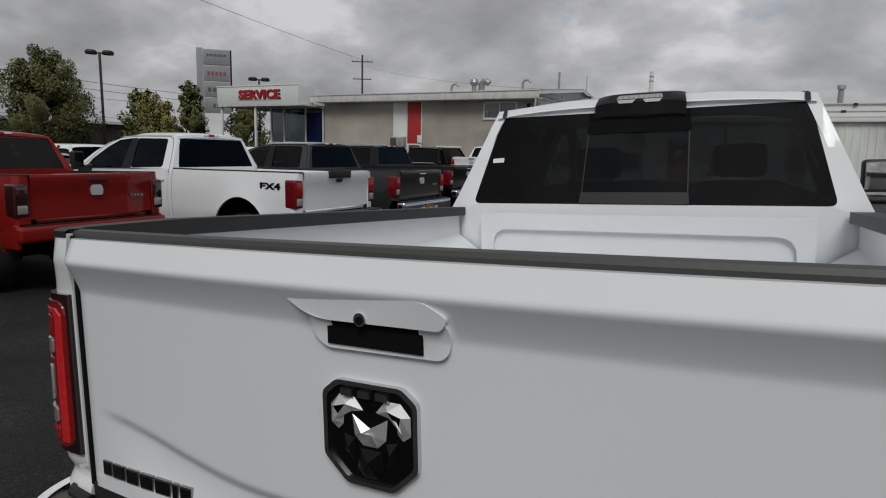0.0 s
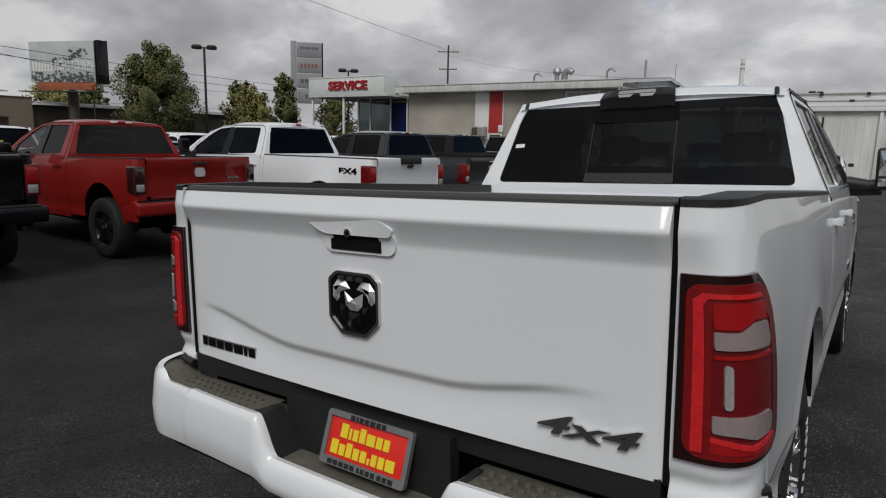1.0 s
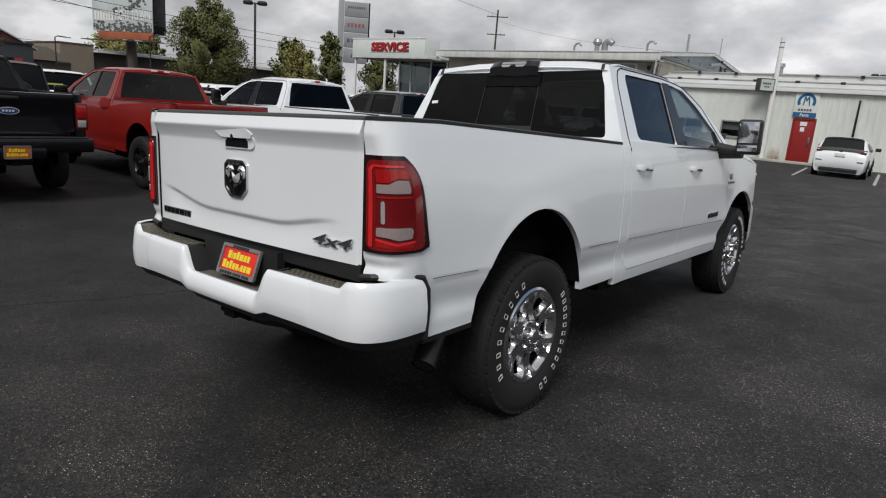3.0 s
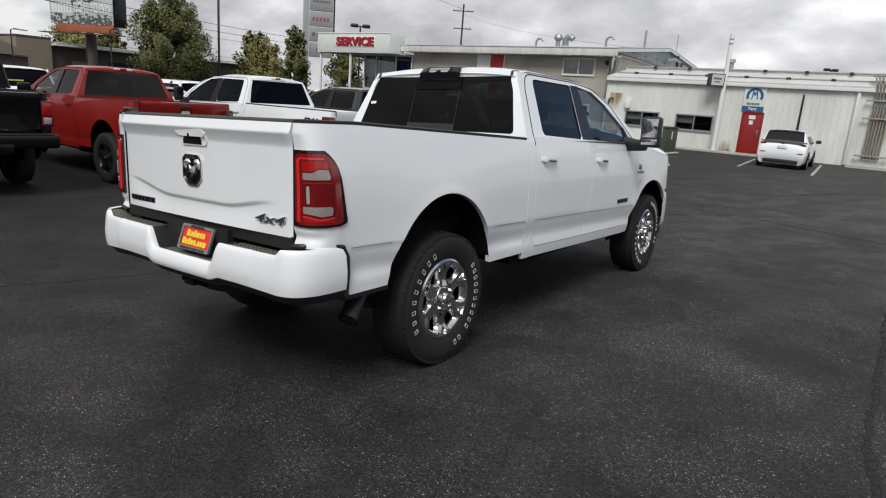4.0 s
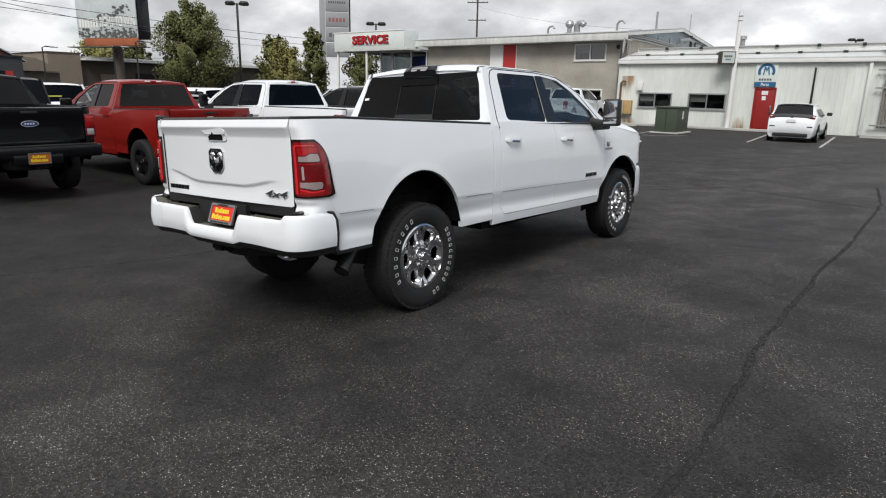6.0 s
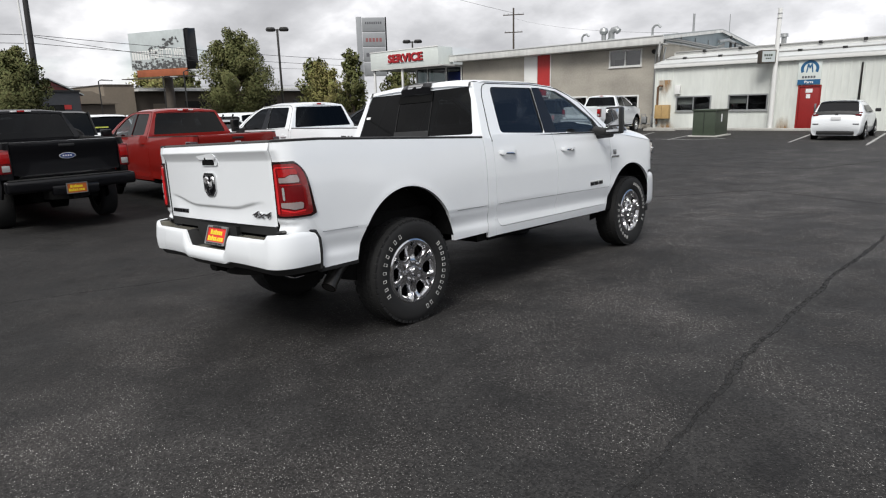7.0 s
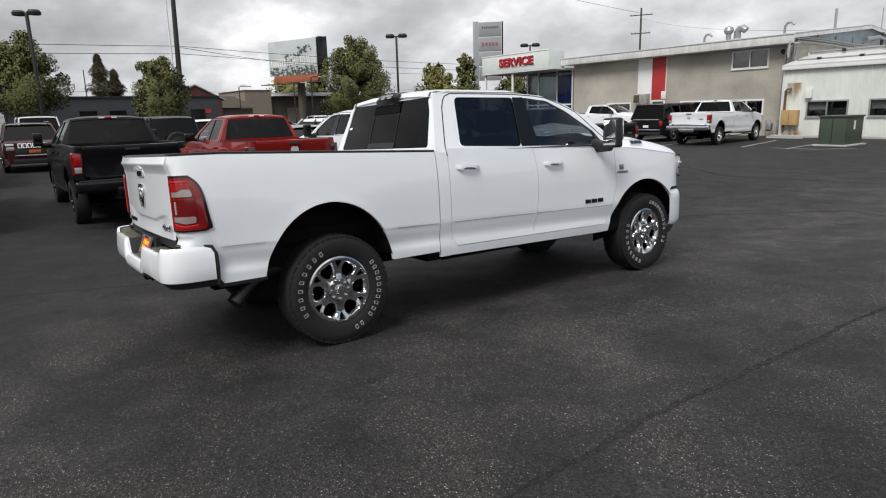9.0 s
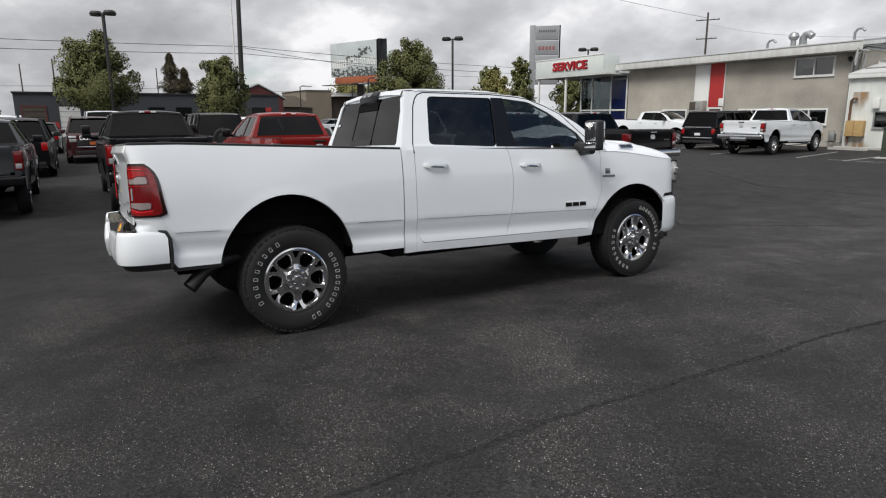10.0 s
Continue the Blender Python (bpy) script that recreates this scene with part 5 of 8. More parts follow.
# ---- ground ----
def build_ground():
    xs = sorted(set([-900, -500, -300, -200, -140, -100, -75, -55, -40, -30, -24, -20, -17, -14] + [round(-12 + 0.5 * i, 2) for i in range(57)] + [18, 20, 24, 30, 40, 60, 90, 140, 220, 400, 900]))
    ys = sorted(set([-900, -400, -220, -120, -70, -45, -32, -24] + [round(-20 + 0.5 * i, 2) for i in range(81)] + [22, 26, 30, 36, 45, 60, 90, 140, 220, 400, 900]))
    bm = grid(lambda x, y: (x, y, level(x, y)), xs, ys)
    m = bpy.data.materials.new("asphalt")
    m.use_nodes = True
    nt = m.node_tree
    L = nt.links.new
    b = nt.nodes["Principled BSDF"]
    co = nt.nodes.new("ShaderNodeTexCoord")

    def tex(kind, scale, **kw):
        n = nt.nodes.new(kind)
        n.inputs["Scale"].default_value = scale
        for k, v in kw.items():
            n.inputs[k].default_value = v
        L(co.outputs["Object"], n.inputs["Vector"])
        return n

    def remap(src, a, b2, c, d):
        r = nt.nodes.new("ShaderNodeMapRange")
        for i, v in enumerate((a, b2, c, d)):
            r.inputs[i + 1].default_value = v
        L(src, r.inputs[0])
        return r.outputs[0]

    def math_node(op, p, q):
        n = nt.nodes.new("ShaderNodeMath")
        n.operation = op
        for i, v in enumerate((p, q)):
            if isinstance(v, (int, float)):
                n.inputs[i].default_value = v
            else:
                L(v, n.inputs[i])
        return n.outputs[0]

    big = tex("ShaderNodeTexNoise", 0.35, Detail=7.0, Roughness=0.62).outputs["Fac"]
    patch = tex("ShaderNodeTexNoise", 0.95, Detail=5.0, Roughness=0.6, Distortion=0.6).outputs["Fac"]
    mid = tex("ShaderNodeTexNoise", 3.1, Detail=6.0).outputs["Fac"]
    fine = tex("ShaderNodeTexNoise", 190, Detail=3.0).outputs["Fac"]
    stones = tex("ShaderNodeTexVoronoi", 85)
    tone = math_node("MULTIPLY", remap(big, 0.3, 0.7, 0.78, 1.25), remap(mid, 0.25, 0.75, 0.74, 1.26))
    grit = nt.nodes.new("ShaderNodeSeparateColor")
    L(stones.outputs["Color"], grit.inputs[0])
    tone = math_node("MULTIPLY", tone, remap(grit.outputs[2], 0.0, 1.0, 0.42, 1.55))
    tone = math_node("MULTIPLY", tone, remap(fine, 0.3, 0.7, 0.48, 1.52))
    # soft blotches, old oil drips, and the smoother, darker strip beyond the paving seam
    blot = tex("ShaderNodeTexNoise", 1.45, Detail=3.0, Roughness=0.5, Distortion=0.4).outputs["Fac"]
    tone = math_node("MULTIPLY", tone, remap(blot, 0.32, 0.68, 0.80, 1.20))
    drip = tex("ShaderNodeTexNoise", 2.6, Detail=2.0, Roughness=0.4).outputs["Fac"]
    tone = math_node("MULTIPLY", tone, remap(drip, 0.655, 0.72, 1.0, 0.70))
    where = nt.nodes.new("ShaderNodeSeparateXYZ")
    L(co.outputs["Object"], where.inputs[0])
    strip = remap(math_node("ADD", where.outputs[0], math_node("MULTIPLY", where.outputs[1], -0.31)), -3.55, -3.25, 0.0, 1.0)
    # uneven ramp along x: colour falls to 0.64 and flecks thin out towards -x
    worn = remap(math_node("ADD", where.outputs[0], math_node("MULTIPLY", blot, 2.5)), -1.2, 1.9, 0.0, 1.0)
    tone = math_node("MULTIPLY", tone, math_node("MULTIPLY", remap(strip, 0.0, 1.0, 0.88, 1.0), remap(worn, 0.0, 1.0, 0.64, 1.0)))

    # colour rises unevenly towards +y, up to 1.55 times
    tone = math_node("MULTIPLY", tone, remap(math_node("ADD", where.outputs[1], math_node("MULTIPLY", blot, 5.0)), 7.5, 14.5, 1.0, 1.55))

    def flecks(scale, few, many, r0, r1, shear):
        # pale stones: a random share of the cells, seen as small grains
        mp = nt.nodes.new("ShaderNodeMapping")
        mp.inputs["Rotation"].default_value, mp.inputs["Scale"].default_value = (0, 0, shear), (1.0, 2.1, 1.0)
        L(co.outputs["Object"], mp.inputs[0])
        v = nt.nodes.new("ShaderNodeTexVoronoi")
        v.inputs["Scale"].default_value = scale
        L(mp.outputs[0], v.inputs["Vector"])
        sp = nt.nodes.new("ShaderNodeSeparateColor")
        L(v.outputs["Color"], sp.inputs[0])
        chance = math_node("SUBTRACT", sp.outputs[0], remap(patch, 0.38, 0.62, few, many))
        return math_node("MULTIPLY", remap(chance, 0.0, 0.12, 0.0, 1.0), math_node("MULTIPLY", remap(v.outputs["Distance"], r0, r1, 0.0, 1.0), math_node("MULTIPLY", remap(sp.outputs[1], 0.0, 1.0, 0.12, 1.0), remap(worn, 0.0, 1.0, 0.35, 1.0))))

    fleck = math_node("MAXIMUM", flecks(58, 0.94, 0.64, 0.26, 0.18, 0.4), flecks(95, 0.92, 0.57, 0.30, 0.20, 1.3))
    fleck = math_node("MAXIMUM", fleck, flecks(30, 0.965, 0.84, 0.20, 0.14, 2.2))
    ground_col = nt.nodes.new("ShaderNodeMix")
    ground_col.data_type = "RGBA"
    ground_col.inputs[6].default_value = (0.0218, 0.0209, 0.0204, 1)
    ground_col.inputs[7].default_value = (0.0264, 0.0243, 0.0229, 1)
    L(remap(patch, 0.40, 0.65, 0.0, 1.0), ground_col.inputs[0])
    rgb = nt.nodes.new("ShaderNodeMix")
    rgb.data_type = "RGBA"
    L(ground_col.outputs[2], rgb.inputs[6])
    rgb.inputs[7].default_value = (0.52, 0.505, 0.485, 1)
    L(fleck, rgb.inputs[0])
    hs = nt.nodes.new("ShaderNodeHueSaturation")
    L(rgb.outputs[2], hs.inputs["Color"])
    L(tone, hs.inputs["Value"])
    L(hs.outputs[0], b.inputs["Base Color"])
    L(remap(mid, 0.3, 0.7, 0.72, 0.9), b.inputs["Roughness"])
    b.inputs["Specular IOR Level"].default_value = 0.28
    bp = nt.nodes.new("ShaderNodeBump")
    bp.inputs["Strength"].default_value, bp.inputs["Distance"].default_value = 0.6, 0.004
    L(stones.outputs["Distance"], bp.inputs["Height"])
    L(bp.outputs[0], b.inputs["Normal"])
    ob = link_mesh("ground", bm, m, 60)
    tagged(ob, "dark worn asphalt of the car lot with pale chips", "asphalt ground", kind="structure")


build_ground()


# ---- buildings ----
STUCCO = mat("grey_stucco", (0.385, 0.357, 0.308), 0.9, grain=0.09, scale=9, stain=0.30, stain_scale=0.42, bump=0.004, bump_scale=40)
FASCIA = mat("weathered_white_fascia", (0.58, 0.58, 0.56), 0.6, grain=0.12, scale=4, stain=0.14, stain_scale=1.2, stretch=(1, 1, 0.3))
SIDING = mat("white_metal_siding", (0.66, 0.68, 0.64), 0.5, grain=0.07, scale=5, stain=0.16, stain_scale=0.8, stretch=(1, 1, 0.25))
ROOFMETAL = mat("pale_metal_roof", (0.56, 0.57, 0.56), 0.45, grain=0.08, scale=4, stain=0.12, stain_scale=0.6)
ROOFGREY = mat("grey_metal_roof", (0.30, 0.32, 0.32), 0.5, grain=0.08, scale=4, stain=0.12, stain_scale=0.5)
DOORRED = mat("red_door_paint", (0.26, 0.014, 0.013), 0.45, grain=0.06, scale=9, stain=0.08, stain_scale=1.5)
PANELRED = mat("red_wall_panel", (0.42, 0.030, 0.028), 0.55, grain=0.05, scale=8, stain=0.08, stain_scale=1.2)
FRAMEWHITE = mat("white_window_frame", (0.74, 0.74, 0.72), 0.45, grain=0.04, scale=20, stain=0.05)
# near-black plate behind window panes; the unlit interior's shade is in its colour
ROOMSHADE = mat("room_shade_backing", (0.03, 0.03, 0.032), 0.9, grain=0.3, scale=1.2)
SIGNWHITE = mat("white_sign_face", (0.66, 0.70, 0.67), 0.4, grain=0.03, scale=3, stain=0.05)
SIGNRED = mat("red_sign_letters", (0.38, 0.015, 0.02), 0.4, grain=0.05, scale=10)
SIGNBLUE = mat("blue_sign_face", (0.02, 0.11, 0.24), 0.4, grain=0.05, scale=6)
POSTERBLUE = mat("blue_window_poster", (0.03, 0.05, 0.26), 0.5, grain=0.1, scale=3)
GALV = mat("galvanised_steel", (0.36, 0.37, 0.37), 0.45, 0.6, grain=0.15, scale=14)
PIPEBROWN = mat("weathered_conduit", (0.25, 0.235, 0.205), 0.6, 0.2, grain=0.2, scale=7, stain=0.3, stain_scale=2, stretch=(1, 1, 0.2))
PIPEGREY = mat("grey_conduit", (0.30, 0.30, 0.29), 0.5, 0.3, grain=0.12, scale=12)
RUST = mat("rusty_pipe", (0.16, 0.09, 0.05), 0.8, grain=0.3, scale=14)
TANBOX = mat("tan_meter_box", (0.42, 0.28, 0.12), 0.6, grain=0.12, scale=8, stain=0.12)
GREENBOX = mat("green_transformer_paint", (0.045, 0.06, 0.04), 0.55, grain=0.1, scale=6, stain=0.15)
CONCRETE = mat("concrete", (0.42, 0.41, 0.38), 0.9, grain=0.14, scale=14, stain=0.18, stain_scale=1.1, bump=0.003, bump_scale=60)
STRIPE = mat("worn_white_line_paint", (0.36, 0.36, 0.35), 0.8, grain=0.35, scale=22, stain=0.3, stain_scale=3)
TAR_BASE = mat("black_crack_sealer", (0.0205, 0.0200, 0.0196), 0.85, grain=0.35, scale=60, stain=0.2, stain_scale=2, spec=0.25)
POLEMETAL = mat("dark_bronze_pole", (0.028, 0.027, 0.026), 0.5, 0.3, grain=0.1, scale=9)
WOOD = mat("weathered_pole_wood", (0.075, 0.062, 0.052), 0.9, grain=0.25, scale=6, stretch=(1, 1, 0.1))
PYLON = mat("silver_pylon_panel", (0.30, 0.31, 0.32), 0.4, 0.3, grain=0.04, scale=3, stain=0.05)
PYLONDARK = mat("grey_panel_letters", (0.10, 0.10, 0.11), 0.5)
PYLONRED = mat("faded_red_panel_letters", (0.26, 0.10, 0.10), 0.5)
RUSTORANGE = mat("rust_orange_skirt", (0.30, 0.085, 0.035), 0.7, grain=0.12, scale=3, stain=0.15)
DARKWALL = mat("dark_grey_block_wall", (0.05, 0.053, 0.06), 0.85, grain=0.08, scale=3, stain=0.1, stain_scale=0.4)
BROWNWALL = mat("brown_wall", (0.075, 0.062, 0.05), 0.9, grain=0.1, scale=3, stain=0.1)
TANWALL = mat("tan_wall", (0.21, 0.175, 0.135), 0.9, grain=0.06, scale=3, stain=0.08, stain_scale=0.4)
BILLPALE = mat("pale_billboard_print", (0.46, 0.50, 0.50), 0.6, grain=0.05, scale=2, stain=0.12, stain_scale=0.35)
GABLERED = mat("dull_red_boards", (0.11, 0.028, 0.026), 0.8, grain=0.1, scale=2, stain=0.2)
BILLDARK = mat("dark_billboard_print", (0.085, 0.088, 0.088), 0.7, grain=0.3, scale=2)


def wall(name, outer, holes, at, depth, direction, m, label):
    ob = link_mesh(name, sheet(outer, holes, at, depth, direction), m, 30)
    return tagged(ob, label, "wall", kind="structure")


def rect(x0, x1, z0, z1):
    return [(x0, z0), (x1, z0), (x1, z1), (x0, z1)]


def window(name, x0, x1, y, z0, z1, panes, label, frame_m=None, bar=0.07, back=True):
    """A framed window in a wall that faces -y: frame, sill, panes, and a near-black plate for the unlit room behind."""
    frame_m = frame_m or FRAMEWHITE
    w = empty(name)
    tagged(w, label, "window", kind="structure")
    holes = []
    step = (x1 - x0) / panes
    for i in range(panes):
        holes.append(rect(x0 + i * step + bar * (1 if i == 0 else 0.5), x0 + (i + 1) * step - bar * (1 if i == panes - 1 else 0.5), z0 + bar, z1 - bar))
    part("window_frame", sheet(rect(x0 - 0.02, x1 + 0.02, z0 - 0.02, z1 + 0.02), holes, lambda u, v: (u, y - 0.04, v), 0.10, (0, 1, 0)), frame_m, w)
    part("window_sill", box(x0 - 0.05, x1 + 0.05, y - 0.075, y - 0.042, z0 - 0.055, z0 - 0.021, 0.006), frame_m, w)
    for i, h in enumerate(holes):
        part("pane", sheet(h, (), lambda u, v: (u, y + 0.015 + 0.02 * (i % 2), v)), GLASS_BRIGHT if frame_m is FRAMEWHITE else GLASS_WINDOW, w)
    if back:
        part("room_behind", box(x0 - 0.1, x1 + 0.1, y + 0.9, y + 0.95, z0 - 0.2, z1 + 0.2), ROOMSHADE, w)
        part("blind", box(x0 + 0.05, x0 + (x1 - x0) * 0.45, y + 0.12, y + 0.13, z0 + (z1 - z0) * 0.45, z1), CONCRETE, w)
    return w


GX0, GX1, GY = -27.4, -12.05, 35.0
ups = rect(-15.43, -13.33, 3.68, 4.66)
gw = [rect(-24.25, -22.3, 1.15, 2.02), rect(-18.6, -16.9, 1.15, 2.0), rect(-15.4, -13.42, 1.15, 1.98)]
gdoor = rect(-20.62, -19.78, 0.0, 2.05)
wall("wall_grey_front", rect(GX0, GX1, 0, 4.78), [ups, *gw], lambda u, v: (u, GY, v), 0.25, (0, 1, 0), STUCCO, "weathered grey stucco wall of the workshop building")
wall("wall_grey_side", [(GY + 0.25, 0), (51, 0), (51, 5.3), (43.6, 6.02), (GY + 0.25, 5.12)], (), lambda u, v: (GX1, u, v), 0.25, (-1, 0, 0), STUCCO, "grey stucco end wall under a low gable")
wall("wall_grey_west", [(GY + 0.25, 0), (51, 0), (51, 5.3), (43.6, 6.02), (GY + 0.25, 5.12)], (), lambda u, v: (GX0, u, v), 0.25, (1, 0, 0), STUCCO, "grey stucco end wall")
wall("wall_grey_back", rect(GX0, GX1, 0, 5.2), (), lambda u, v: (u, 51.0, v), 0.2, (0, 1, 0), STUCCO, "grey stucco back wall")
for i, (r, lab) in enumerate(((ups, "white-framed upper sliding window"), (gw[0], "white-framed ground-floor window"), (gw[1], "white-framed sliding window near the ground"), (gw[2], "white-framed sliding window near the ground"))):
    window("window_%d" % (i + 1), r[0][0], r[1][0], GY, r[0][1], r[2][1], 1 if i == 1 else 2, lab)


def roof_sheet():
    bm = bmesh.new()
    for a, b in (((34.24, 5.16), (43.6, 6.08)), ((43.6, 6.08), (51.6, 5.28))):
        b2 = grid(lambda x, k: (x, (a, b)[k][0], (a, b)[k][1]), (-27.6, -11.75), (0, 1))
        merge(bm, thicken(b2, 0.1, (0, 0, 1)))
    return bm


tagged(link_mesh("roof_grey", roof_sheet(), ROOFGREY), "low grey gable roof of the workshop", "roof", kind="structure")
fas = empty("trim_fascia")
tagged(fas, "weathered white roof fascia with a gutter lip", "trim", kind="structure")
part("fascia_board", box(-27.98, -11.72, 34.20, 34.26, 4.78, 5.20, 0.008), FASCIA, fas)
part("fascia_lip", box(-27.98, -11.72, 34.16, 34.28, 5.20, 5.26, 0.008), ROOFMETAL, fas)
part("soffit", box(-27.6, -11.75, 34.26, 34.98, 4.76, 4.80), FASCIA, fas)
part("end_board", grid(lambda k, h: (-11.74, (34.2, 43.6, 51.6)[k], (5.17, 6.12, 5.32)[k] - 0.17 * h), range(3), (0, 1)), FASCIA, fas)

red_panel = link_mesh("trim_red_panel", box(-20.70, -19.72, GY - 0.05, GY - 0.003, 2.15, 4.755, 0.006), PANELRED)
tagged(red_panel, "tall red panel on the grey wall", "wall panel", kind="structure")
tagged(link_mesh("trim_white_panel", box(-21.80, -20.74, GY - 0.045, GY - 0.003, 1.75, 4.755, 0.006), FRAMEWHITE), "tall white panel beside the red one", "wall panel", kind="structure")
tagged(link_mesh("trim_panel_edge", box(-19.715, -19.66, GY - 0.055, GY - 0.003, 2.1, 4.755, 0.004), FRAMEWHITE), "narrow white edge strip", "trim", kind="structure")
d1 = empty("door_1")
tagged(d1, "dark glazed door under the red panel", "door", kind="structure")
part("door_leaf", box(-20.60, -19.80, GY - 0.05, GY - 0.004, 0.02, 2.03, 0.006), BROWNWALL, d1)
part("door_frame", sheet(rect(-20.72, -19.68, 0.0, 2.14), [rect(-20.61, -19.79, 0.0, 2.04)], lambda u, v: (u, GY - 0.07, v), 0.065, (0, 1, 0)), FRAMEWHITE, d1)
part("door_pane", box(-20.48, -19.92, GY - 0.054, GY - 0.0505, 1.1, 1.9), BLACK, d1)


def ac_unit(x, y, z):
    t = empty("air_conditioner")
    tagged(t, "boxy window air conditioner on the grey wall", "air conditioner")
    body = part("housing", box(x, x + 0.95, y - 0.5, y, z, z + 0.62, 0.02), CONCRETE, t)
    part("front_grille", box(x + 0.05, x + 0.5, y - 0.512, y - 0.5, z + 0.06, z + 0.56, 0.004), BROWNWALL, body)
    for i in range(7):
        part("slat", box(x + 0.55, x + 0.91, y - 0.515, y - 0.5, z + 0.07 + 0.07 * i, z + 0.105 + 0.07 * i, 0.003), GALV, body)


ac_unit(-21.75, GY - 0.046, 1.93)
tagged(link_mesh("wall_box", box(-19.95, -19.6, GY - 0.12, GY - 0.056, 2.2, 2.66, 0.01), FRAMEWHITE), "small white box on the grey wall", "utility box")

# roof stacks and vents
def roof_z(y):
    return 5.22 + (y - 33.75) * 0.0975 if y < 43.6 else 6.18 - (y - 43.6) * 0.1


def elbow_vent(x, y, h, r, hook):
    t = empty("roof_vent")
    tagged(t, "galvanised vent pipe with a bent hood on the roof", "roof vent")
    z = roof_z(y)
    pts = [(x, y, z - 0.1), (x, y, z + h)]
    if hook:
        pts += [(x + hook * 0.12, y, z + h + 0.16), (x + hook * 0.34, y, z + h + 0.2), (x + hook * 0.52, y, z + h + 0.04)]
    part("pipe", tube(pts, r, 12), GALV, t)
    part("flashing", cyl((x, y, z - 0.05), (x, y, z + 0.05), r * 1.7, r * 1.2, 14), ROOFGREY, t)


def cap_vent(x, y, h, r):
    t = empty("roof_vent")
    tagged(t, "galvanised turbine vent on the roof", "roof vent")
    z = roof_z(y)
    part("pipe", cyl((x, y, z - 0.1), (x, y, z + h), r, seg=14), GALV, t)
    part("cap", lathe([(0.0, z + h + 0.42), (r * 1.5, z + h + 0.32), (r * 2.0, z + h + 0.12), (r * 1.4, z + h - 0.04), (r, z + h - 0.06)], 16, "z"), GALV, t).matrix_basis = pose(x, y, 0)


cap_vent(-17.45, 37.9, 0.42, 0.15)
elbow_vent(-17.05, 38.2, 0.42, 0.21, 1)
elbow_vent(-19.25, 38.2, 0.30, 0.07, 1)
elbow_vent(-14.2, 38.2, 0.42, 0.07, 1)
elbow_vent(-12.7, 41.0, 1.10, 0.07, 0)
tagged(link_mesh("roof_antenna", tube([(-12.3, 46.5, 5.6), (-12.3, 46.5, 7.4)], 0.03, 6), GALV), "thin mast on the workshop roof", "mast")
# metal cladding and conduits on the gable end
GABLEMETAL = mat("blue_grey_cladding", (0.27, 0.32, 0.34), 0.5, 0.2, grain=0.08, scale=5, stain=0.16, stain_scale=0.8, stretch=(1, 1, 0.3))
tagged(link_mesh("trim_gable_cladding", sheet([(34.3, 4.98), (43.3, 4.86), (51.0, 4.86), (51.0, 5.32), (43.6, 6.04), (34.3, 5.14)], (), lambda u, v: (-12.046, u, v), 0.04, (1, 0, 0)), GABLEMETAL), "blue-grey metal cladding under the gable", "cladding", kind="structure")
gc = empty("gable_conduits")
tagged(gc, "grey conduits strapped along the gable end", "conduits")
for dz, dx in ((0.0, 0.0), (0.10, 0.02), (-0.16, 0.03)):
    part("conduit", tube([(-11.93 + dx, 34.1, 4.2 + dz), (-11.92 + dx, 34.2, 4.75 + dz), (-11.92 + dx, 34.9, 5.05 + dz), (-11.92 + dx, 38.0, 5.02 + dz), (-11.90 + dx, 43.0, 4.88 + dz), (-11.7 + dx, 43.9, 5.15 + dz)], 0.05, 8), PIPEGREY, gc)
for y in (35.2, 37.4, 39.6, 41.8):
    part("strap", box(-11.99, -11.95, y - 0.03, y + 0.03, 4.75, 5.36, 0.005), GALV, gc)
part("white_duct", tube([(-11.8, 43.2, 5.35), (-11.5, 44.2, 5.48), (-11.3, 45.6, 5.2), (-11.2, 47.5, 4.75)], 0.10, 10), GALV, gc, "grey flexible duct")
part("pipe_cluster", merge(tube([(-11.5, 44.6, 4.4), (-11.5, 44.6, 5.75)], 0.09, 8), tube([(-11.3, 44.9, 4.4), (-11.3, 44.9, 5.3), (-11.2, 46.5, 5.15)], 0.06, 8)), TRIM, gc, "dark pipe cluster")
# pipes, downspout, meters at the corner
for x, r, m, top in ((-12.42, 0.06, PIPEGREY, 4.7), (-12.22, 0.07, PIPEGREY, 4.75), (-11.93, 0.05, GALV, 4.6)):
    tagged(link_mesh("downpipe", tube([(x, GY - 0.12, 0.02), (x, GY - 0.12, top - 0.5), (x + 0.12, GY - 0.2, top)], r, 10), m), "grey downpipe at the corner of the stucco building", "downpipe", "pipes at the building corner")
tagged(link_mesh("rusty_vent_pipe", tube([(-11.75, 33.9, 0.3), (-11.75, 33.9, 2.35), (-11.62, 33.85, 2.45), (-11.45, 33.85, 2.42)], 0.06, 10), RUST), "rusty elbow pipe on the white siding", "pipe")
gm = empty("gas_meter")
tagged(gm, "grey gas meters and pipes at the wall foot", "gas meter")
for i, x in enumerate((-12.75, -12.15, -11.6)):
    part("meter", box(x - 0.15, x + 0.15, 34.35, 34.6, 0.32, 0.72, 0.06), GALV, gm)
    part("meter_pipe", tube([(x - 0.2, 34.5, 0.0), (x - 0.2, 34.5, 0.85), (x + 0.05, 34.5, 0.85), (x + 0.05, 34.5, 0.7)], 0.03, 8), PIPEGREY, gm)
part("meter_manifold", tube([(-13.1, 34.5, 0.3), (-11.1, 34.5, 0.3), (-11.1, 34.5, 0.05)], 0.035, 8), PIPEGREY, gm)
cam1 = empty("wall_lamp")
tagged(cam1, "small dark flood lamp under the eave", "wall lamp")
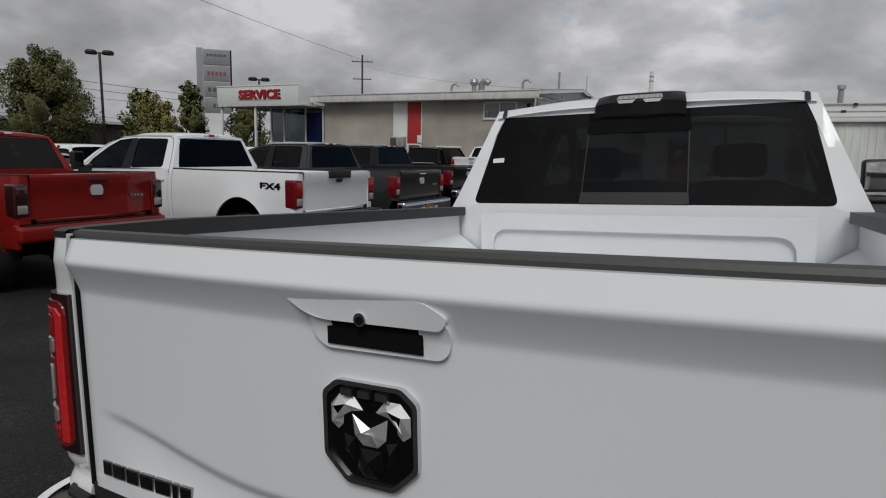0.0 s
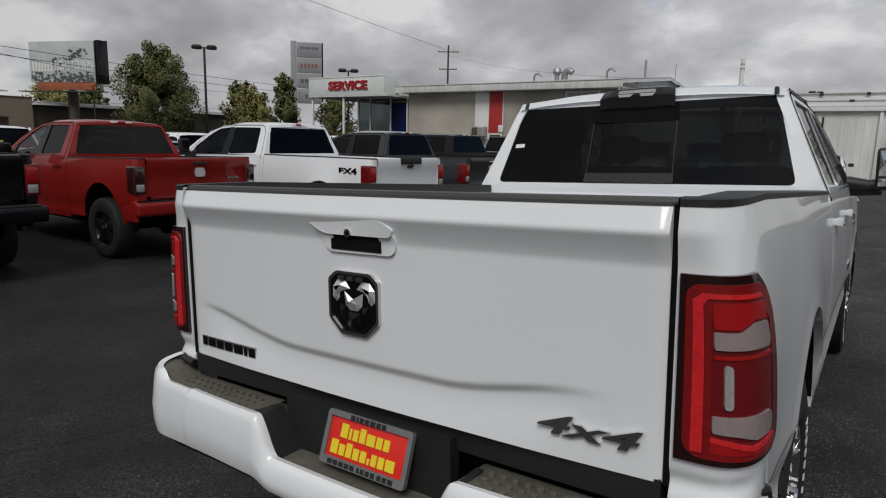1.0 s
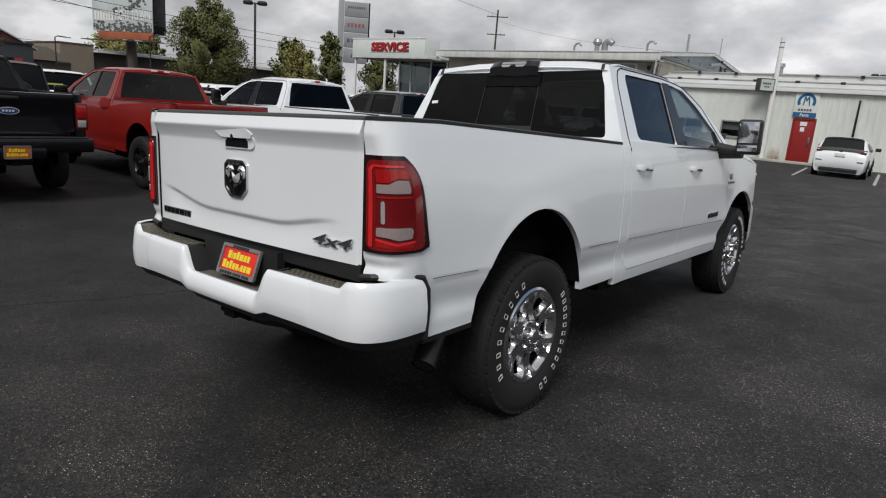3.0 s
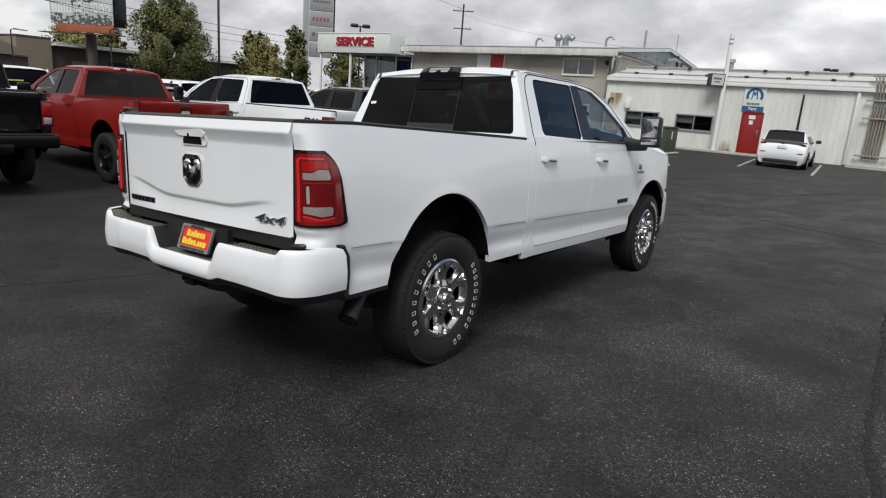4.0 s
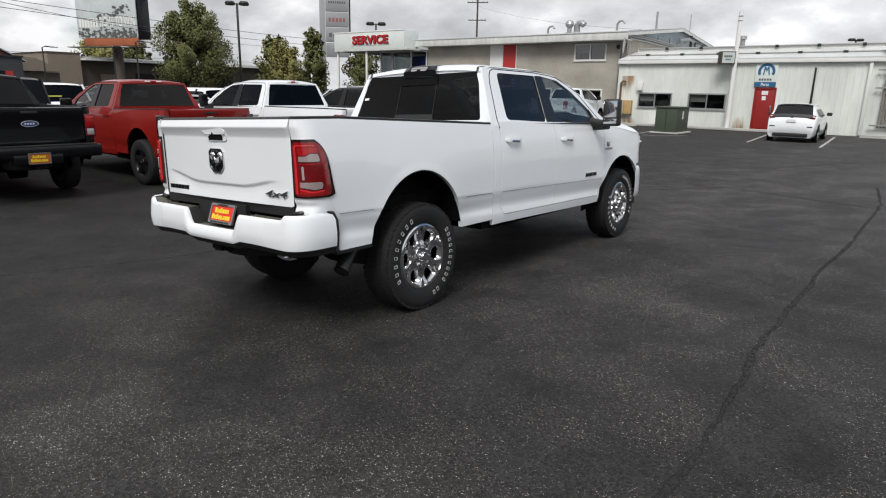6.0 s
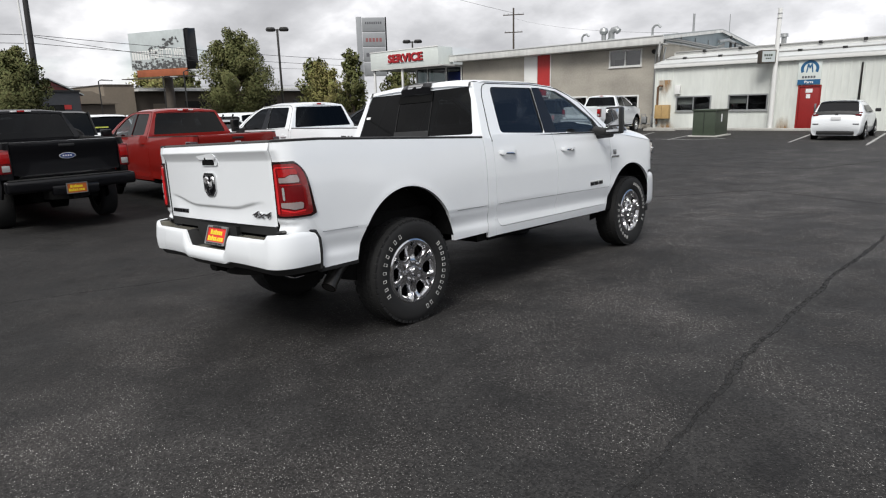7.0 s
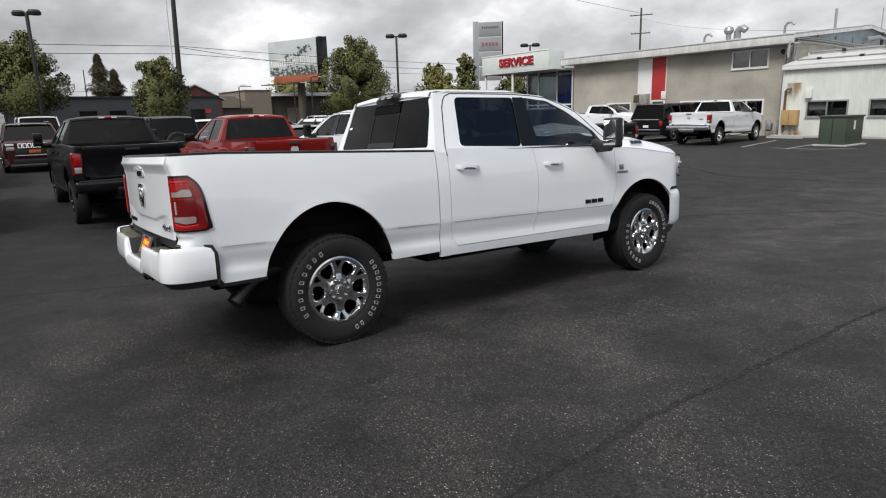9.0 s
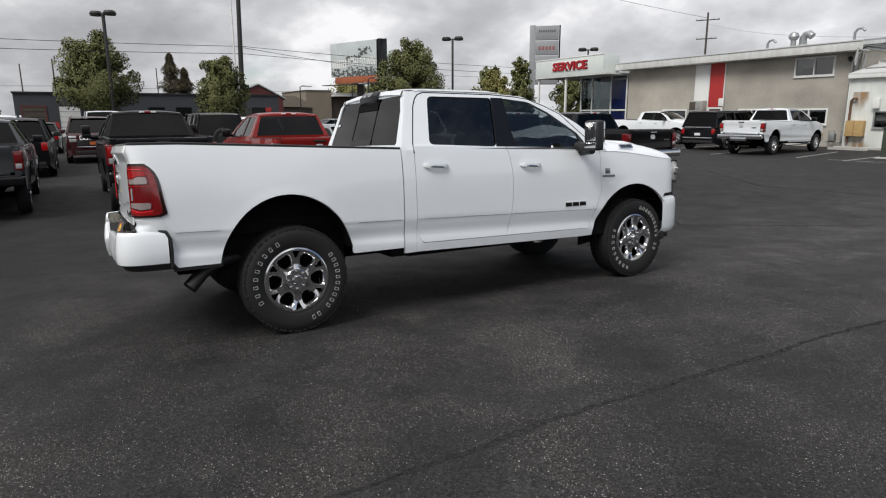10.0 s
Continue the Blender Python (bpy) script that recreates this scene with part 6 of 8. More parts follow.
part("lamp_head", lathe([(0.0, -0.16), (0.11, -0.14), (0.12, 0.0), (0.06, 0.08)], 14, "z"), TRIM, cam1)
cam1.matrix_basis = pose(-12.55, GY - 0.16, 4.45, 60, 0, 0)

# ---- white metal building ----
WY = 34.0
wwin = [rect(-10.68, -8.77, 1.02, 1.82), rect(-7.85, -5.92, 1.02, 1.83)]
wdoor = rect(-4.50, -3.60, 0.0, 2.13)
wall("wall_white_front", rect(-12.0, 34.0, 0, 3.5), [*wwin, wdoor], lambda u, v: (u, WY, v), 0.2, (0, 1, 0), SIDING, "white ribbed metal siding of the parts building")
wall("wall_white_back", rect(-11.78, 34.0, 0, 4.4), (), lambda u, v: (u, 50, v), 0.2, (0, 1, 0), SIDING, "white metal back wall")
wall("wall_white_east", rect(WY + 0.2, 50, 0, 4.3), (), lambda u, v: (34.0, u, v), 0.2, (-1, 0, 0), SIDING, "white metal end wall")
ribs = bmesh.new()
x = -11.9
while x < 34:
    if not any(r[0][0] - 0.05 < x < r[1][0] + 0.05 for r in (*wwin, wdoor)) and not -4.8 < x < -3.5:
        box(x, x + 0.05, WY - 0.022, WY + 0.01, 0.05, 3.46, 0, ribs)
    x += 0.305
rb = link_mesh("trim_siding_ribs", ribs, SIDING, 0)
tagged(rb, "raised ribs of the white siding", "siding rib", kind="stuff")
window("window_5", -10.68, -8.77, WY, 1.02, 1.82, 2, "dark double window in the white siding", GALV, 0.05)
window("window_6", -7.85, -5.92, WY, 1.02, 1.83, 2, "dark double window in the white siding", GALV, 0.05)
rf = empty("roof_white")
tagged(rf, "white metal lean-to roof with a thick eave", "roof", kind="structure")
part("eave_gutter", box(-12.0, 34.2, 33.80, 33.985, 3.40, 3.58, 0.02), FRAMEWHITE, rf)
part("roof_deck", thicken(grid(lambda x, k: (x, (33.8, 36.2, 50.2)[k], (3.58, 4.12, 4.55)[k]), (-12.0, 34.2), range(3)), 0.06, (0, 0, 1)), ROOFMETAL, rf)
part("roof_curb", box(-11.9, 34.2, 36.3, 36.5, 4.1, 4.34), FRAMEWHITE, rf)
for z0, yy, r in ((3.92, 34.9, 0.035), (4.36, 36.25, 0.045)):
    part("conduit", tube([(-11.8, yy, z0), (0.8, yy, z0 + 0.02), (34.0, yy, z0)], r, 8), PIPEGREY, rf)
for i in range(11):
    xx = -10.7 + 1.95 * i
    part("conduit_clip", box(xx - 0.1, xx + 0.1, 34.82, 34.98, 3.84, 3.99, 0.01), TRIM, rf)
    part("conduit_clip", box(xx + 0.5, xx + 0.66, 36.15, 36.32, 4.28, 4.42, 0.01), TRIM, rf)
d2 = empty("door_2")
tagged(d2, "closed red steel door with notices in the white siding", "door", kind="structure")
part("door_leaf", box(-4.48, -3.62, WY + 0.01, WY + 0.05, 0.02, 2.11, 0.004), DOORRED, d2)
part("door_frame", sheet(rect(-4.56, -3.54, 0.0, 2.19), [rect(-4.485, -3.615, 0.0, 2.115)], lambda u, v: (u, WY - 0.03, v), 0.10, (0, 1, 0)), DOORRED, d2)
part("notice", box(-4.22, -3.92, WY - 0.005, WY + 0.009, 1.83, 2.02), STICKER, d2)
part("notice", box(-4.18, -4.0, WY - 0.005, WY + 0.009, 1.56, 1.76), STICKER, d2)
part("door_handle", box(-3.76, -3.68, WY - 0.05, WY + 0.009, 0.9, 1.3, 0.01), SATIN, d2)
ps = empty("parts_sign")
tagged(ps, "white board with a blue ring emblem and a blue Parts band", "sign")
brd = part("board", box(-4.62, -3.60, WY - 0.075, WY - 0.03, 2.22, 3.42, 0.006), SIGNWHITE, ps)
part("band", box(-4.61, -3.61, WY - 0.082, WY - 0.0755, 2.23, 2.46), SIGNBLUE, ps)
wd = words("Parts", 0.19, 0.006, bold=0.004)
wd.transform(pose(-4.11, WY - 0.087, 2.335))
part("lettering", wd, STICKER, ps)
ringb = bmesh.new()
ringb = sheet([(-4.11 + 0.40 * math.cos(a), 2.97 + 0.40 * math.sin(a)) for a in span(-0.5, math.pi + 0.5, 30)] + [(-4.11 + 0.27 * math.cos(a), 2.97 + 0.27 * math.sin(a)) for a in span(math.pi + 0.5, -0.5, 30)], (), lambda u, v: (u, WY - 0.082, v), 0.006, (0, 1, 0))
part("ring_emblem", ringb, SIGNBLUE, ps)
part("emblem_stroke", sheet([(-4.27, 2.79), (-4.22, 2.79), (-4.17, 3.08), (-4.11, 2.95), (-4.05, 3.08), (-4.0, 2.79), (-3.95, 2.79), (-4.0, 3.2), (-4.05, 3.22), (-4.11, 3.1), (-4.17, 3.22), (-4.22, 3.2)], (), lambda u, v: (u, WY - 0.082, v), 0.006, (0, 1, 0)), SIGNBLUE, ps)
part("name_bars", bars_row(-4.42, 2.53, WY - 0.083, 0.62, 0.10, 5), PYLONDARK, ps)
wp = empty("white_pole")
tagged(wp, "tall white pole before the parts building", "pole")
part("shaft", tube([(-5.58, 33.55, 0.0), (-5.58, 33.55, 5.9)], [0.12, 0.10], 14), FRAMEWHITE, wp)
for z in (5.4, 5.62):
    part("pole_band", cyl((-5.58, 33.55, z), (-5.58, 33.55, z + 0.05), 0.112, seg=14), GALV, wp)
sb = empty("box_sign")
tagged(sb, "small brown box sign bracketed to the white pole", "sign")
part("case", box(-0.36, 0.36, -0.20, 0.24, -0.31, 0.31, 0.02), BROWNWALL, sb)
part("sign_face", box(-0.31, 0.31, -0.212, -0.201, -0.26, 0.26), BILLPALE, sb)
part("print_bars", bars_row(-0.22, 0.02, -0.222, 0.42, 0.09, 4), GREENBOX, sb)
part("print_bars", bars_row(-0.14, -0.12, -0.222, 0.28, 0.06, 3), GREENBOX, sb)
part("bracket", tube([(0.25, 0.1, -0.2), (0.45, 0.18, -0.2)], 0.03, 8), GALV, sb)
place(sb, pose(-5.93, 33.28, 3.63, 0, 0, 38))
cd = link_mesh("conduit_pipe", tube([(-1.95, 33.96, 1.3), (-1.95, 33.96, 3.15)], [0.055, 0.04], 8), DULLSTEEL)
tagged(cd, "short vertical conduit on the white siding", "conduit")
pc = empty("pipe_bank")
tagged(pc, "bank of leaning grey conduits held by brackets on the siding", "conduits")
for i in range(6):
    part("conduit", tube([(0.95 + 0.12 * i, 33.85, 0.42), (0.98 + 0.12 * i, 33.84, 3.2), (0.92 + 0.13 * i, 33.75, 3.75), (0.75 + 0.13 * i, 34.2, 4.15), (0.6 + 0.13 * i, 35.0, 4.2)], 0.042, 8), PIPEBROWN, pc)
for z in (0.5, 2.2, 3.0):
    part("bracket", box(0.6, 2.0, 33.74, 33.80, z, z + 0.07, 0.006), GALV, pc)
tagged(link_mesh("wall_post", box(0.22, 0.36, 33.86, 33.97, 0.05, 3.4, 0.01), SIDING), "white corner post on the siding", "post")
cv = empty("roof_vent")
tagged(cv, "grey capped vent pipe on the white roof", "roof vent")
part("pipe", cyl((2.9, 36.6, 4.1), (2.9, 36.6, 5.15), 0.13, seg=14), GALV, cv)
part("cap", cyl((2.9, 36.6, 5.12), (2.9, 36.6, 5.3), 0.2, 0.18, 14), GALV, cv)
cv2 = copy_thing(cv, pose(-9.0, 0, -0.35) @ Matrix.Diagonal((1, 1, 1, 1)))
# rust stains that have run down the siding
def stain_mat(name, color):
    m = mat(name, color, 0.85, grain=0.25, scale=14)
    nt = m.node_tree
    co = nt.nodes.new("ShaderNodeTexCoord")
    mp = nt.nodes.new("ShaderNodeMapping")
    mp.inputs["Scale"].default_value = (1, 1, 0.22)
    ns = nt.nodes.new("ShaderNodeTexNoise")
    ns.inputs["Scale"].default_value, ns.inputs["Detail"].default_value = 6, 4
    at = nt.nodes.new("ShaderNodeAttribute")
    at.attribute_name = "cover"
    mul, mr = nt.nodes.new("ShaderNodeMath"), nt.nodes.new("ShaderNodeMapRange")
    mul.operation = "MULTIPLY"
    for i, v in enumerate((0.12, 0.50, 0.0, 0.75)):
        mr.inputs[i + 1].default_value = v
    L = nt.links.new
    L(co.outputs["Object"], mp.inputs[0])
    L(mp.outputs[0], ns.inputs["Vector"])
    L(ns.outputs["Fac"], mul.inputs[0])
    L(at.outputs["Fac"], mul.inputs[1])
    L(mul.outputs[0], mr.inputs[0])
    L(mr.outputs[0], nt.nodes["Principled BSDF"].inputs["Alpha"])
    return m


RUSTRUN = stain_mat("rust_run", (0.34, 0.19, 0.07))


def rust_run(x0, x1, z0, z1, at_top):
    """A thin film of rust, thickest at its source and fading away from it."""
    bm = grid(lambda u, v: (x0 + (x1 - x0) * u, WY - 0.026, z0 + (z1 - z0) * v), span(0, 1, 8), span(0, 1, 8))
    lay = bm.verts.layers.float.new("cover")
    for v in bm.verts:
        u, w = (v.co.x - x0) / (x1 - x0), (v.co.z - z0) / (z1 - z0)
        v[lay] = max(0.0, 1 - (2 * u - 1) ** 2) * max(0.0, 1 - ((1 - w) if at_top else w)) * (0.0 if w in (0.0, 1.0) and (w == 1.0) != at_top else 1.0)
    tagged(link_mesh("trim_rust_stain", bm, RUSTRUN, 0), "brown rust stain on the white siding", "stain", kind="structure")


for row in ((-11.85, -10.9, 1.4, 2.75, True), (-5.55, -4.65, 0.02, 1.0, False), (-9.6, -8.2, 0.02, 0.5, False), (-11.95, -10.6, 0.02, 0.7, False), (-3.4, -1.9, 0.02, 0.35, False), (0.7, 2.1, 0.3, 2.4, True)):
    rust_run(*row)
# meter box, white boxes
mb = empty("meter_box")
tagged(mb, "tan rusted meter box on the white siding", "meter box")
part("case", box(-11.8, -10.98, 33.7, 33.97, 0.62, 1.38, 0.012), TANBOX, mb)
part("lid_seam", box(-11.4, -11.385, 33.692, 33.70, 0.64, 1.36), RUST, mb)
tagged(link_mesh("wall_box", box(-10.75, -10.45, 33.82, 33.97, 1.95, 2.45, 0.02), FRAMEWHITE), "white electrical box above the window", "utility box")
eb = empty("transformer_box")
tagged(eb, "dark green transformer cabinet on a concrete pad", "transformer")
part("cabinet", box(-7.16, -6.16, 27.4, 29.0, 0.06, 1.14, 0.02), GREENBOX, eb)
part("cabinet_lid", box(-7.20, -6.12, 27.36, 29.04, 1.14, 1.21, 0.015), GREENBOX, eb)
part("pad", box(-7.30, -6.02, 27.27, 29.15, 0.0, 0.06, 0.01), CONCRETE, eb)
part("cabinet_seam", box(-6.67, -6.65, 27.385, 27.4, 0.12, 1.1), TRIM, eb)
part("warning_label", box(-6.159, -6.152, 28.1, 28.25, 0.65, 1.0), STICKER, eb)
kerb = link_mesh("kerb", box(-12.0, -1.0, 33.2, 33.45, 0.0, 0.13, 0.03), CONCRETE)
tagged(kerb, "pale concrete kerb along the white building", "kerb", kind="structure")


def wheel_stop(x, y, yaw=0):
    t = link_mesh("wheel_stop", sheet(rounded([(-0.9, 0.0), (0.9, 0.0), (0.86, 0.12), (-0.86, 0.12)], 0.02, 2), (), lambda u, v: (u, -0.08, v), 0.16, (0, 1, 0)), CONCRETE)
    tagged(t, "worn concrete wheel stop on the asphalt", "wheel stop", "wheel stops before the white building")
    return place(t, pose(x, y, 0, 0, 0, yaw))


for x in (-11.0, 1.3, 3.9, 6.6):
    wheel_stop(x, 32.8 if x > 0 else 32.6)


def stripe(x0, y0, x1, y1, w=0.10):
    a, b = Vector((x0, y0, 0)), Vector((x1, y1, 0))
    n = max(2, int((b - a).length / 0.6))
    s = (b - a).normalized().cross(Vector((0, 0, 1))) * w / 2
    rnd = random.Random(int(x0 * 97 + y0 * 31))
    bm = bmesh.new()
    prev = None
    for i in range(n + 1):
        p = a.lerp(b, i / n)
        z = level(p.x, p.y) + 0.004
        k = rnd.uniform(0.75, 1.1)
        cur = [bm.verts.new((p.x + s.x * q * k, p.y + s.y * q * k, z)) for q in (-1, 1)]
        if prev:
            bm.faces.new((prev[0], prev[1], cur[1], cur[0]))
        prev = cur
    ob = link_mesh("parking_line", bm, STRIPE, 0)
    return tagged(ob, "worn white parking line on the asphalt", "parking line", "parking lines", kind="structure")


for ln in ((-2.5, 24.8, -3.1, 31.3), (0.05, 24.3, -0.45, 32.0), (2.5, 24.8, 2.2, 31.9), (-9.2, 25.3, -10.4, 30.6), (-8.0, 25.4, -6.3, 25.3), (-6.3, 25.3, -5.4, 26.6), (-12.6, 24.6, -13.3, 31.0), (-16.4, 25.0, -17.2, 31.5), (5.2, 24.9, 4.9, 31.9), (-7.3, 25.1, -7.7, 28.6)):
    stripe(*ln)


# plain unseen walls behind the camera's way, added to darken low reflections
for nm, args in (("wall_east", (34.0, 34.4, -60.0, 40.0, -1.0, 5.5)), ("wall_south", (-70.0, 34.0, -40.4, -40.0, -1.0, 5.0))):
    tagged(link_mesh(nm, box(*args), BROWNWALL, 0), "added unseen dark wall closing the lot, for darker low reflections", "wall", kind="structure")


def worn_edges(m):
    """Lets the asphalt show through where the sealer's edge is broken."""
    nt = m.node_tree
    at = nt.nodes.new("ShaderNodeAttribute")
    at.attribute_name = "cover"
    co = nt.nodes.new("ShaderNodeTexCoord")
    ns = nt.nodes.new("ShaderNodeTexNoise")
    ns.inputs["Scale"].default_value, ns.inputs["Detail"].default_value = 26, 4
    nt.links.new(co.outputs["Object"], ns.inputs["Vector"])
    ad = nt.nodes.new("ShaderNodeMath")
    nt.links.new(at.outputs["Fac"], ad.inputs[0])
    nt.links.new(ns.outputs["Fac"], ad.inputs[1])
    mr = nt.nodes.new("ShaderNodeMapRange")
    mr.inputs[1].default_value, mr.inputs[2].default_value = 0.72, 1.15
    nt.links.new(ad.outputs[0], mr.inputs[0])
    nt.links.new(mr.outputs[0], nt.nodes["Principled BSDF"].inputs["Alpha"])
    return m


TAR = worn_edges(TAR_BASE)
GASH = mat("open_crack", (0.011, 0.011, 0.011), 0.9, grain=0.3, scale=50)


def crack(points, w, gashes=0, cover=1.0):
    """An uneven, worn line of sealer laid on the asphalt, with short open gashes along it."""
    rnd = random.Random(len(points) * 13 + int(points[0][0] * 10))
    pts = []
    for (x0, y0), (x1, y1) in zip(points, points[1:]):
        n = max(2, int(math.hypot(x1 - x0, y1 - y0) / 0.05))
        pts += [(x0 + (x1 - x0) * i / n, y0 + (y1 - y0) * i / n) for i in range(n)]
    bm = bmesh.new()
    lay = bm.verts.layers.float.new("cover")
    holes = bmesh.new()
    prev = None
    drift, wide = 0.0, 1.0
    for i, (x, y) in enumerate(pts):
        drift = drift * 0.88 + rnd.uniform(-0.011, 0.011)
        wide = 0.85 * wide + 0.15 * rnd.uniform(0.0, 2.0)
        ww = w * wide * 1.7
        a = pts[max(0, i - 1)]
        b = pts[min(len(pts) - 1, i + 1)]
        d = Vector((b[0] - a[0], b[1] - a[1], 0)).normalized().cross(Vector((0, 0, 1)))
        cur = []
        for q, c in ((-1, -0.15), (-0.4, 0.60), (0.4, 0.60), (1, -0.15)):
            v = bm.verts.new((x + d.x * (drift + q * ww), y + d.y * (drift + q * ww), level(x, y) + 0.0015))
            v[lay] = c * cover
            cur.append(v)
        if prev:
            for k in range(3):
                bm.faces.new((prev[k], prev[k + 1], cur[k + 1], cur[k]))
        prev = cur
        if gashes and rnd.random() < gashes and i < len(pts) - 3:
            e = Vector((-d.y, d.x, 0)) * rnd.uniform(0.015, 0.05)
            c = Vector((x + d.x * (drift + 0.2 * ww), y + d.y * (drift + 0.2 * ww), level(x, y) + 0.0075))
            t = d * rnd.uniform(0.003, 0.007)
            holes.faces.new([holes.verts.new(p) for p in (c - e, c + t, c + e, c - t * 0.6)])
    ob = link_mesh("crack_seal", bm, TAR, 0)
    tagged(ob, "dark sealed crack running across the asphalt", "asphalt crack", "cracks in the asphalt", kind="structure")
    if gashes:
        part("open_gash", holes, GASH, ob, smooth=0)
    else:
        holes.free()


crack([(2.92, -3.0), (2.88, 0.2), (2.84, 1.4), (2.79, 2.5), (2.78, 4.4), (2.79, 5.8), (2.85, 7.4), (2.86, 11.0), (2.6, 13.5)], 0.020, 0.05)
crack([(-4.5, 11.6), (-1.8, 9.3), (0.3, 11.5), (3.4, 10.2), (7.5, 10.9)], 0.020, cover=0.9)
crack([(-7.5, 17.5), (-3.9, 14.8), (0.3, 15.5), (1.3, 18.1), (2.9, 20.8)], 0.025, cover=0.9)
crack([(-3.9, -5.0), (-3.6, -1.2), (-3.42, 0.0), (-3.2, 0.68), (-2.95, 1.3), (-2.82, 1.9), (-2.6, 3.2), (-2.45, 6.0)], 0.013)

# ---- showroom and its sign ----
sv = empty("service_sign")
tagged(sv, "white box sign with red SERVICE letters above the showroom", "sign")
part("sign_box", box(-35.4, -28.0, 33.0, 34.6, 4.60, 5.88, 0.02), SIGNWHITE, sv)
part("sign_trim", box(-35.44, -27.98, 32.97, 33.0, 5.84, 5.92, 0.01), FRAMEWHITE, sv)
part("letter_panel", box(-33.45, -29.4, 32.975, 32.998, 4.90, 5.62, 0.004), FRAMEWHITE, sv)
sw = words("SERVICE", 0.80, 0.05, bold=0.034)
bb = [v.co.x for v in sw.verts]
k = 3.75 / (max(bb) - min(bb))
sw.transform(Matrix.Translation((-31.42, 32.95, 5.26)) @ Matrix.Diagonal((k, 1, 1, 1)))
sh = words("SERVICE", 0.80, 0.02, bold=0.040)
sh.transform(Matrix.Translation((-31.36, 32.968, 5.225)) @ Matrix.Diagonal((k, 1, 1, 1)))
part("letter_shadow_edge", sh, TRIM, sv, "black edge of the letters")
part("lettering", sw, SIGNRED, sv, "red block letters")
part("canopy_soffit", box(-35.4, -27.62, 33.0, 36.0, 4.50, 4.60), FASCIA, sv)
sg = empty("window_7")
tagged(sg, "tall showroom glazing with white frames", "window", kind="structure")
cols = (-32.1, -30.9, -28.95, -27.42)
holes = []
for a, b in zip(cols, cols[1:]):
    holes += [rect(a + 0.05, b - 0.05, 2.1, 4.45), rect(a + 0.05, b - 0.05, 0.3, 2.0)]
part("window_frame", sheet(rect(-32.16, -27.41, 0.2, 4.5), holes, lambda u, v: (u, 34.85, v), 0.1, (0, 1, 0)), FRAMEWHITE, sg)
for i, h in enumerate(holes):
    part("pane", sheet(h, (), lambda u, v: (u, 34.9, v)), GLASS_WINDOW, sg)
part("poster", box(-28.9, -27.5, 34.93, 34.94, 2.15, 4.1), POSTERBLUE, sg, "blue poster behind the glass")
part("poster", box(-28.9, -27.5, 34.93, 34.94, 0.35, 1.95), POSTERBLUE, sg, "blue poster behind the glass")
part("poster_bars", bars_row(-28.8, 4.15, 34.92, 1.2, 0.16, 8), STICKER, sg)
part("side_glazing", box(-32.2, -32.16, 34.95, 44.0, 0.3, 4.45), GLASS_WINDOW, sg)
part("room_behind", box(-32.0, -27.6, 38.5, 38.6, 0.0, 4.5), ROOMSHADE, sg)
tagged(link_mesh("wall_showroom_west", box(-36.0, -32.3, 44.0, 44.2, 0.0, 4.5), STUCCO), "grey showroom wall", "wall", kind="structure")
tagged(link_mesh("roof_showroom", box(-35.4, -27.62, 36.0, 44.5, 4.5, 4.85), ROOFGREY), "flat showroom roof", "roof", kind="structure")
for xx in (-32.0, -35.2):
    tagged(link_mesh("canopy_post", box(xx - 0.07, xx + 0.07, 33.15, 33.29, 0.0, 4.5, 0.01), FRAMEWHITE), "white steel canopy post", "post", "posts of the canopy")
tagged(link_mesh("trim_showroom_base", box(-32.16, -27.41, 34.86, 34.98, 0.0, 0.2), STUCCO), "low stucco base under the showroom glass", "trim", kind="structure")

# brand pylon
py = empty("pylon_sign")
tagged(py, "tall silver pylon sign with four blank brand panels", "sign")
part("column", box(-1.5, -0.95, -0.25, 0.25, 0.0, 10.4, 0.02), PYLON, py)
part("back_edge", box(1.36, 1.5, -0.16, 0.2, 4.9, 10.35, 0.01), BLACK, py)
for i, (n, m) in enumerate(((8, PYLONDARK), (5, PYLONRED), (4, PYLONDARK), (3, PYLONDARK))):
    z1 = 10.32 - 1.42 * i
    pan = part("brand_panel", box(-0.92, 1.33, -0.24, 0.2, z1 - 1.34, z1, 0.02), PYLON, py)
    part("name_bars", bars_row(-0.62 if n != 3 else -0.2, z1 - (0.62 if n == 8 else 0.88), -0.243, 1.7 if n != 3 else 0.9, 0.22 if n == 8 else 0.36, n), m, pan)
place(py, pose(-45.3, 42.0, 0, 0, 0, 49))

# ---- across the street ----
def block(name, x0, x1, y0, y1, h, m, label, cap=None):
    """A plain low building with a parapet cap."""
    t = empty(name)
    tagged(t, label, "building")
    part("shell", box(x0, x1, y0, y1, 0, h), m, t)
    part("parapet_cap", box(x0 - 0.1, x1 + 0.1, y0 - 0.1, y1 + 0.1, h, h + 0.14), cap or TRIM, t)
    return t


db = block("workshop_building", -74, -60, -3.5, 19.2, 3.75, DARKWALL, "long dark grey workshop building across the street")
for a, b, z, m in ((-2.95, -1.3, 2.6, BROWNWALL), (-0.25, 1.35, 2.65, FRAMEWHITE)):
    door = part("rollup_door", box(-60.02, -59.97, a, b, 0.0, z), m, db)
    part("door_frame", sheet(rect(a - 0.12, b + 0.12, 0.0, z + 0.12), [rect(a, b, 0.0, z)], lambda u, v: (-59.95, u, v), 0.06, (-1, 0, 0)), GABLERED if m is BROWNWALL else DARKWALL, door)
    for i in range(5):
        part("door_rib", box(-59.97, -59.955, a, b, 0.4 + 0.45 * i, 0.43 + 0.45 * i), GALV if m is FRAMEWHITE else TRIM, door)
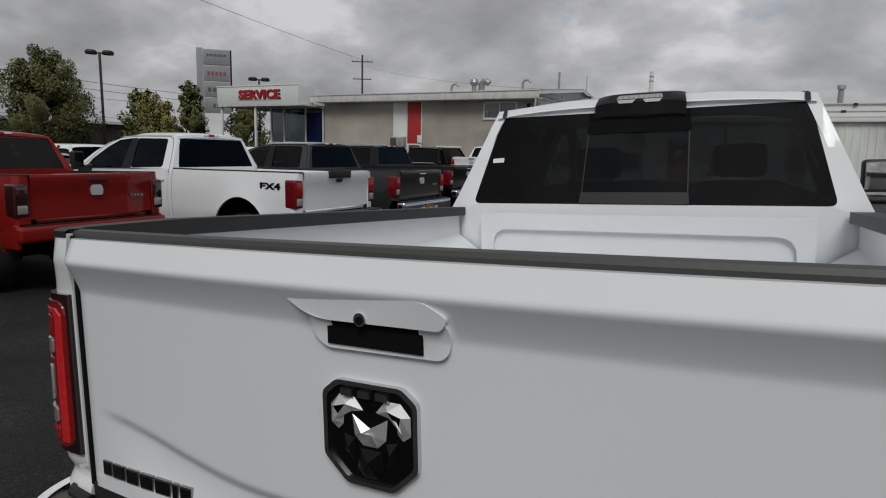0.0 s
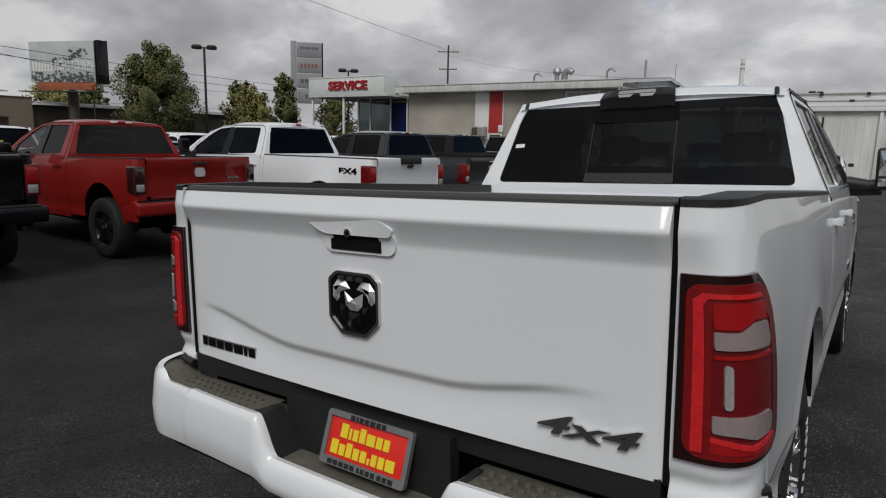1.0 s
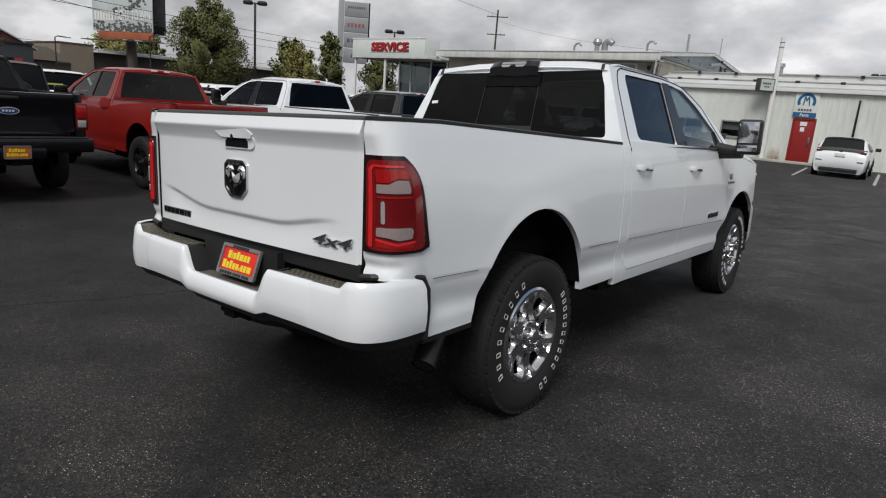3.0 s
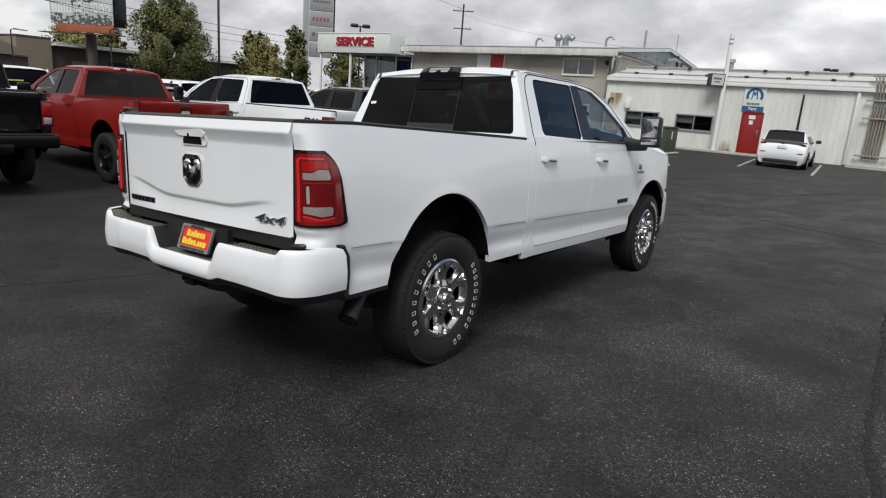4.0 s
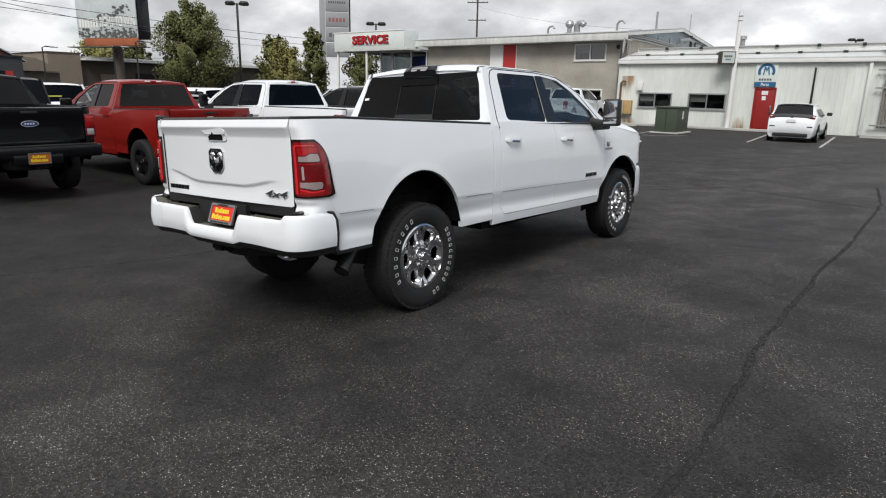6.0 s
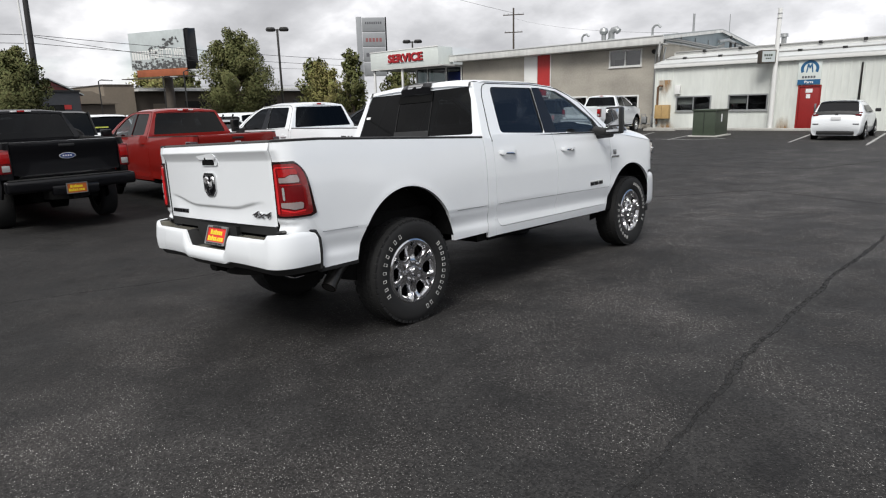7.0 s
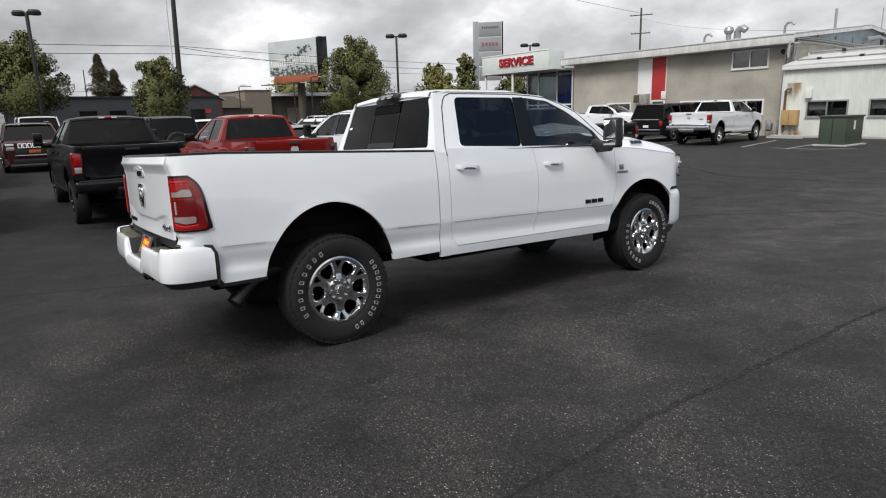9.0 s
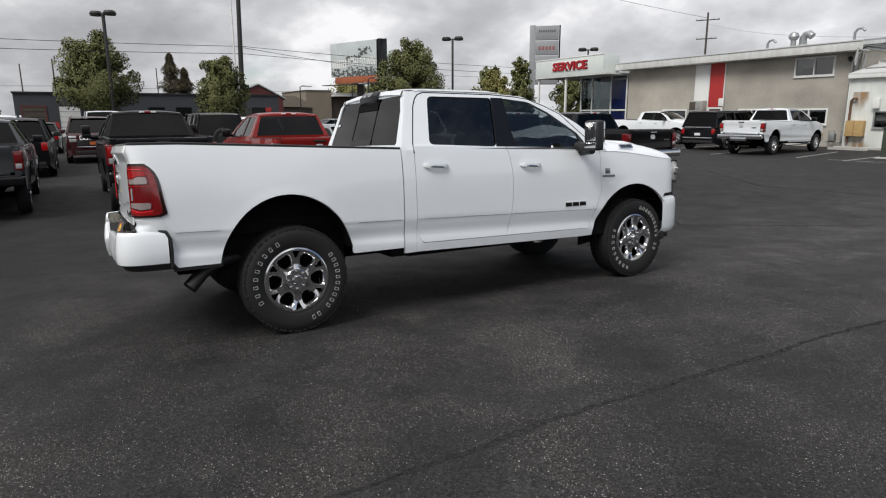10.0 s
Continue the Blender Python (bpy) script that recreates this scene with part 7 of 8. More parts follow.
for y0 in (6.9, 9.3, 11.6, 14.2, 16.4):
    part("window", box(-60.02, -59.97, y0, y0 + 1.4, 1.5, 2.6), BLACK, db)
part("red_stripe", box(-60.03, -59.98, -1.6, 19.1, 0.5, 1.3), PANELRED, db)
part("red_sign", box(-60.05, -59.98, 17.0, 18.4, 2.2, 2.6), PANELRED, db)
gb = empty("gable_building")
tagged(gb, "red-trimmed gabled building behind the workshop", "building")
part("walls", sheet([(17.3, 0), (24.4, 0), (24.4, 3.9), (21.3, 5.55), (17.3, 3.9)], (), lambda u, v: (-76.0, u, v), 10, (-1, 0, 0)), GABLERED, gb)
part("roof", thicken(grid(lambda x, k: (x, (17.0, 21.3, 24.8)[k], (3.82, 5.62, 3.8)[k]), (-86.2, -75.8), range(3)), 0.15, (0, 0, 1)), ROOFGREY, gb)
hs = empty("house")
tagged(hs, "low house with a brown hipped roof", "house")
part("walls", box(-92, -84, 25.2, 31.0, 0, 2.9), BROWNWALL, hs)
part("roof", sheet([(24.4, 3.0), (31.6, 3.0), (28.3, 4.55), (25.2, 4.55)], (), lambda u, v: (-83.6, u, v), 9, (-1, 0, 0)), TANWALL, hs)
tb = block("tan_building", -106, -93, 33.1, 37.3, 5.65, TANWALL, "plain tan box building across the street", BROWNWALL)
bb = block("store_building", -118, -93.5, 37.5, 78.7, 5.2, BROWNWALL, "long low brown shop building with a flat roof", FASCIA)
for y0 in (45, 51.5, 58, 65, 71):
    part("window", box(-93.53, -93.45, y0, y0 + 3.6, 1.0, 3.3), BLACK, bb)
part("pale_panel", box(-93.55, -93.45, 40.0, 43.2, 0.2, 3.0), TANWALL, bb)
part("roof_overhang", box(-93.5, -91.6, 37.3, 78.7, 4.8, 5.1), FASCIA, bb)
block("far_store", -40, -12, 84, 100, 5.0, BROWNWALL, "far low shop behind the lot")
# dealership rows close the lot on the other sides
block("showroom_building", 26, 44, -60, -20, 6.0, TANWALL, "tan building at the far side of the lot")
block("garage_building", -40, 20, -62, -46, 5.5, DARKWALL, "long dark garage building behind the lot")

# billboard
bl = empty("billboard")
tagged(bl, "large billboard with a pale grey print on a single post", "billboard")
part("post", cyl((0, 0.6, 0), (0, 0.6, 7.6), 0.75, 0.7, 18), BROWNWALL, bl)
fc = part("face", box(-6.8, 6.4, -0.9, -0.75, 8.4, 14.0, 0.03), BILLPALE, bl)
part("back_face", box(-5.4, 7.3, 0.7, 0.85, 8.2, 14.2, 0.03), BLACK, bl)
part("side_frame", box(6.42, 7.3, -0.7, 0.7, 8.2, 14.1, 0.03), BLACK, bl)
part("skirt", box(-5.6, 6.4, -0.95, -0.7, 7.3, 8.35, 0.03), RUSTORANGE, bl)
part("walkway", box(-8.4, 8.6, -2.0, -0.6, 7.0, 7.12, 0.02), WOOD, bl)
wl = words("FIGHT TO WIN", 1.9, 0.05, bold=0.03)
bx = [v.co.x for v in wl.verts]
kk = 7.6 / (max(bx) - min(bx))
wl.transform(Matrix.Translation((2.2, -0.93, 10.6)) @ Matrix.Diagonal((kk, 1, 1.0, 1)))
part("lettering", wl, FRAMEWHITE, fc)
part("print_bars", bars_row(-6.3, 9.9, -0.93, 4.4, 1.3, 7), FRAMEWHITE, fc)
rnd = random.Random(4)
blob = bmesh.new()
for i in range(260):
    u = rnd.uniform(-6.6, 6.2)
    z = 8.5 + abs(rnd.gauss(0, 0.75)) if i < 165 else 11.7 + rnd.gauss(0, 0.35) + 0.22 * (u - 1)
    if i >= 165 and not -2.2 < u < 5.0:
        continue
    s = rnd.uniform(0.10, 0.36)
    vs = [(u + s * math.cos(a) * rnd.uniform(0.6, 1.6), z + s * 0.6 * math.sin(a) * rnd.uniform(0.6, 1.4)) for a in span(0, 2 * math.pi, 7)[:-1]]
    f = [blob.verts.new((p, -0.905 - 0.0002 * i, max(8.42, min(13.9, q)))) for p, q in vs]
    blob.faces.new(f)
pr = part("dark_print", blob, BILLDARK, fc)
pr["kind"] = "stuff"
place(bl, pose(-90, 40.8, 0, 0, 0, 20) @ Matrix.Diagonal((0.80, 0.92, 0.935, 1)))


# ---- other parked vehicles ----
OVAL = mat("blue_oval", (0.02, 0.05, 0.20), 0.3, 0.3, coat=1.0)


def put(t, x, y, heading, s=1.0, sz=None):
    """Heading: degrees, 0 looks along +y, 90 along -x."""
    return place(t, pose(x, y, level(x, y), 0, 0, heading) @ Matrix.Diagonal((s, s, sz or s, 1)))


def lot_pickup(label, P, body, glass_m, rim, style, x, y, heading, s=1.0, sz=None, front_glass=None):
    t = pickup("pickup_truck", P, body, glass_m, rim, False, front_glass)
    tail_parts(t, P, body, style)
    tagged(t, label, "pickup truck", "parked vehicles")
    return put(t, x, y, heading, s, sz)


GLASS_SMOKE = glass("smoked_car_glass", (0.018, 0.019, 0.02), 0.03, 1.36)
LAMP_SMOKE = mat("smoked_lamp", (0.035, 0.008, 0.008), 0.15, coat=1.0)
red_t = lot_pickup("red pickup with black wheels and a smoked tail lamp", params(wb=3.57, R=0.44, rim=0.26, bumper=RED, rbumper=RED, s1=1.95, s2=3.0, nose=4.15, lampm=LAMP_SMOKE, exhaust=True, mirror=BLACK, tail=-0.93, bump_out=0.07), RED, GLASS_SMOKE, "black", "ram", -8.40, 4.93, 90, 1.0, 0.995, GLASS_CLEAR)
ford = lot_pickup("glossy black pickup with a blue oval and a dealer plate", params(wb=3.68, R=0.42, rim=0.25, bumper=BLACK, rbumper=BLACK, plate=True, oval=OVAL, drop=0.3, flare=0.02, tow=True), BLACK, GLASS_SMOKE, "black", "badge_oval", -8.80, 1.96, 90, 1.0, 1.0)
white_f = lot_pickup("white heavy-duty pickup with dark windows and black trim", params(wb=4.40, bedf=1.40, s1=2.52, s2=3.65, nose=4.85, R=0.43, rim=0.24, tail=-1.06, bumper=WHITE, rbumper=CHROME, drop=0.3, flare=0.05, tow=True), WHITE, GLASS_SMOKE, "black", "white_f", -6.80, 7.62, 90, 1.0, 1.04)
mark = words("FX4", 0.17, 0.006, bold=0.006)
mark.transform(Matrix.Diagonal((1.35, 1, 0.72, 1)))
mark.transform(pose(0, 0, 0, 0, 0, -90))
mk = part("bed_decal", mark, BLACK, white_f, "black bed-side decal")
mk.matrix_basis = pose(-(side_x(params(), -0.82, 1.30) + 0.012), -0.60, 1.265)
ram2 = lot_pickup("charcoal pickup with a chrome bumper and red tail lamps", params(wb=3.67, bumper=CHROME, rbumper=CHROME, plate=True, handle=CHROME, exhaust=True), CHARCOAL, GLASS_SMOKE, "alloy", "ram", -7.1, 10.65, 90, 0.98, 0.97)
ram3 = lot_pickup("black pickup with a chrome bumper and red tail lamps", params(wb=3.67, bumper=CHROME, rbumper=CHROME, handle=CHROME, lampm=LENS_DARK), BLACK, GLASS_SMOKE, "alloy", "ram", -7.6, 13.85, 90, 0.98, 0.91)
ram4 = lot_pickup("white heavy-duty pickup with a chrome bumper by the grey wall", params(handle=BLACK, rbumper=CHROME, bumper=CHROME, wb=4.15, bedf=1.30, s1=2.40, s2=3.52, nose=4.74), WHITE, GLASS_SMOKE, "chrome", "ram", -11.75, 26.25, 7, 0.99)
part("step_bar", tube([(1.0, 0.8, 0.42), (1.03, 1.2, 0.40), (1.03, 3.0, 0.40), (1.0, 3.3, 0.42)], 0.035, 8), CHROME, ram4, "chrome side step")
taco = lot_pickup("dark grey mid-size pickup with red tail lamps", params(wb=3.6, bumper=BLACK, rbumper=BLACK, flare=0.05, lampm=LENS_DARK), DARKGREY, GLASS_SMOKE, "alloy", "plain", -9.35, -1.18, 90, 0.90)
ram5 = lot_pickup("white crew-cab pickup parked by the stucco wall", params(handle=CHROME, bumper=CHROME), WHITE, GLASS_SMOKE, "alloy", "ram", -23.65, 31.6, -82, 0.97)


def car(name, label, body, x, y, heading, length, width, height, shape, lamps="rear", extras=None, rim="alloy", glass_m=None):
    """A car or SUV. shape: (hood height, belt height, windscreen foot, roof front, roof rear, rear glass foot, deck height), lengths as shares from the nose."""
    hood_z, belt, a0, a1, b1, b0, deck = shape
    t = empty(name)
    tagged(t, label, "suv" if height > 1.65 else "car", "parked vehicles")
    hw = width / 2
    L = length
    glass_m = glass_m or GLASS_SMOKE
    wr = 0.365 if height > 1.6 else 0.325
    wy = (L * 0.5 - 0.88, -L * 0.5 + 0.92)

    def top(s):
        # s: 0 at the nose, 1 at the tail
        if s < a0:
            return hood_z + (belt - hood_z) * smooth(0.0, a0, s) - 0.16 * smooth(0.06, 0.0, s)
        if s > b0:
            return deck - 0.10 * smooth(0.97, 1.0, s)
        return belt

    def plan_w(s):
        return hw * (1 - 0.16 * smooth(0.10, 0.0, s) ** 1.4 - 0.10 * smooth(0.92, 1.0, s) ** 1.4)

    def low(s):
        return 0.22 + 0.10 * smooth(0.06, 0.0, s) + 0.12 * smooth(0.94, 1.0, s)

    ring = ((-1.0, 0.0), (-0.985, 0.10), (-1.0, 0.45), (-0.99, 0.72), (-0.955, 0.93), (-0.86, 1.0), (0.0, 1.03), (0.86, 1.0), (0.955, 0.93), (0.99, 0.72), (1.0, 0.45), (0.985, 0.10), (1.0, 0.0))
    ss = [0.0, 0.012, 0.035, 0.07, 0.12, 0.18, 0.24, 0.3, 0.38, 0.46, 0.54, 0.62, 0.7, 0.78, 0.86, 0.92, 0.96, 0.985, 1.0]
    bm = bmesh.new()
    rows = [[bm.verts.new((u * plan_w(s), L / 2 - s * L, low(s) + (top(s) - low(s)) * v)) for u, v in ring] for s in ss]
    for r0, r1 in zip(rows, rows[1:]):
        for k in range(len(ring) - 1):
            bm.faces.new((r0[k], r0[k + 1], r1[k + 1], r1[k]))
    bm.faces.new(rows[0])
    bm.faces.new(rows[-1][::-1])
    part("body", bm, body, t)
    # cabin: glass all round, with painted roof and pillars
    rw, bw = hw * 0.74, hw * 0.93
    pts = ((a0, belt - 0.02, bw), (a1, height - 0.09, rw), (b1, height - 0.10, rw), (b0, belt - 0.02 if deck <= belt + 0.05 else deck - 0.02, bw * 0.97))
    gb2 = bmesh.new()
    cols = []
    for s, z, w in pts:
        cols.append([gb2.verts.new((-w, L / 2 - s * L, z)), gb2.verts.new((w, L / 2 - s * L, z))])
    lo = [[gb2.verts.new((sg2 * bw, L / 2 - s * L, belt - 0.02)) for sg2 in (-1, 1)] for s in (a1, b1)]
    for i in range(3):
        gb2.faces.new((cols[i][0], cols[i][1], cols[i + 1][1], cols[i + 1][0]))
    for sd in (0, 1):
        gb2.faces.new((cols[0][sd], cols[1][sd], lo[0][sd]))
        gb2.faces.new((cols[1][sd], cols[2][sd], lo[1][sd], lo[0][sd]))
        gb2.faces.new((cols[2][sd], cols[3][sd], lo[1][sd]))
    part("cabin_glass", gb2, glass_m, t, smooth=0)
    part("cabin_core", box(-rw * 0.85, rw * 0.85, L / 2 - (b1 - 0.03) * L, L / 2 - (a1 + 0.05) * L, belt - 0.35, belt + 0.22, 0.06), SEAT, t)
    yr = lambda s: L / 2 - s * L
    part("roof", grid(lambda u, v: (u * rw * 1.05, yr(a1 - 0.012) + (yr(b1 + 0.012) - yr(a1 - 0.012)) * v, height - 0.055 + 0.05 * (1 - abs(u) ** 3) * (0.6 + 0.4 * math.sin(math.pi * v)) - 0.075 * smooth(0.90, 1.0, abs(u)) - 0.05 * smooth(0.92, 1.0, v) - 0.04 * smooth(0.08, 0.0, v)), (-1, -0.97, -0.93, -0.88, -0.6, -0.3, 0, 0.3, 0.6, 0.88, 0.93, 0.97, 1), (0, 0.04, 0.08, 0.2, 0.4, 0.6, 0.8, 0.92, 0.96, 1)), body, t)
    for sg2 in (-1, 1):
        for p, q in (((a0, belt, bw), (a1, height - 0.05, rw)), ((b1, height - 0.06, rw), (b0, pts[3][1], bw * 0.97)), (((a1 + b1) / 2, belt, bw), ((a1 + b1) / 2 + 0.01, height - 0.06, rw)), ((b1 - 0.12 if height > 1.6 else b1 - 0.08, belt, bw), (b1 - 0.1, height - 0.06, rw))):
            part("pillar", tube([(sg2 * (p[2] + 0.004), yr(p[0]), p[1]), (sg2 * (q[2] + 0.004), yr(q[0]), q[1])], 0.036, 6), body if p[0] in (a0, b1) else TRIM, t)
        part("mirror", box(sg2 * (hw + 0.10) - 0.10, sg2 * (hw + 0.10) + 0.10, yr(a0 + 0.05) - 0.05, yr(a0 + 0.05) + 0.06, belt + 0.0, belt + 0.15, 0.03), body if body is not BLACK else TRIM, t)
        hl = sg2 * hw * 0.68
        part("headlamp", box(hl - 0.19, hl + 0.19, L / 2 - 0.16, L / 2 + 0.005, hood_z - 0.26, hood_z - 0.13, 0.03), LENS_CLEAR, t)
        tl = sg2 * hw * 0.80
        part("tail_lamp", box(tl - 0.085, tl + 0.085, -L / 2 - 0.012, -L / 2 + 0.10, deck - 0.34, deck - 0.10, 0.03), LENS_RED, t)
        part("door_handle", box(sg2 * (hw - 0.005) - 0.02, sg2 * (hw - 0.005) + 0.02, -0.15, 0.05, belt - 0.17, belt - 0.14, 0.008), body, t)
        part("sill", box(sg2 * (hw - 0.04) - 0.03, sg2 * (hw - 0.04) + 0.03, wy[1] + 0.4, wy[0] - 0.4, 0.2, 0.32, 0.02), TRIM, t)
        for yw in wy:
            arch = lathe([(wr + 0.06, 0.0), (wr + 0.075, 0.012), (wr + 0.03, 0.014), (0.0, 0.012)], 28)
            arch.transform(Matrix.Translation((sg2 * (hw - 0.012), yw, wr)) @ Matrix.Diagonal((sg2, 1, 1, 1)))
            part("wheel_arch", arch, UNDER, t)
            add_wheel(t, sg2 * (hw - 0.085), yw, rim, wr, 0.21, wr * 0.64, False, 20)
    part("grille", box(-hw * 0.45, hw * 0.45, L / 2 - 0.1, L / 2 + 0.012, hood_z - 0.34, hood_z - 0.16, 0.02), TRIM, t)
    part("front_intake", box(-hw * 0.7, hw * 0.7, L / 2 - 0.1, L / 2 + 0.006, 0.34, 0.50, 0.03), TRIM, t)
    part("rear_valance", box(-hw * 0.8, hw * 0.8, -L / 2 - 0.006, -L / 2 + 0.1, 0.33, 0.48, 0.03), TRIM, t)
    part("rear_plate", box(-0.15, 0.15, -L / 2 - 0.02, -L / 2 + 0.01, deck - 0.42 if deck < 1.2 else 0.92, deck - 0.30 if deck < 1.2 else 1.06, 0.004), STICKER, t)
    if extras:
        extras(t, L, hw)
    return put(t, x, y, heading)


SUV = (1.06, 1.10, 0.24, 0.42, 0.93, 0.985, 1.12)
SEDAN = (0.88, 0.95, 0.24, 0.42, 0.70, 0.86, 1.02)


def hatchback(label, body, x, y, heading):
    """A small rounded hatchback, skinned over cross-sections from nose to tail."""
    t = empty("hatchback_car")
    tagged(t, label, "car", "parked vehicles")
    # y, top, half width low and at the roof, shoulder height
    st = ((2.20, 0.60, 0.58, 0.40, 0.52), (2.12, 0.76, 0.72, 0.55, 0.64), (1.92, 0.87, 0.82, 0.66, 0.76), (1.25, 1.00, 0.875, 0.72, 0.90), (1.0, 1.05, 0.88, 0.70, 0.93),
          (0.25, 1.43, 0.885, 0.63, 0.96), (-0.45, 1.505, 0.885, 0.64, 0.97), (-1.10, 1.50, 0.885, 0.64, 0.98), (-1.68, 1.475, 0.875, 0.64, 0.98), (-1.74, 1.44, 0.872, 0.645, 0.98),
          (-2.02, 1.10, 0.85, 0.71, 0.94), (-2.08, 1.00, 0.84, 0.72, 0.90), (-2.15, 0.94, 0.83, 0.68, 0.84), (-2.20, 0.80, 0.82, 0.68, 0.70), (-2.225, 0.60, 0.81, 0.67, 0.52), (-2.20, 0.38, 0.79, 0.66, 0.34), (-2.10, 0.26, 0.76, 0.62, 0.25))

    def at(yy):
        for p, q in zip(st, st[1:]):
            if p[0] >= yy >= q[0]:
                k = (p[0] - yy) / max(1e-6, p[0] - q[0])
                return [p[i] + (q[i] - p[i]) * k for i in range(1, 5)]
        return list(st[-1][1:])

    def ring(row):
        yy, top, lo, hi, sh = row
        pts = [(0.0, top), (hi * 0.6, top - 0.012), (hi * 0.93, top - 0.035), (hi + 0.3 * (lo - hi), top - 0.035 - 0.28 * max(0.0, top - sh - 0.035)), (lo * 0.975, sh + 0.01), (lo, sh - 0.06), (lo * 0.995, 0.55), (lo * 0.97, 0.30), (lo * 0.88, 0.20)]
        out, last = [], 9.0
        for u, z in pts:
            last = min(z, last - 0.004)
            out.append((u, yy, last))
        return out

    bm = bmesh.new()
    rows = []
    for row in st:
        half = ring(row)
        rows.append([bm.verts.new((-u, yy, z)) for u, yy, z in half[::-1]] + [bm.verts.new(p) for p in half[1:]])
    for p, q in zip(rows, rows[1:]):
        for k in range(len(p) - 1):
            bm.faces.new((p[k], p[k + 1], q[k + 1], q[k]))
    bm.faces.new(rows[0])
    bm.faces.new(rows[-1][::-1])
    part("body", bm, body, t, smooth=50)

    def rear(u, yy):
        top, lo, hi, sh = at(yy)
        return u * hi, yy - 0.008, top + 0.006 - 0.03 * abs(u) ** 3

    part("hatch_glass", grid(rear, span(-0.97, 0.97, 10), span(-1.745, -2.02, 5)), BLACK, t, "dark rear window")
    part("hatch_band", grid(rear, span(-1.0, 1.0, 10), span(-2.025, -2.12, 4)), TRIM, t)
    part("roof_spoiler", grid(lambda u, yy: (u * 0.62, yy, at(max(yy, -1.68))[0] + 0.010 - 0.03 * abs(u) ** 3), span(-1, 1, 8), span(-1.45, -1.80, 4)), body, t)
    part("emblem", cyl((0, -2.15, 0.97), (0, -2.10, 0.98), 0.06, seg=18), CHROME, t)
    for sg2 in (-1, 1):
        def side(yy, k, sg2=sg2):
            top, lo, hi, sh = at(yy)
            z0, z1 = sh + 0.03, top - 0.06
            z = z0 + (z1 - z0) * k
            return sg2 * (lo * 0.975 + (hi * 0.95 - lo * 0.975) * k + 0.03 * math.sin(math.pi * k) + 0.012), yy, z
        part("side_glass", grid(side, span(0.55, -1.45, 12), (0.05, 0.5, 0.97)), BLACK, t, "dark side windows")
        part("door_pillar", grid(side, (-0.42, -0.50), (0.04, 0.5, 0.98)), TRIM, t)
        lamp = part("tail_lamp", box(min(sg2 * 0.60, sg2 * 0.80), max(sg2 * 0.60, sg2 * 0.80), -2.15, -1.98, 0.915, 0.99, 0.03), LENS_DARK, t, "red tail lamp")
        part("lamp_fin", box(min(sg2 * 0.66, sg2 * 0.80), max(sg2 * 0.66, sg2 * 0.80), -2.03, -1.80, 1.005, 1.06, 0.02), LENS_DARK, lamp)
        part("mirror", box(sg2 * 0.99 - 0.10, sg2 * 0.99 + 0.10, 0.62, 0.74, 1.0, 1.14, 0.04), TRIM, t)
        part("headlamp", box(min(sg2 * 0.50, sg2 * 0.80), max(sg2 * 0.50, sg2 * 0.80), 1.80, 2.08, 0.70, 0.84, 0.05), LENS_CLEAR, t)
        part("bumper_reflector", box(min(sg2 * 0.56, sg2 * 0.76), max(sg2 * 0.56, sg2 * 0.76), -2.235, -2.20, 0.60, 0.635, 0.008), TRIM, t)
        for yw in (1.35, -1.35):
            arch = lathe([(0.385, 0.0), (0.395, 0.012), (0.35, 0.014), (0.0, 0.012)], 28)
            arch.transform(Matrix.Translation((sg2 * 0.872, yw, 0.325)) @ Matrix.Diagonal((sg2, 1, 1, 1)))
            part("wheel_arch", arch, UNDER, t)
            add_wheel(t, sg2 * 0.80, yw, "alloy", 0.325, 0.21, 0.21, False, 20)
    part("rear_valance", box(-0.62, 0.62, -2.23, -2.05, 0.22, 0.36, 0.04), TRIM, t)
    part("rear_plate", box(-0.16, 0.16, -2.235, -2.19, 0.78, 0.90, 0.004), STICKER, t)
    return put(t, x, y, heading)


hatchback("small white hatchback with a dark rear window", WHITE, -1.42, 28.55, 2)


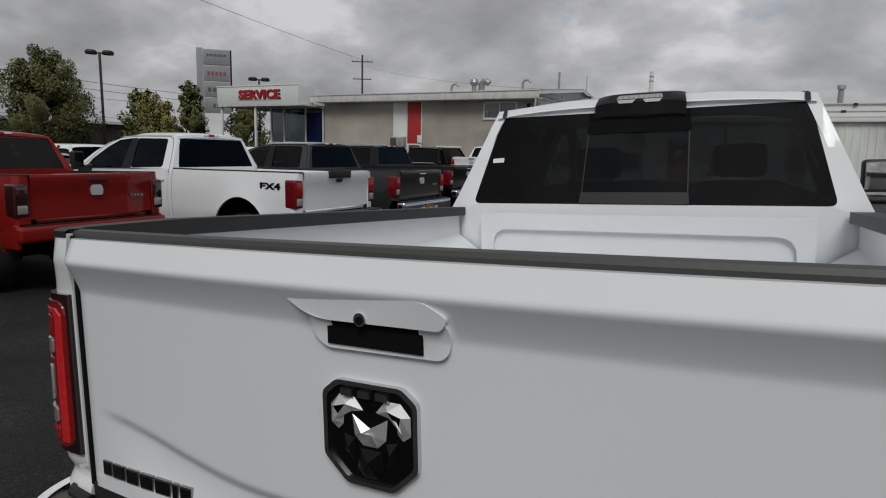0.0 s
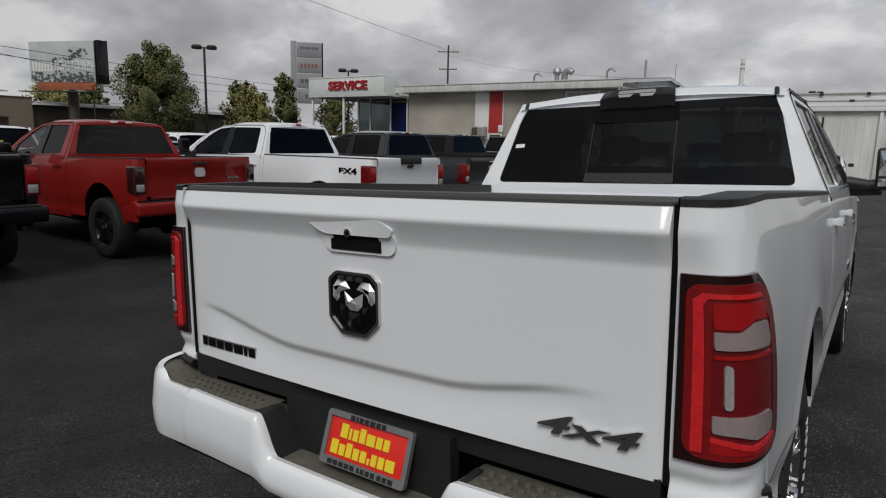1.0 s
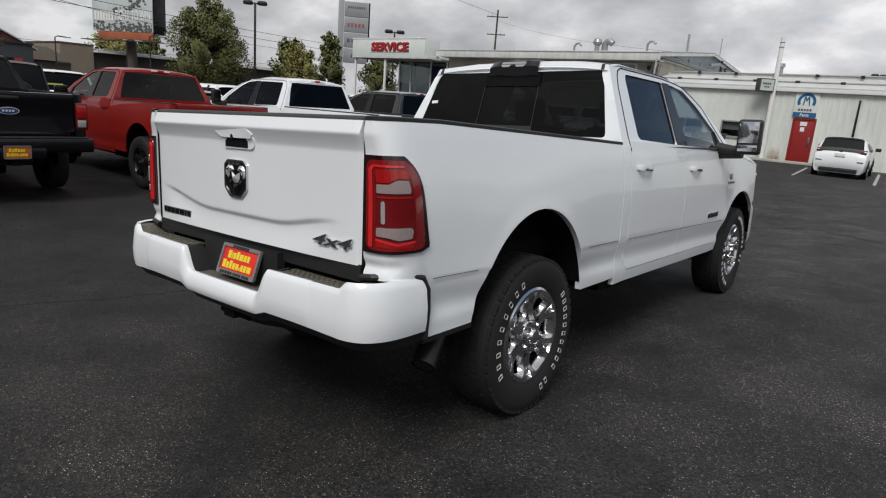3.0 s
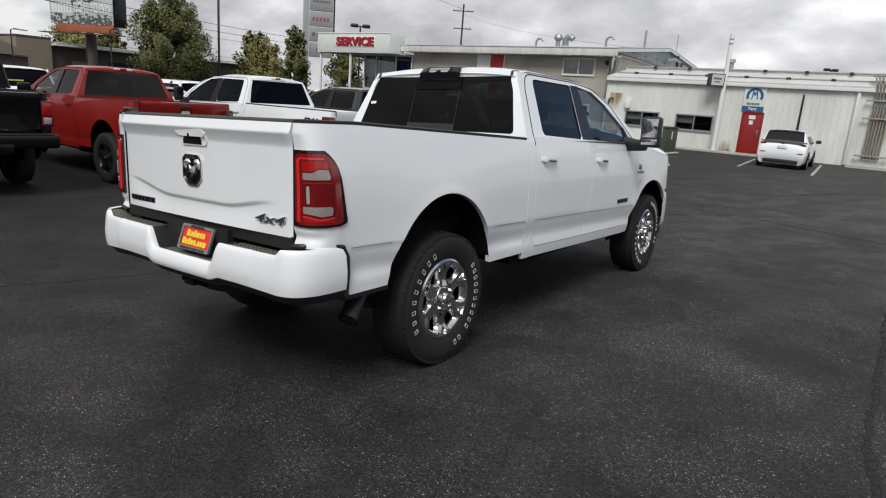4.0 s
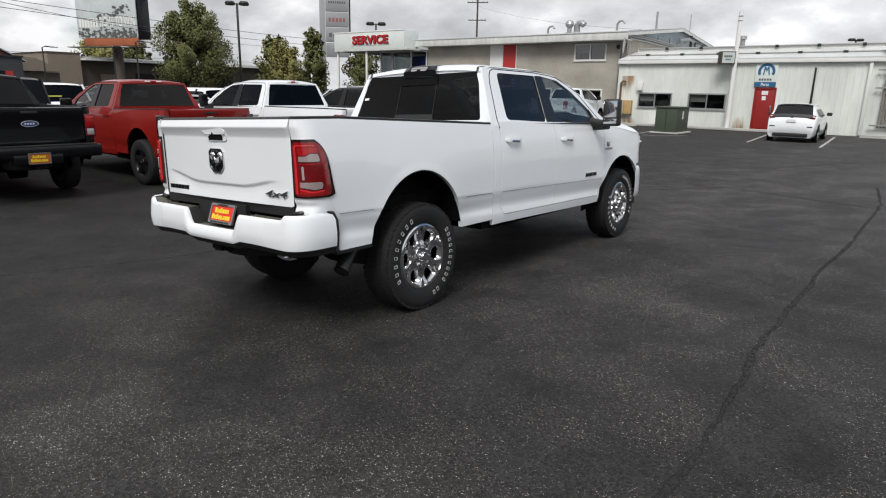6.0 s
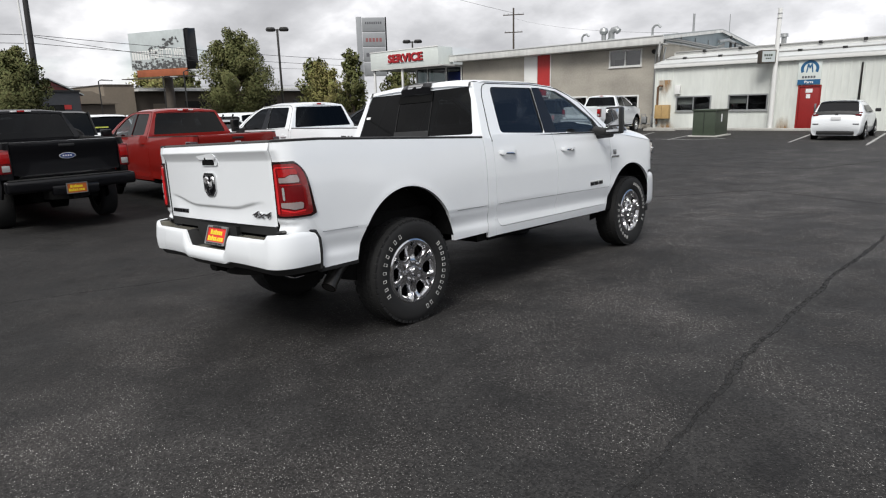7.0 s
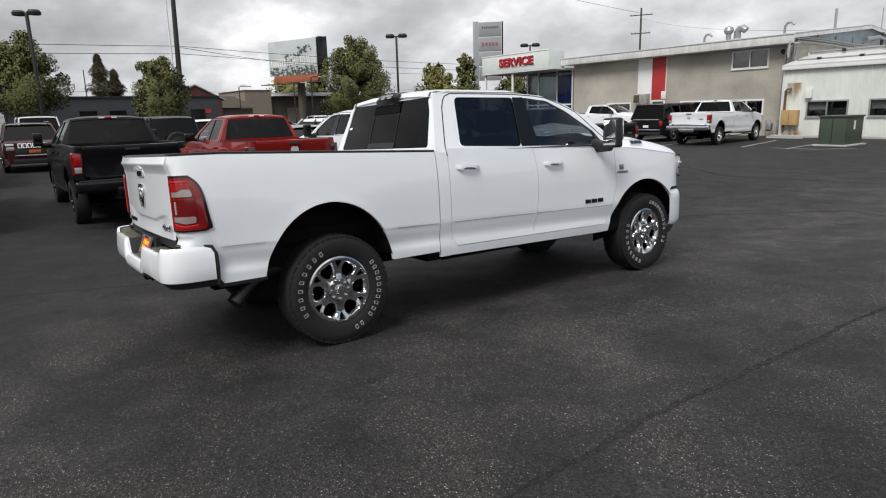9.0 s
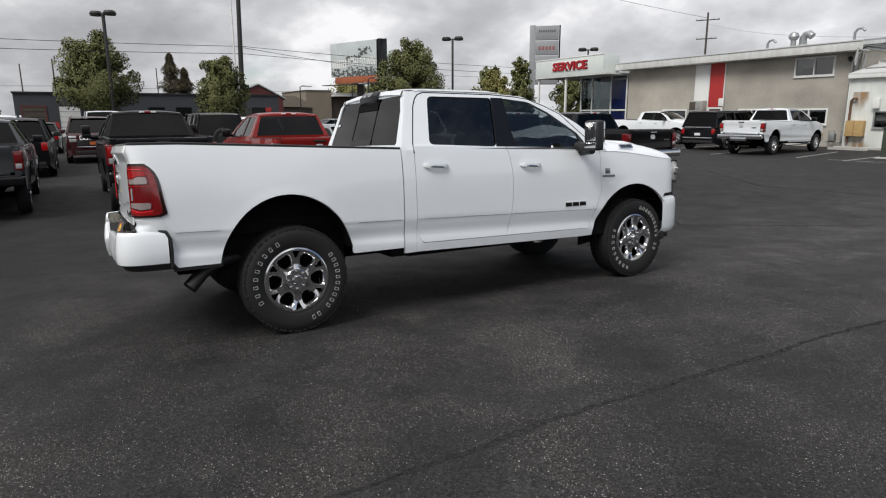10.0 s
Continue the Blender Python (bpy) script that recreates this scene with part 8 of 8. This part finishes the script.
def jeep_extras(t, L, hw):
    f = L / 2
    fascia = part("front_fascia", grid(lambda u, k: (u * (0.90, 0.93, 0.93, 0.90, 0.84)[k], f + (0.0, 0.03, 0.03, 0.02, -0.10)[k] - 0.13 * abs(u) ** 4, (0.52, 0.62, 0.86, 1.06, 1.13)[k]), span(-1, 1, 16), range(5)), MAROON, t)
    for i in range(7):
        a = -0.50 + 0.145 * i
        slot = part("grille_slot", sheet(rounded(rect(a, a + 0.125, 0.885, 1.045), 0.02, 3), (), lambda u, v: (u, f + 0.030 + 0.35 * (1.045 - v) - 0.13 * abs(u / 0.93) ** 4, v), 0.02, (0, -1, 0)), EMBLEM, fascia, "chrome-ringed slot")
        part("slot_mesh", sheet(rounded(rect(a + 0.024, a + 0.101, 0.905, 1.025), 0.015, 3), (), lambda u, v: (u, f + 0.036 + 0.35 * (1.045 - v) - 0.13 * abs(u / 0.93) ** 4, v), 0.004, (0, -1, 0)), TRIM, slot)
    part("dealer_plate", box(-0.18, 0.18, f + 0.03, f + 0.05, 0.70, 0.82, 0.004), LENS_AMBER, t, "amber dealer plate")
    part("bumper_bar", box(-0.62, 0.62, f + 0.025, f + 0.045, 0.60, 0.64, 0.01), CHROME, t)
    part("lower_grille", box(-0.60, 0.60, f - 0.02, f + 0.036, 0.655, 0.86, 0.01), TRIM, t)
    for i, (a, b, z) in enumerate(((0.34, 0.70, 1.50), (0.40, 0.72, 1.42), (0.30, 0.66, 1.34), (0.38, 0.62, 1.26))):
        part("window_chalk", box(a, b, f - 1.54 - (z - 1.1) * 1.25, f - 1.52 - (z - 1.1) * 1.25, z, z + 0.045), STICKER, t)
    for s2 in (-1, 1):
        lamp = part("front_lamp", box(min(s2 * 0.56, s2 * 0.90), max(s2 * 0.56, s2 * 0.90), f - 0.16, f - 0.01, 0.94, 1.06, 0.03), TRIM, t)
        part("lamp_lens", box(min(s2 * 0.60, s2 * 0.86), max(s2 * 0.60, s2 * 0.86), f - 0.12, f + 0.0, 0.965, 1.04, 0.02), STICKER, lamp, "bright headlamp lens")
        fog = part("fog_lamp", lathe([(0.11, 0.0), (0.11, 0.02), (0.085, 0.025), (0.085, 0.0)], 16, "z"), CHROME, t)
        fog.matrix_basis = pose(s2 * 0.72, f - 0.03, 0.68, -90, 0, 0)
    for s2 in (-1, 1):
        part("roof_rail", tube([(s2 * hw * 0.70, f - 0.40 * L, 1.77), (s2 * hw * 0.72, -f + 0.5, 1.77)], 0.02, 6), SATIN, t)


car("sport_utility", "maroon sport utility with a seven-slot chrome grille facing the lot", MAROON, -24.4, 1.22, -90, 4.82, 1.94, 1.76, SUV, extras=jeep_extras)


def off_roader_extras(t, L, hw):
    spare = part("spare_wheel", lathe([(0.18, -0.10), (0.33, -0.11), (0.37, -0.05), (0.37, 0.05), (0.33, 0.11), (0.0, 0.10)], 24, "z"), RUBBER, t)
    spare.matrix_basis = pose(0.05, -L / 2 - 0.12, 0.98, 90, 0, 0)
    part("wheel_cover", lathe([(0.0, 0.115), (0.20, 0.115), (0.22, 0.09)], 20, "z"), TRIM, spare)
    for s2 in (-1, 1):
        for y in (L * 0.5 - 0.88, -L * 0.5 + 0.92):
            part("wheel_flare", box(min(s2 * (hw - 0.05), s2 * (hw + 0.09)), max(s2 * (hw - 0.05), s2 * (hw + 0.09)), y - 0.48, y + 0.48, 0.80, 0.86, 0.02), TRIM, t)
    part("hood_latch", box(-hw + 0.05, -hw + 0.1, L / 2 - 1.1, L / 2 - 0.95, 1.06, 1.14, 0.01), TRIM, t)


def black_suv_extras(t, L, hw):
    part("tailgate_band", box(-0.72, 0.72, -L / 2 - 0.02, -L / 2 + 0.02, 1.06, 1.12, 0.01), CHROME, t)
    part("bumper_chrome", box(-0.8, 0.8, -L / 2 - 0.03, -L / 2 + 0.05, 0.55, 0.62, 0.015), CHROME, t)
    for s2 in (-1, 1):
        part("roof_rail", tube([(s2 * hw * 0.70, L / 2 - 0.36 * L, 1.86), (s2 * hw * 0.72, -L / 2 + 0.5, 1.86)], 0.02, 6), SATIN, t)


car("sport_utility", "long black sport utility with chrome trim by the stucco wall", BLACK, -15.4, 29.7, 4, 5.4, 2.05, 1.9, SUV, extras=black_suv_extras)


def chalk(m):
    def f(t, L, hw):
        for i in range(3):
            part("window_chalk", box(-0.62 + 0.08 * i, -0.12 + 0.05 * i, -L / 2 + 0.16 + 0.07 * (2 - i), -L / 2 + 0.165 + 0.07 * (2 - i), 1.46 - 0.1 * i, 1.51 - 0.1 * i), m, t)
    return f


car("sport_utility", "white sport utility with yellow chalk on its rear glass", WHITE, -21.3, 6.75, 90, 4.7, 1.88, 1.72, SUV, extras=chalk(STICKER_YEL))
car("sedan_car", "silver sedan parked behind the white pickup", SILVER, -15.4, 8.3, 95, 4.7, 1.82, 1.47, SEDAN)
car("sport_utility", "white sport utility in the second row", WHITE, -17.4, 10.3, 90, 4.6, 1.85, 1.66, SUV)
car("sport_utility", "dark boxy off-roader in the second row", BLACK, -19.3, 4.88, 90, 4.3, 1.76, 1.86, (1.08, 1.12, 0.32, 0.38, 0.97, 0.99, 1.12), rim="black", extras=off_roader_extras)
car("sport_utility", "dark sport utility seen from behind in the lot", BLACK, -18.6, -1.0, 90, 4.9, 1.95, 1.72, SUV)
car("sport_utility", "white sport utility in the far row", WHITE, -22.5, -1.8, 90, 4.9, 1.95, 1.82, SUV)
car("delivery_van", "white van behind the maroon sport utility", WHITE, -33.4, 2.0, 90, 5.2, 2.0, 2.05, (1.15, 1.2, 0.16, 0.26, 0.97, 0.99, 1.2))
car("sport_utility", "white sport utility in the back row", WHITE, -28.2, 5.6, 90, 4.6, 1.9, 1.7, SUV)
car("sedan_car", "dark sedan in the back row", CHARCOAL, -32.5, -0.9, 90, 4.7, 1.85, 1.5, SEDAN)
car("sedan_car", "silver sedan across the street", SILVER, -58, 24.5, 10, 4.6, 1.8, 1.45, SEDAN)
car("sport_utility", "white sport utility across the street", WHITE, -58, 30.0, 5, 4.6, 1.85, 1.7, SUV)
car("sport_utility", "white sport utility beside the showroom", WHITE, -20.6, 20.5, 90, 4.6, 1.85, 1.7, SUV)


# ---- lamps, poles and wires ----
def street_lamp(x, y, h, yaw):
    t = empty("street_lamp")
    tagged(t, "dark twin-head parking lot lamp on a square pole", "street lamp", "lot lamps")
    part("pole", box(-0.09, 0.09, -0.09, 0.09, 0, h, 0.01), POLEMETAL, t)
    part("base", cyl((0, 0, 0), (0, 0, 0.7), 0.3, seg=16), CONCRETE, t)
    for s in (-1, 1):
        hd = part("lamp_head", lathe([(0.0, 0.17), (0.35, 0.17), (0.46, 0.02), (0.42, -0.16), (0.0, -0.2)], 16, "z"), POLEMETAL, t)
        hd.matrix_basis = pose(s * 0.62, 0, h - 0.02)
        part("lamp_arm", tube([(s * 0.05, 0, h - 0.1), (s * 0.3, 0, h - 0.04)], 0.05, 8), POLEMETAL, t)
    return place(t, pose(x, y, 0, 0, 0, yaw))


for x, y, h in ((-49.0, 33.5, 9.05), (-46.9, 49.3, 8.6), (-50.5, 3.5, 9.4), (-8.1, 101.0, 9.4)):
    street_lamp(x, y, h, 45)


def small_lamp(x, y, h):
    t = empty("street_lamp")
    tagged(t, "slim single-arm street lamp across the street", "street lamp")
    part("pole", tube([(0, 0, 0), (0, 0, h), (0.3, 0, h + 0.15), (1.2, 0, h + 0.1)], 0.07, 8), POLEMETAL, t)
    part("lamp_head", box(0.8, 1.6, -0.15, 0.15, h + 0.02, h + 0.14, 0.04), GALV, t)
    place(t, pose(x, y, 0, 0, 0, 60))


small_lamp(-70, 31.5, 5.6)
small_lamp(-62, 30.2, 5.8)
small_lamp(-80, 28.0, 5.6)


def utility_pole(x, y, h, yaw, arms, m=None, lean=0.0, r=0.17):
    t = empty("utility_pole")
    tagged(t, "weathered wooden utility pole with cross-arms", "utility pole")
    part("pole", tube([(0, 0, 0), (0, 0, h)], [r, r * 0.7], 12), m or WOOD, t)
    for z, half in arms:
        arm = part("cross_arm", box(-half, half, -0.07, 0.07, z, z + 0.12, 0.01), WOOD, t)
        for u in (-0.92, -0.5, 0.5, 0.92):
            part("insulator", cyl((u * half, 0, z + 0.12), (u * half, 0, z + 0.3), 0.05, 0.03, 8), GALV, arm)
    return place(t, pose(x, y, 0, 0, lean, yaw))


utility_pole(-52.3, 75.5, 15.0, 30, ((14.0, 1.5), (11.6, 1.3)))
utility_pole(-52.0, 13.65, 13.5, 90, ((12.2, 1.2),), POLEMETAL, 1.5, 0.24)
utility_pole(-75.0, -0.5, 7.8, 90, (), r=0.1)
utility_pole(-90.0, -4.2, 8.2, 90, (), r=0.1)
utility_pole(-90.0, 11.3, 8.2, 90, (), r=0.09)
utility_pole(-60.0, 36.5, 8.0, 90, (), r=0.1)
fp = empty("flag_pole")
tagged(fp, "slender white pole beside the street", "pole")
part("shaft", tube([(0, 0, 0), (0, 0, 14)], [0.09, 0.05], 10), FRAMEWHITE, fp)
place(fp, pose(-49.0, 12.6, 0, 0, 1.0, 0))


def wire(a, b, sag, r=0.022):
    a, b = Vector(a), Vector(b)
    pts = []
    for i in range(15):
        k = i / 14
        p = a.lerp(b, k)
        p.z -= sag * 4 * k * (1 - k)
        pts.append(p)
    tagged(link_mesh("power_line", tube(pts, r, 5), TRIM), "thin dark overhead wire", "wire", "overhead wires")


for za, zb in ((7.6, 7.9), (7.0, 7.1)):
    wire((-51.6, 14.0, za), (-64, 92, zb + 1.0), 0.9)
    wire((-51.6, 14.0, za), (-44, -60, zb + 0.4), 0.9)
wire((-51.6, 14.0, 7.5), (-90, 70, 8.6), 0.8)
wire((-75, -0.5, 5.0), (-75, 60, 5.2), 0.3, 0.018)
wire((-75, -0.5, 5.0), (-75, -60, 5.2), 0.3, 0.018)
wire((-52.3, 75.5, 14.3), (-30, -40, 17.5), 1.0, 0.02)
wire((-52.3, 75.5, 13.6), (-13.5, 40.5, 5.9), 0.5, 0.009)

# ---- trees ----
BARK = mat("grey_brown_bark", (0.085, 0.065, 0.05), 0.95, grain=0.3, scale=9, stretch=(1, 1, 0.25), bump=0.01, bump_scale=14)


def leaf_mat(name, color):
    m = mat(name, color, 0.75, spec=0.12)
    nt = m.node_tree
    g = nt.nodes.new("ShaderNodeNewGeometry")
    r = nt.nodes.new("ShaderNodeMapRange")
    r.inputs[3].default_value, r.inputs[4].default_value = 0.86, 1.16
    nt.links.new(g.outputs["Random Per Island"], r.inputs[0])
    hue = next(n for n in nt.nodes if n.type == "HUE_SAT")
    nt.links.new(r.outputs[0], hue.inputs["Value"])
    h = nt.nodes.new("ShaderNodeMapRange")
    h.inputs[3].default_value, h.inputs[4].default_value = 0.452, 0.512
    nt.links.new(g.outputs["Random Per Island"], h.inputs[0])
    nt.links.new(h.outputs[0], hue.inputs["Hue"])
    return m


LEAF = leaf_mat("spring_leaf", (0.110, 0.123, 0.050))
LEAF_YEL = leaf_mat("olive_leaf", (0.20, 0.20, 0.070))
LEAF_DARK = leaf_mat("dark_leaf", (0.105, 0.118, 0.045))
NEEDLE = leaf_mat("conifer_needle", (0.085, 0.078, 0.045))


def tree(x, y, h, r, seed, leaf, leaves=5200, trunk=0.28, size=0.17, gaps=0.0, low=0.15, label="broad leafy street tree with an uneven crown"):
    """A tapered trunk with limbs, and a crown of small leaves in clumps at the limbs' ends."""
    rnd = random.Random(seed)
    t = empty("tree")
    tagged(t, label, "tree", "street trees")
    bm = bmesh.new()
    top = Vector((rnd.uniform(-0.3, 0.3), rnd.uniform(-0.3, 0.3), h * 0.9))
    tube([(0, 0, 0), (0.05, 0, h * low), (top.x * 0.5, top.y * 0.5, h * 0.55), top], [h * 0.032, h * 0.026, h * 0.014, 0.02], 9, bm)
    clumps = []
    n = 26 + int(20 * (1 - gaps))
    for i in range(n):
        k = (i + 0.5) / n
        zz = h * (low + (0.97 - low) * k ** 0.9)
        wide = r * min(1.0, 0.62 + 1.6 * k) * (1.02 - k) ** 0.42 * rnd.uniform(0.55, 1.12)
        ang = i * 2.399 + rnd.uniform(-0.4, 0.4)
        start = Vector((top.x * k * 0.5, top.y * k * 0.5, zz * 0.82))
        end = Vector((math.cos(ang) * wide, math.sin(ang) * wide, zz + rnd.uniform(-0.04, 0.10) * h))
        mid = start.lerp(end, 0.55) + Vector((0, 0, 0.04 * h))
        tube([start, mid, end], [h * 0.009, h * 0.005, 0.015], 5, bm)
        for q, s in ((1.0, 1.0), (0.72, 0.85), (0.45, 0.7)):
            clumps.append((start.lerp(end, q) + Vector((0, 0, 0.02 * h * q)), r * rnd.uniform(0.14, 0.32) * s * (1.05 - 0.5 * k)))
    part("trunk", bm, BARK, t)
    heart = Vector((0, 0, h * 0.5))
    verts, faces = [], []
    for i in range(leaves):
        c, cr = clumps[rnd.randrange(len(clumps))]
        while True:
            d = Vector((rnd.uniform(-1, 1), rnd.uniform(-1, 1), rnd.uniform(-1, 1)))
            if 0.05 < d.length < 1:
                break
        p = c + d * cr * 1.25
        s = size * rnd.uniform(0.6, 1.5)
        a = Vector((rnd.gauss(0, 1), rnd.gauss(0, 1), rnd.gauss(0, 0.7))).normalized()
        if a.dot(p - heart) > 0:
            a.negate()
        b = a.orthogonal().normalized()
        b = (Matrix.Rotation(rnd.uniform(0, 6.28), 3, a) @ b)
        c2 = a.cross(b)
        k = len(verts)
        verts += [p - b * s, p + c2 * s * 0.55, p + b * s, p - c2 * s * 0.5 + a * s * 0.2]
        faces.append((k, k + 1, k + 2, k + 3))
    me = bpy.data.meshes.new("crown")
    me.from_pydata([tuple(v) for v in verts], [], faces)
    me.materials.append(leaf)
    # the crown shades as soft rounded masses
    me.shade_smooth()
    me.normals_split_custom_set_from_vertices([((v.co - heart).normalized() * 0.75 + v.normal * 0.35 + Vector((0, 0, 0.25))).normalized() for v in me.vertices])
    ob = new("crown", me)
    ob.parent = t
    return place(t, pose(x, y, 0))


def conifer(x, y, h, r, seed):
    rnd = random.Random(seed)
    t = empty("conifer_tree")
    tagged(t, "tall sparse conifer behind the workshop", "tree", "street trees")
    part("trunk", tube([(0, 0, 0), (0.1, 0, h * 0.6), (0, 0, h)], [h * 0.02, h * 0.012, 0.02], 8), BARK, t)
    verts, faces = [], []
    for i in range(4200):
        k = rnd.random() ** 0.8
        z = h * (0.15 + 0.84 * k)
        tier = 0.75 + 0.25 * math.sin(z * 3.2)
        rr = r * (1 - k) ** 0.8 * tier * rnd.uniform(0.15, 1.0) + 0.1
        a = rnd.uniform(0, 6.28)
        p = Vector((math.cos(a) * rr, math.sin(a) * rr, z - rr * 0.25))
        s = rnd.uniform(0.15, 0.36)
        o = Vector((math.cos(a), math.sin(a), -0.3)).normalized()
        w = o.cross(Vector((0, 0, 1))).normalized() * s * 0.3
        q = len(verts)
        verts += [p - o * s, p + w, p + o * s + Vector((0, 0, -0.1)), p - w]
        faces.append((q, q + 1, q + 2, q + 3))
    me = bpy.data.meshes.new("crown")
    me.from_pydata([tuple(v) for v in verts], [], faces)
    me.materials.append(NEEDLE)
    ob = new("crown", me)
    ob.parent = t
    place(t, pose(x, y, 0))


tree(-48.5, 28.6, 8.0, 3.5, 3, LEAF, 46000, size=0.082)
tree(-54.0, 2.75, 7.75, 3.25, 11, LEAF, 42000, size=0.085, low=0.30, label="broad leafy tree beside a lot lamp")
tree(-46.0, 10.75, 6.0, 2.2, 23, LEAF, 30000, size=0.075)
tree(-53.5, 41.5, 6.5, 2.3, 31, LEAF_YEL, 5500, size=0.10, gaps=0.8, label="young tree with a thin crown of spring leaves")
tree(-44.2, 38.3, 6.9, 1.5, 37, LEAF_DARK, 8500, size=0.10, label="narrow dense green tree beside the pylon")
tree(-48.5, 38.8, 5.4, 2.0, 41, LEAF_YEL, 5500, size=0.10, gaps=0.7, label="young tree with a thin crown of spring leaves")
tree(-44.0, 44.5, 6.0, 2.4, 43, LEAF_DARK, 8500, size=0.11, label="green tree seen under the sign canopy")
tree(-62.0, 47.0, 7.2, 2.6, 47, LEAF_DARK, 3600, size=0.2, label="dark green tree behind the lamp")
tree(-124.0, 53.0, 11.0, 5.0, 53, LEAF_YEL, 7000, size=0.25, label="pale tree behind the billboard post")
tree(-126.0, 61.0, 10.5, 4.0, 59, LEAF_DARK, 7000, size=0.25, label="dark tree behind the billboard post")
tree(-30.0, 60.5, 7.4, 0.9, 61, LEAF_DARK, 1500, size=0.14, label="narrow tree top behind the workshop roof")
tree(-96.0, -12.0, 6.5, 5.0, 67, LEAF_YEL, 3000, size=0.3, label="pale trees beyond the dark workshop")
conifer(-90.0, 13.1, 10.4, 3.7, 71)
conifer(-92.0, 15.1, 8.6, 3.5, 73)
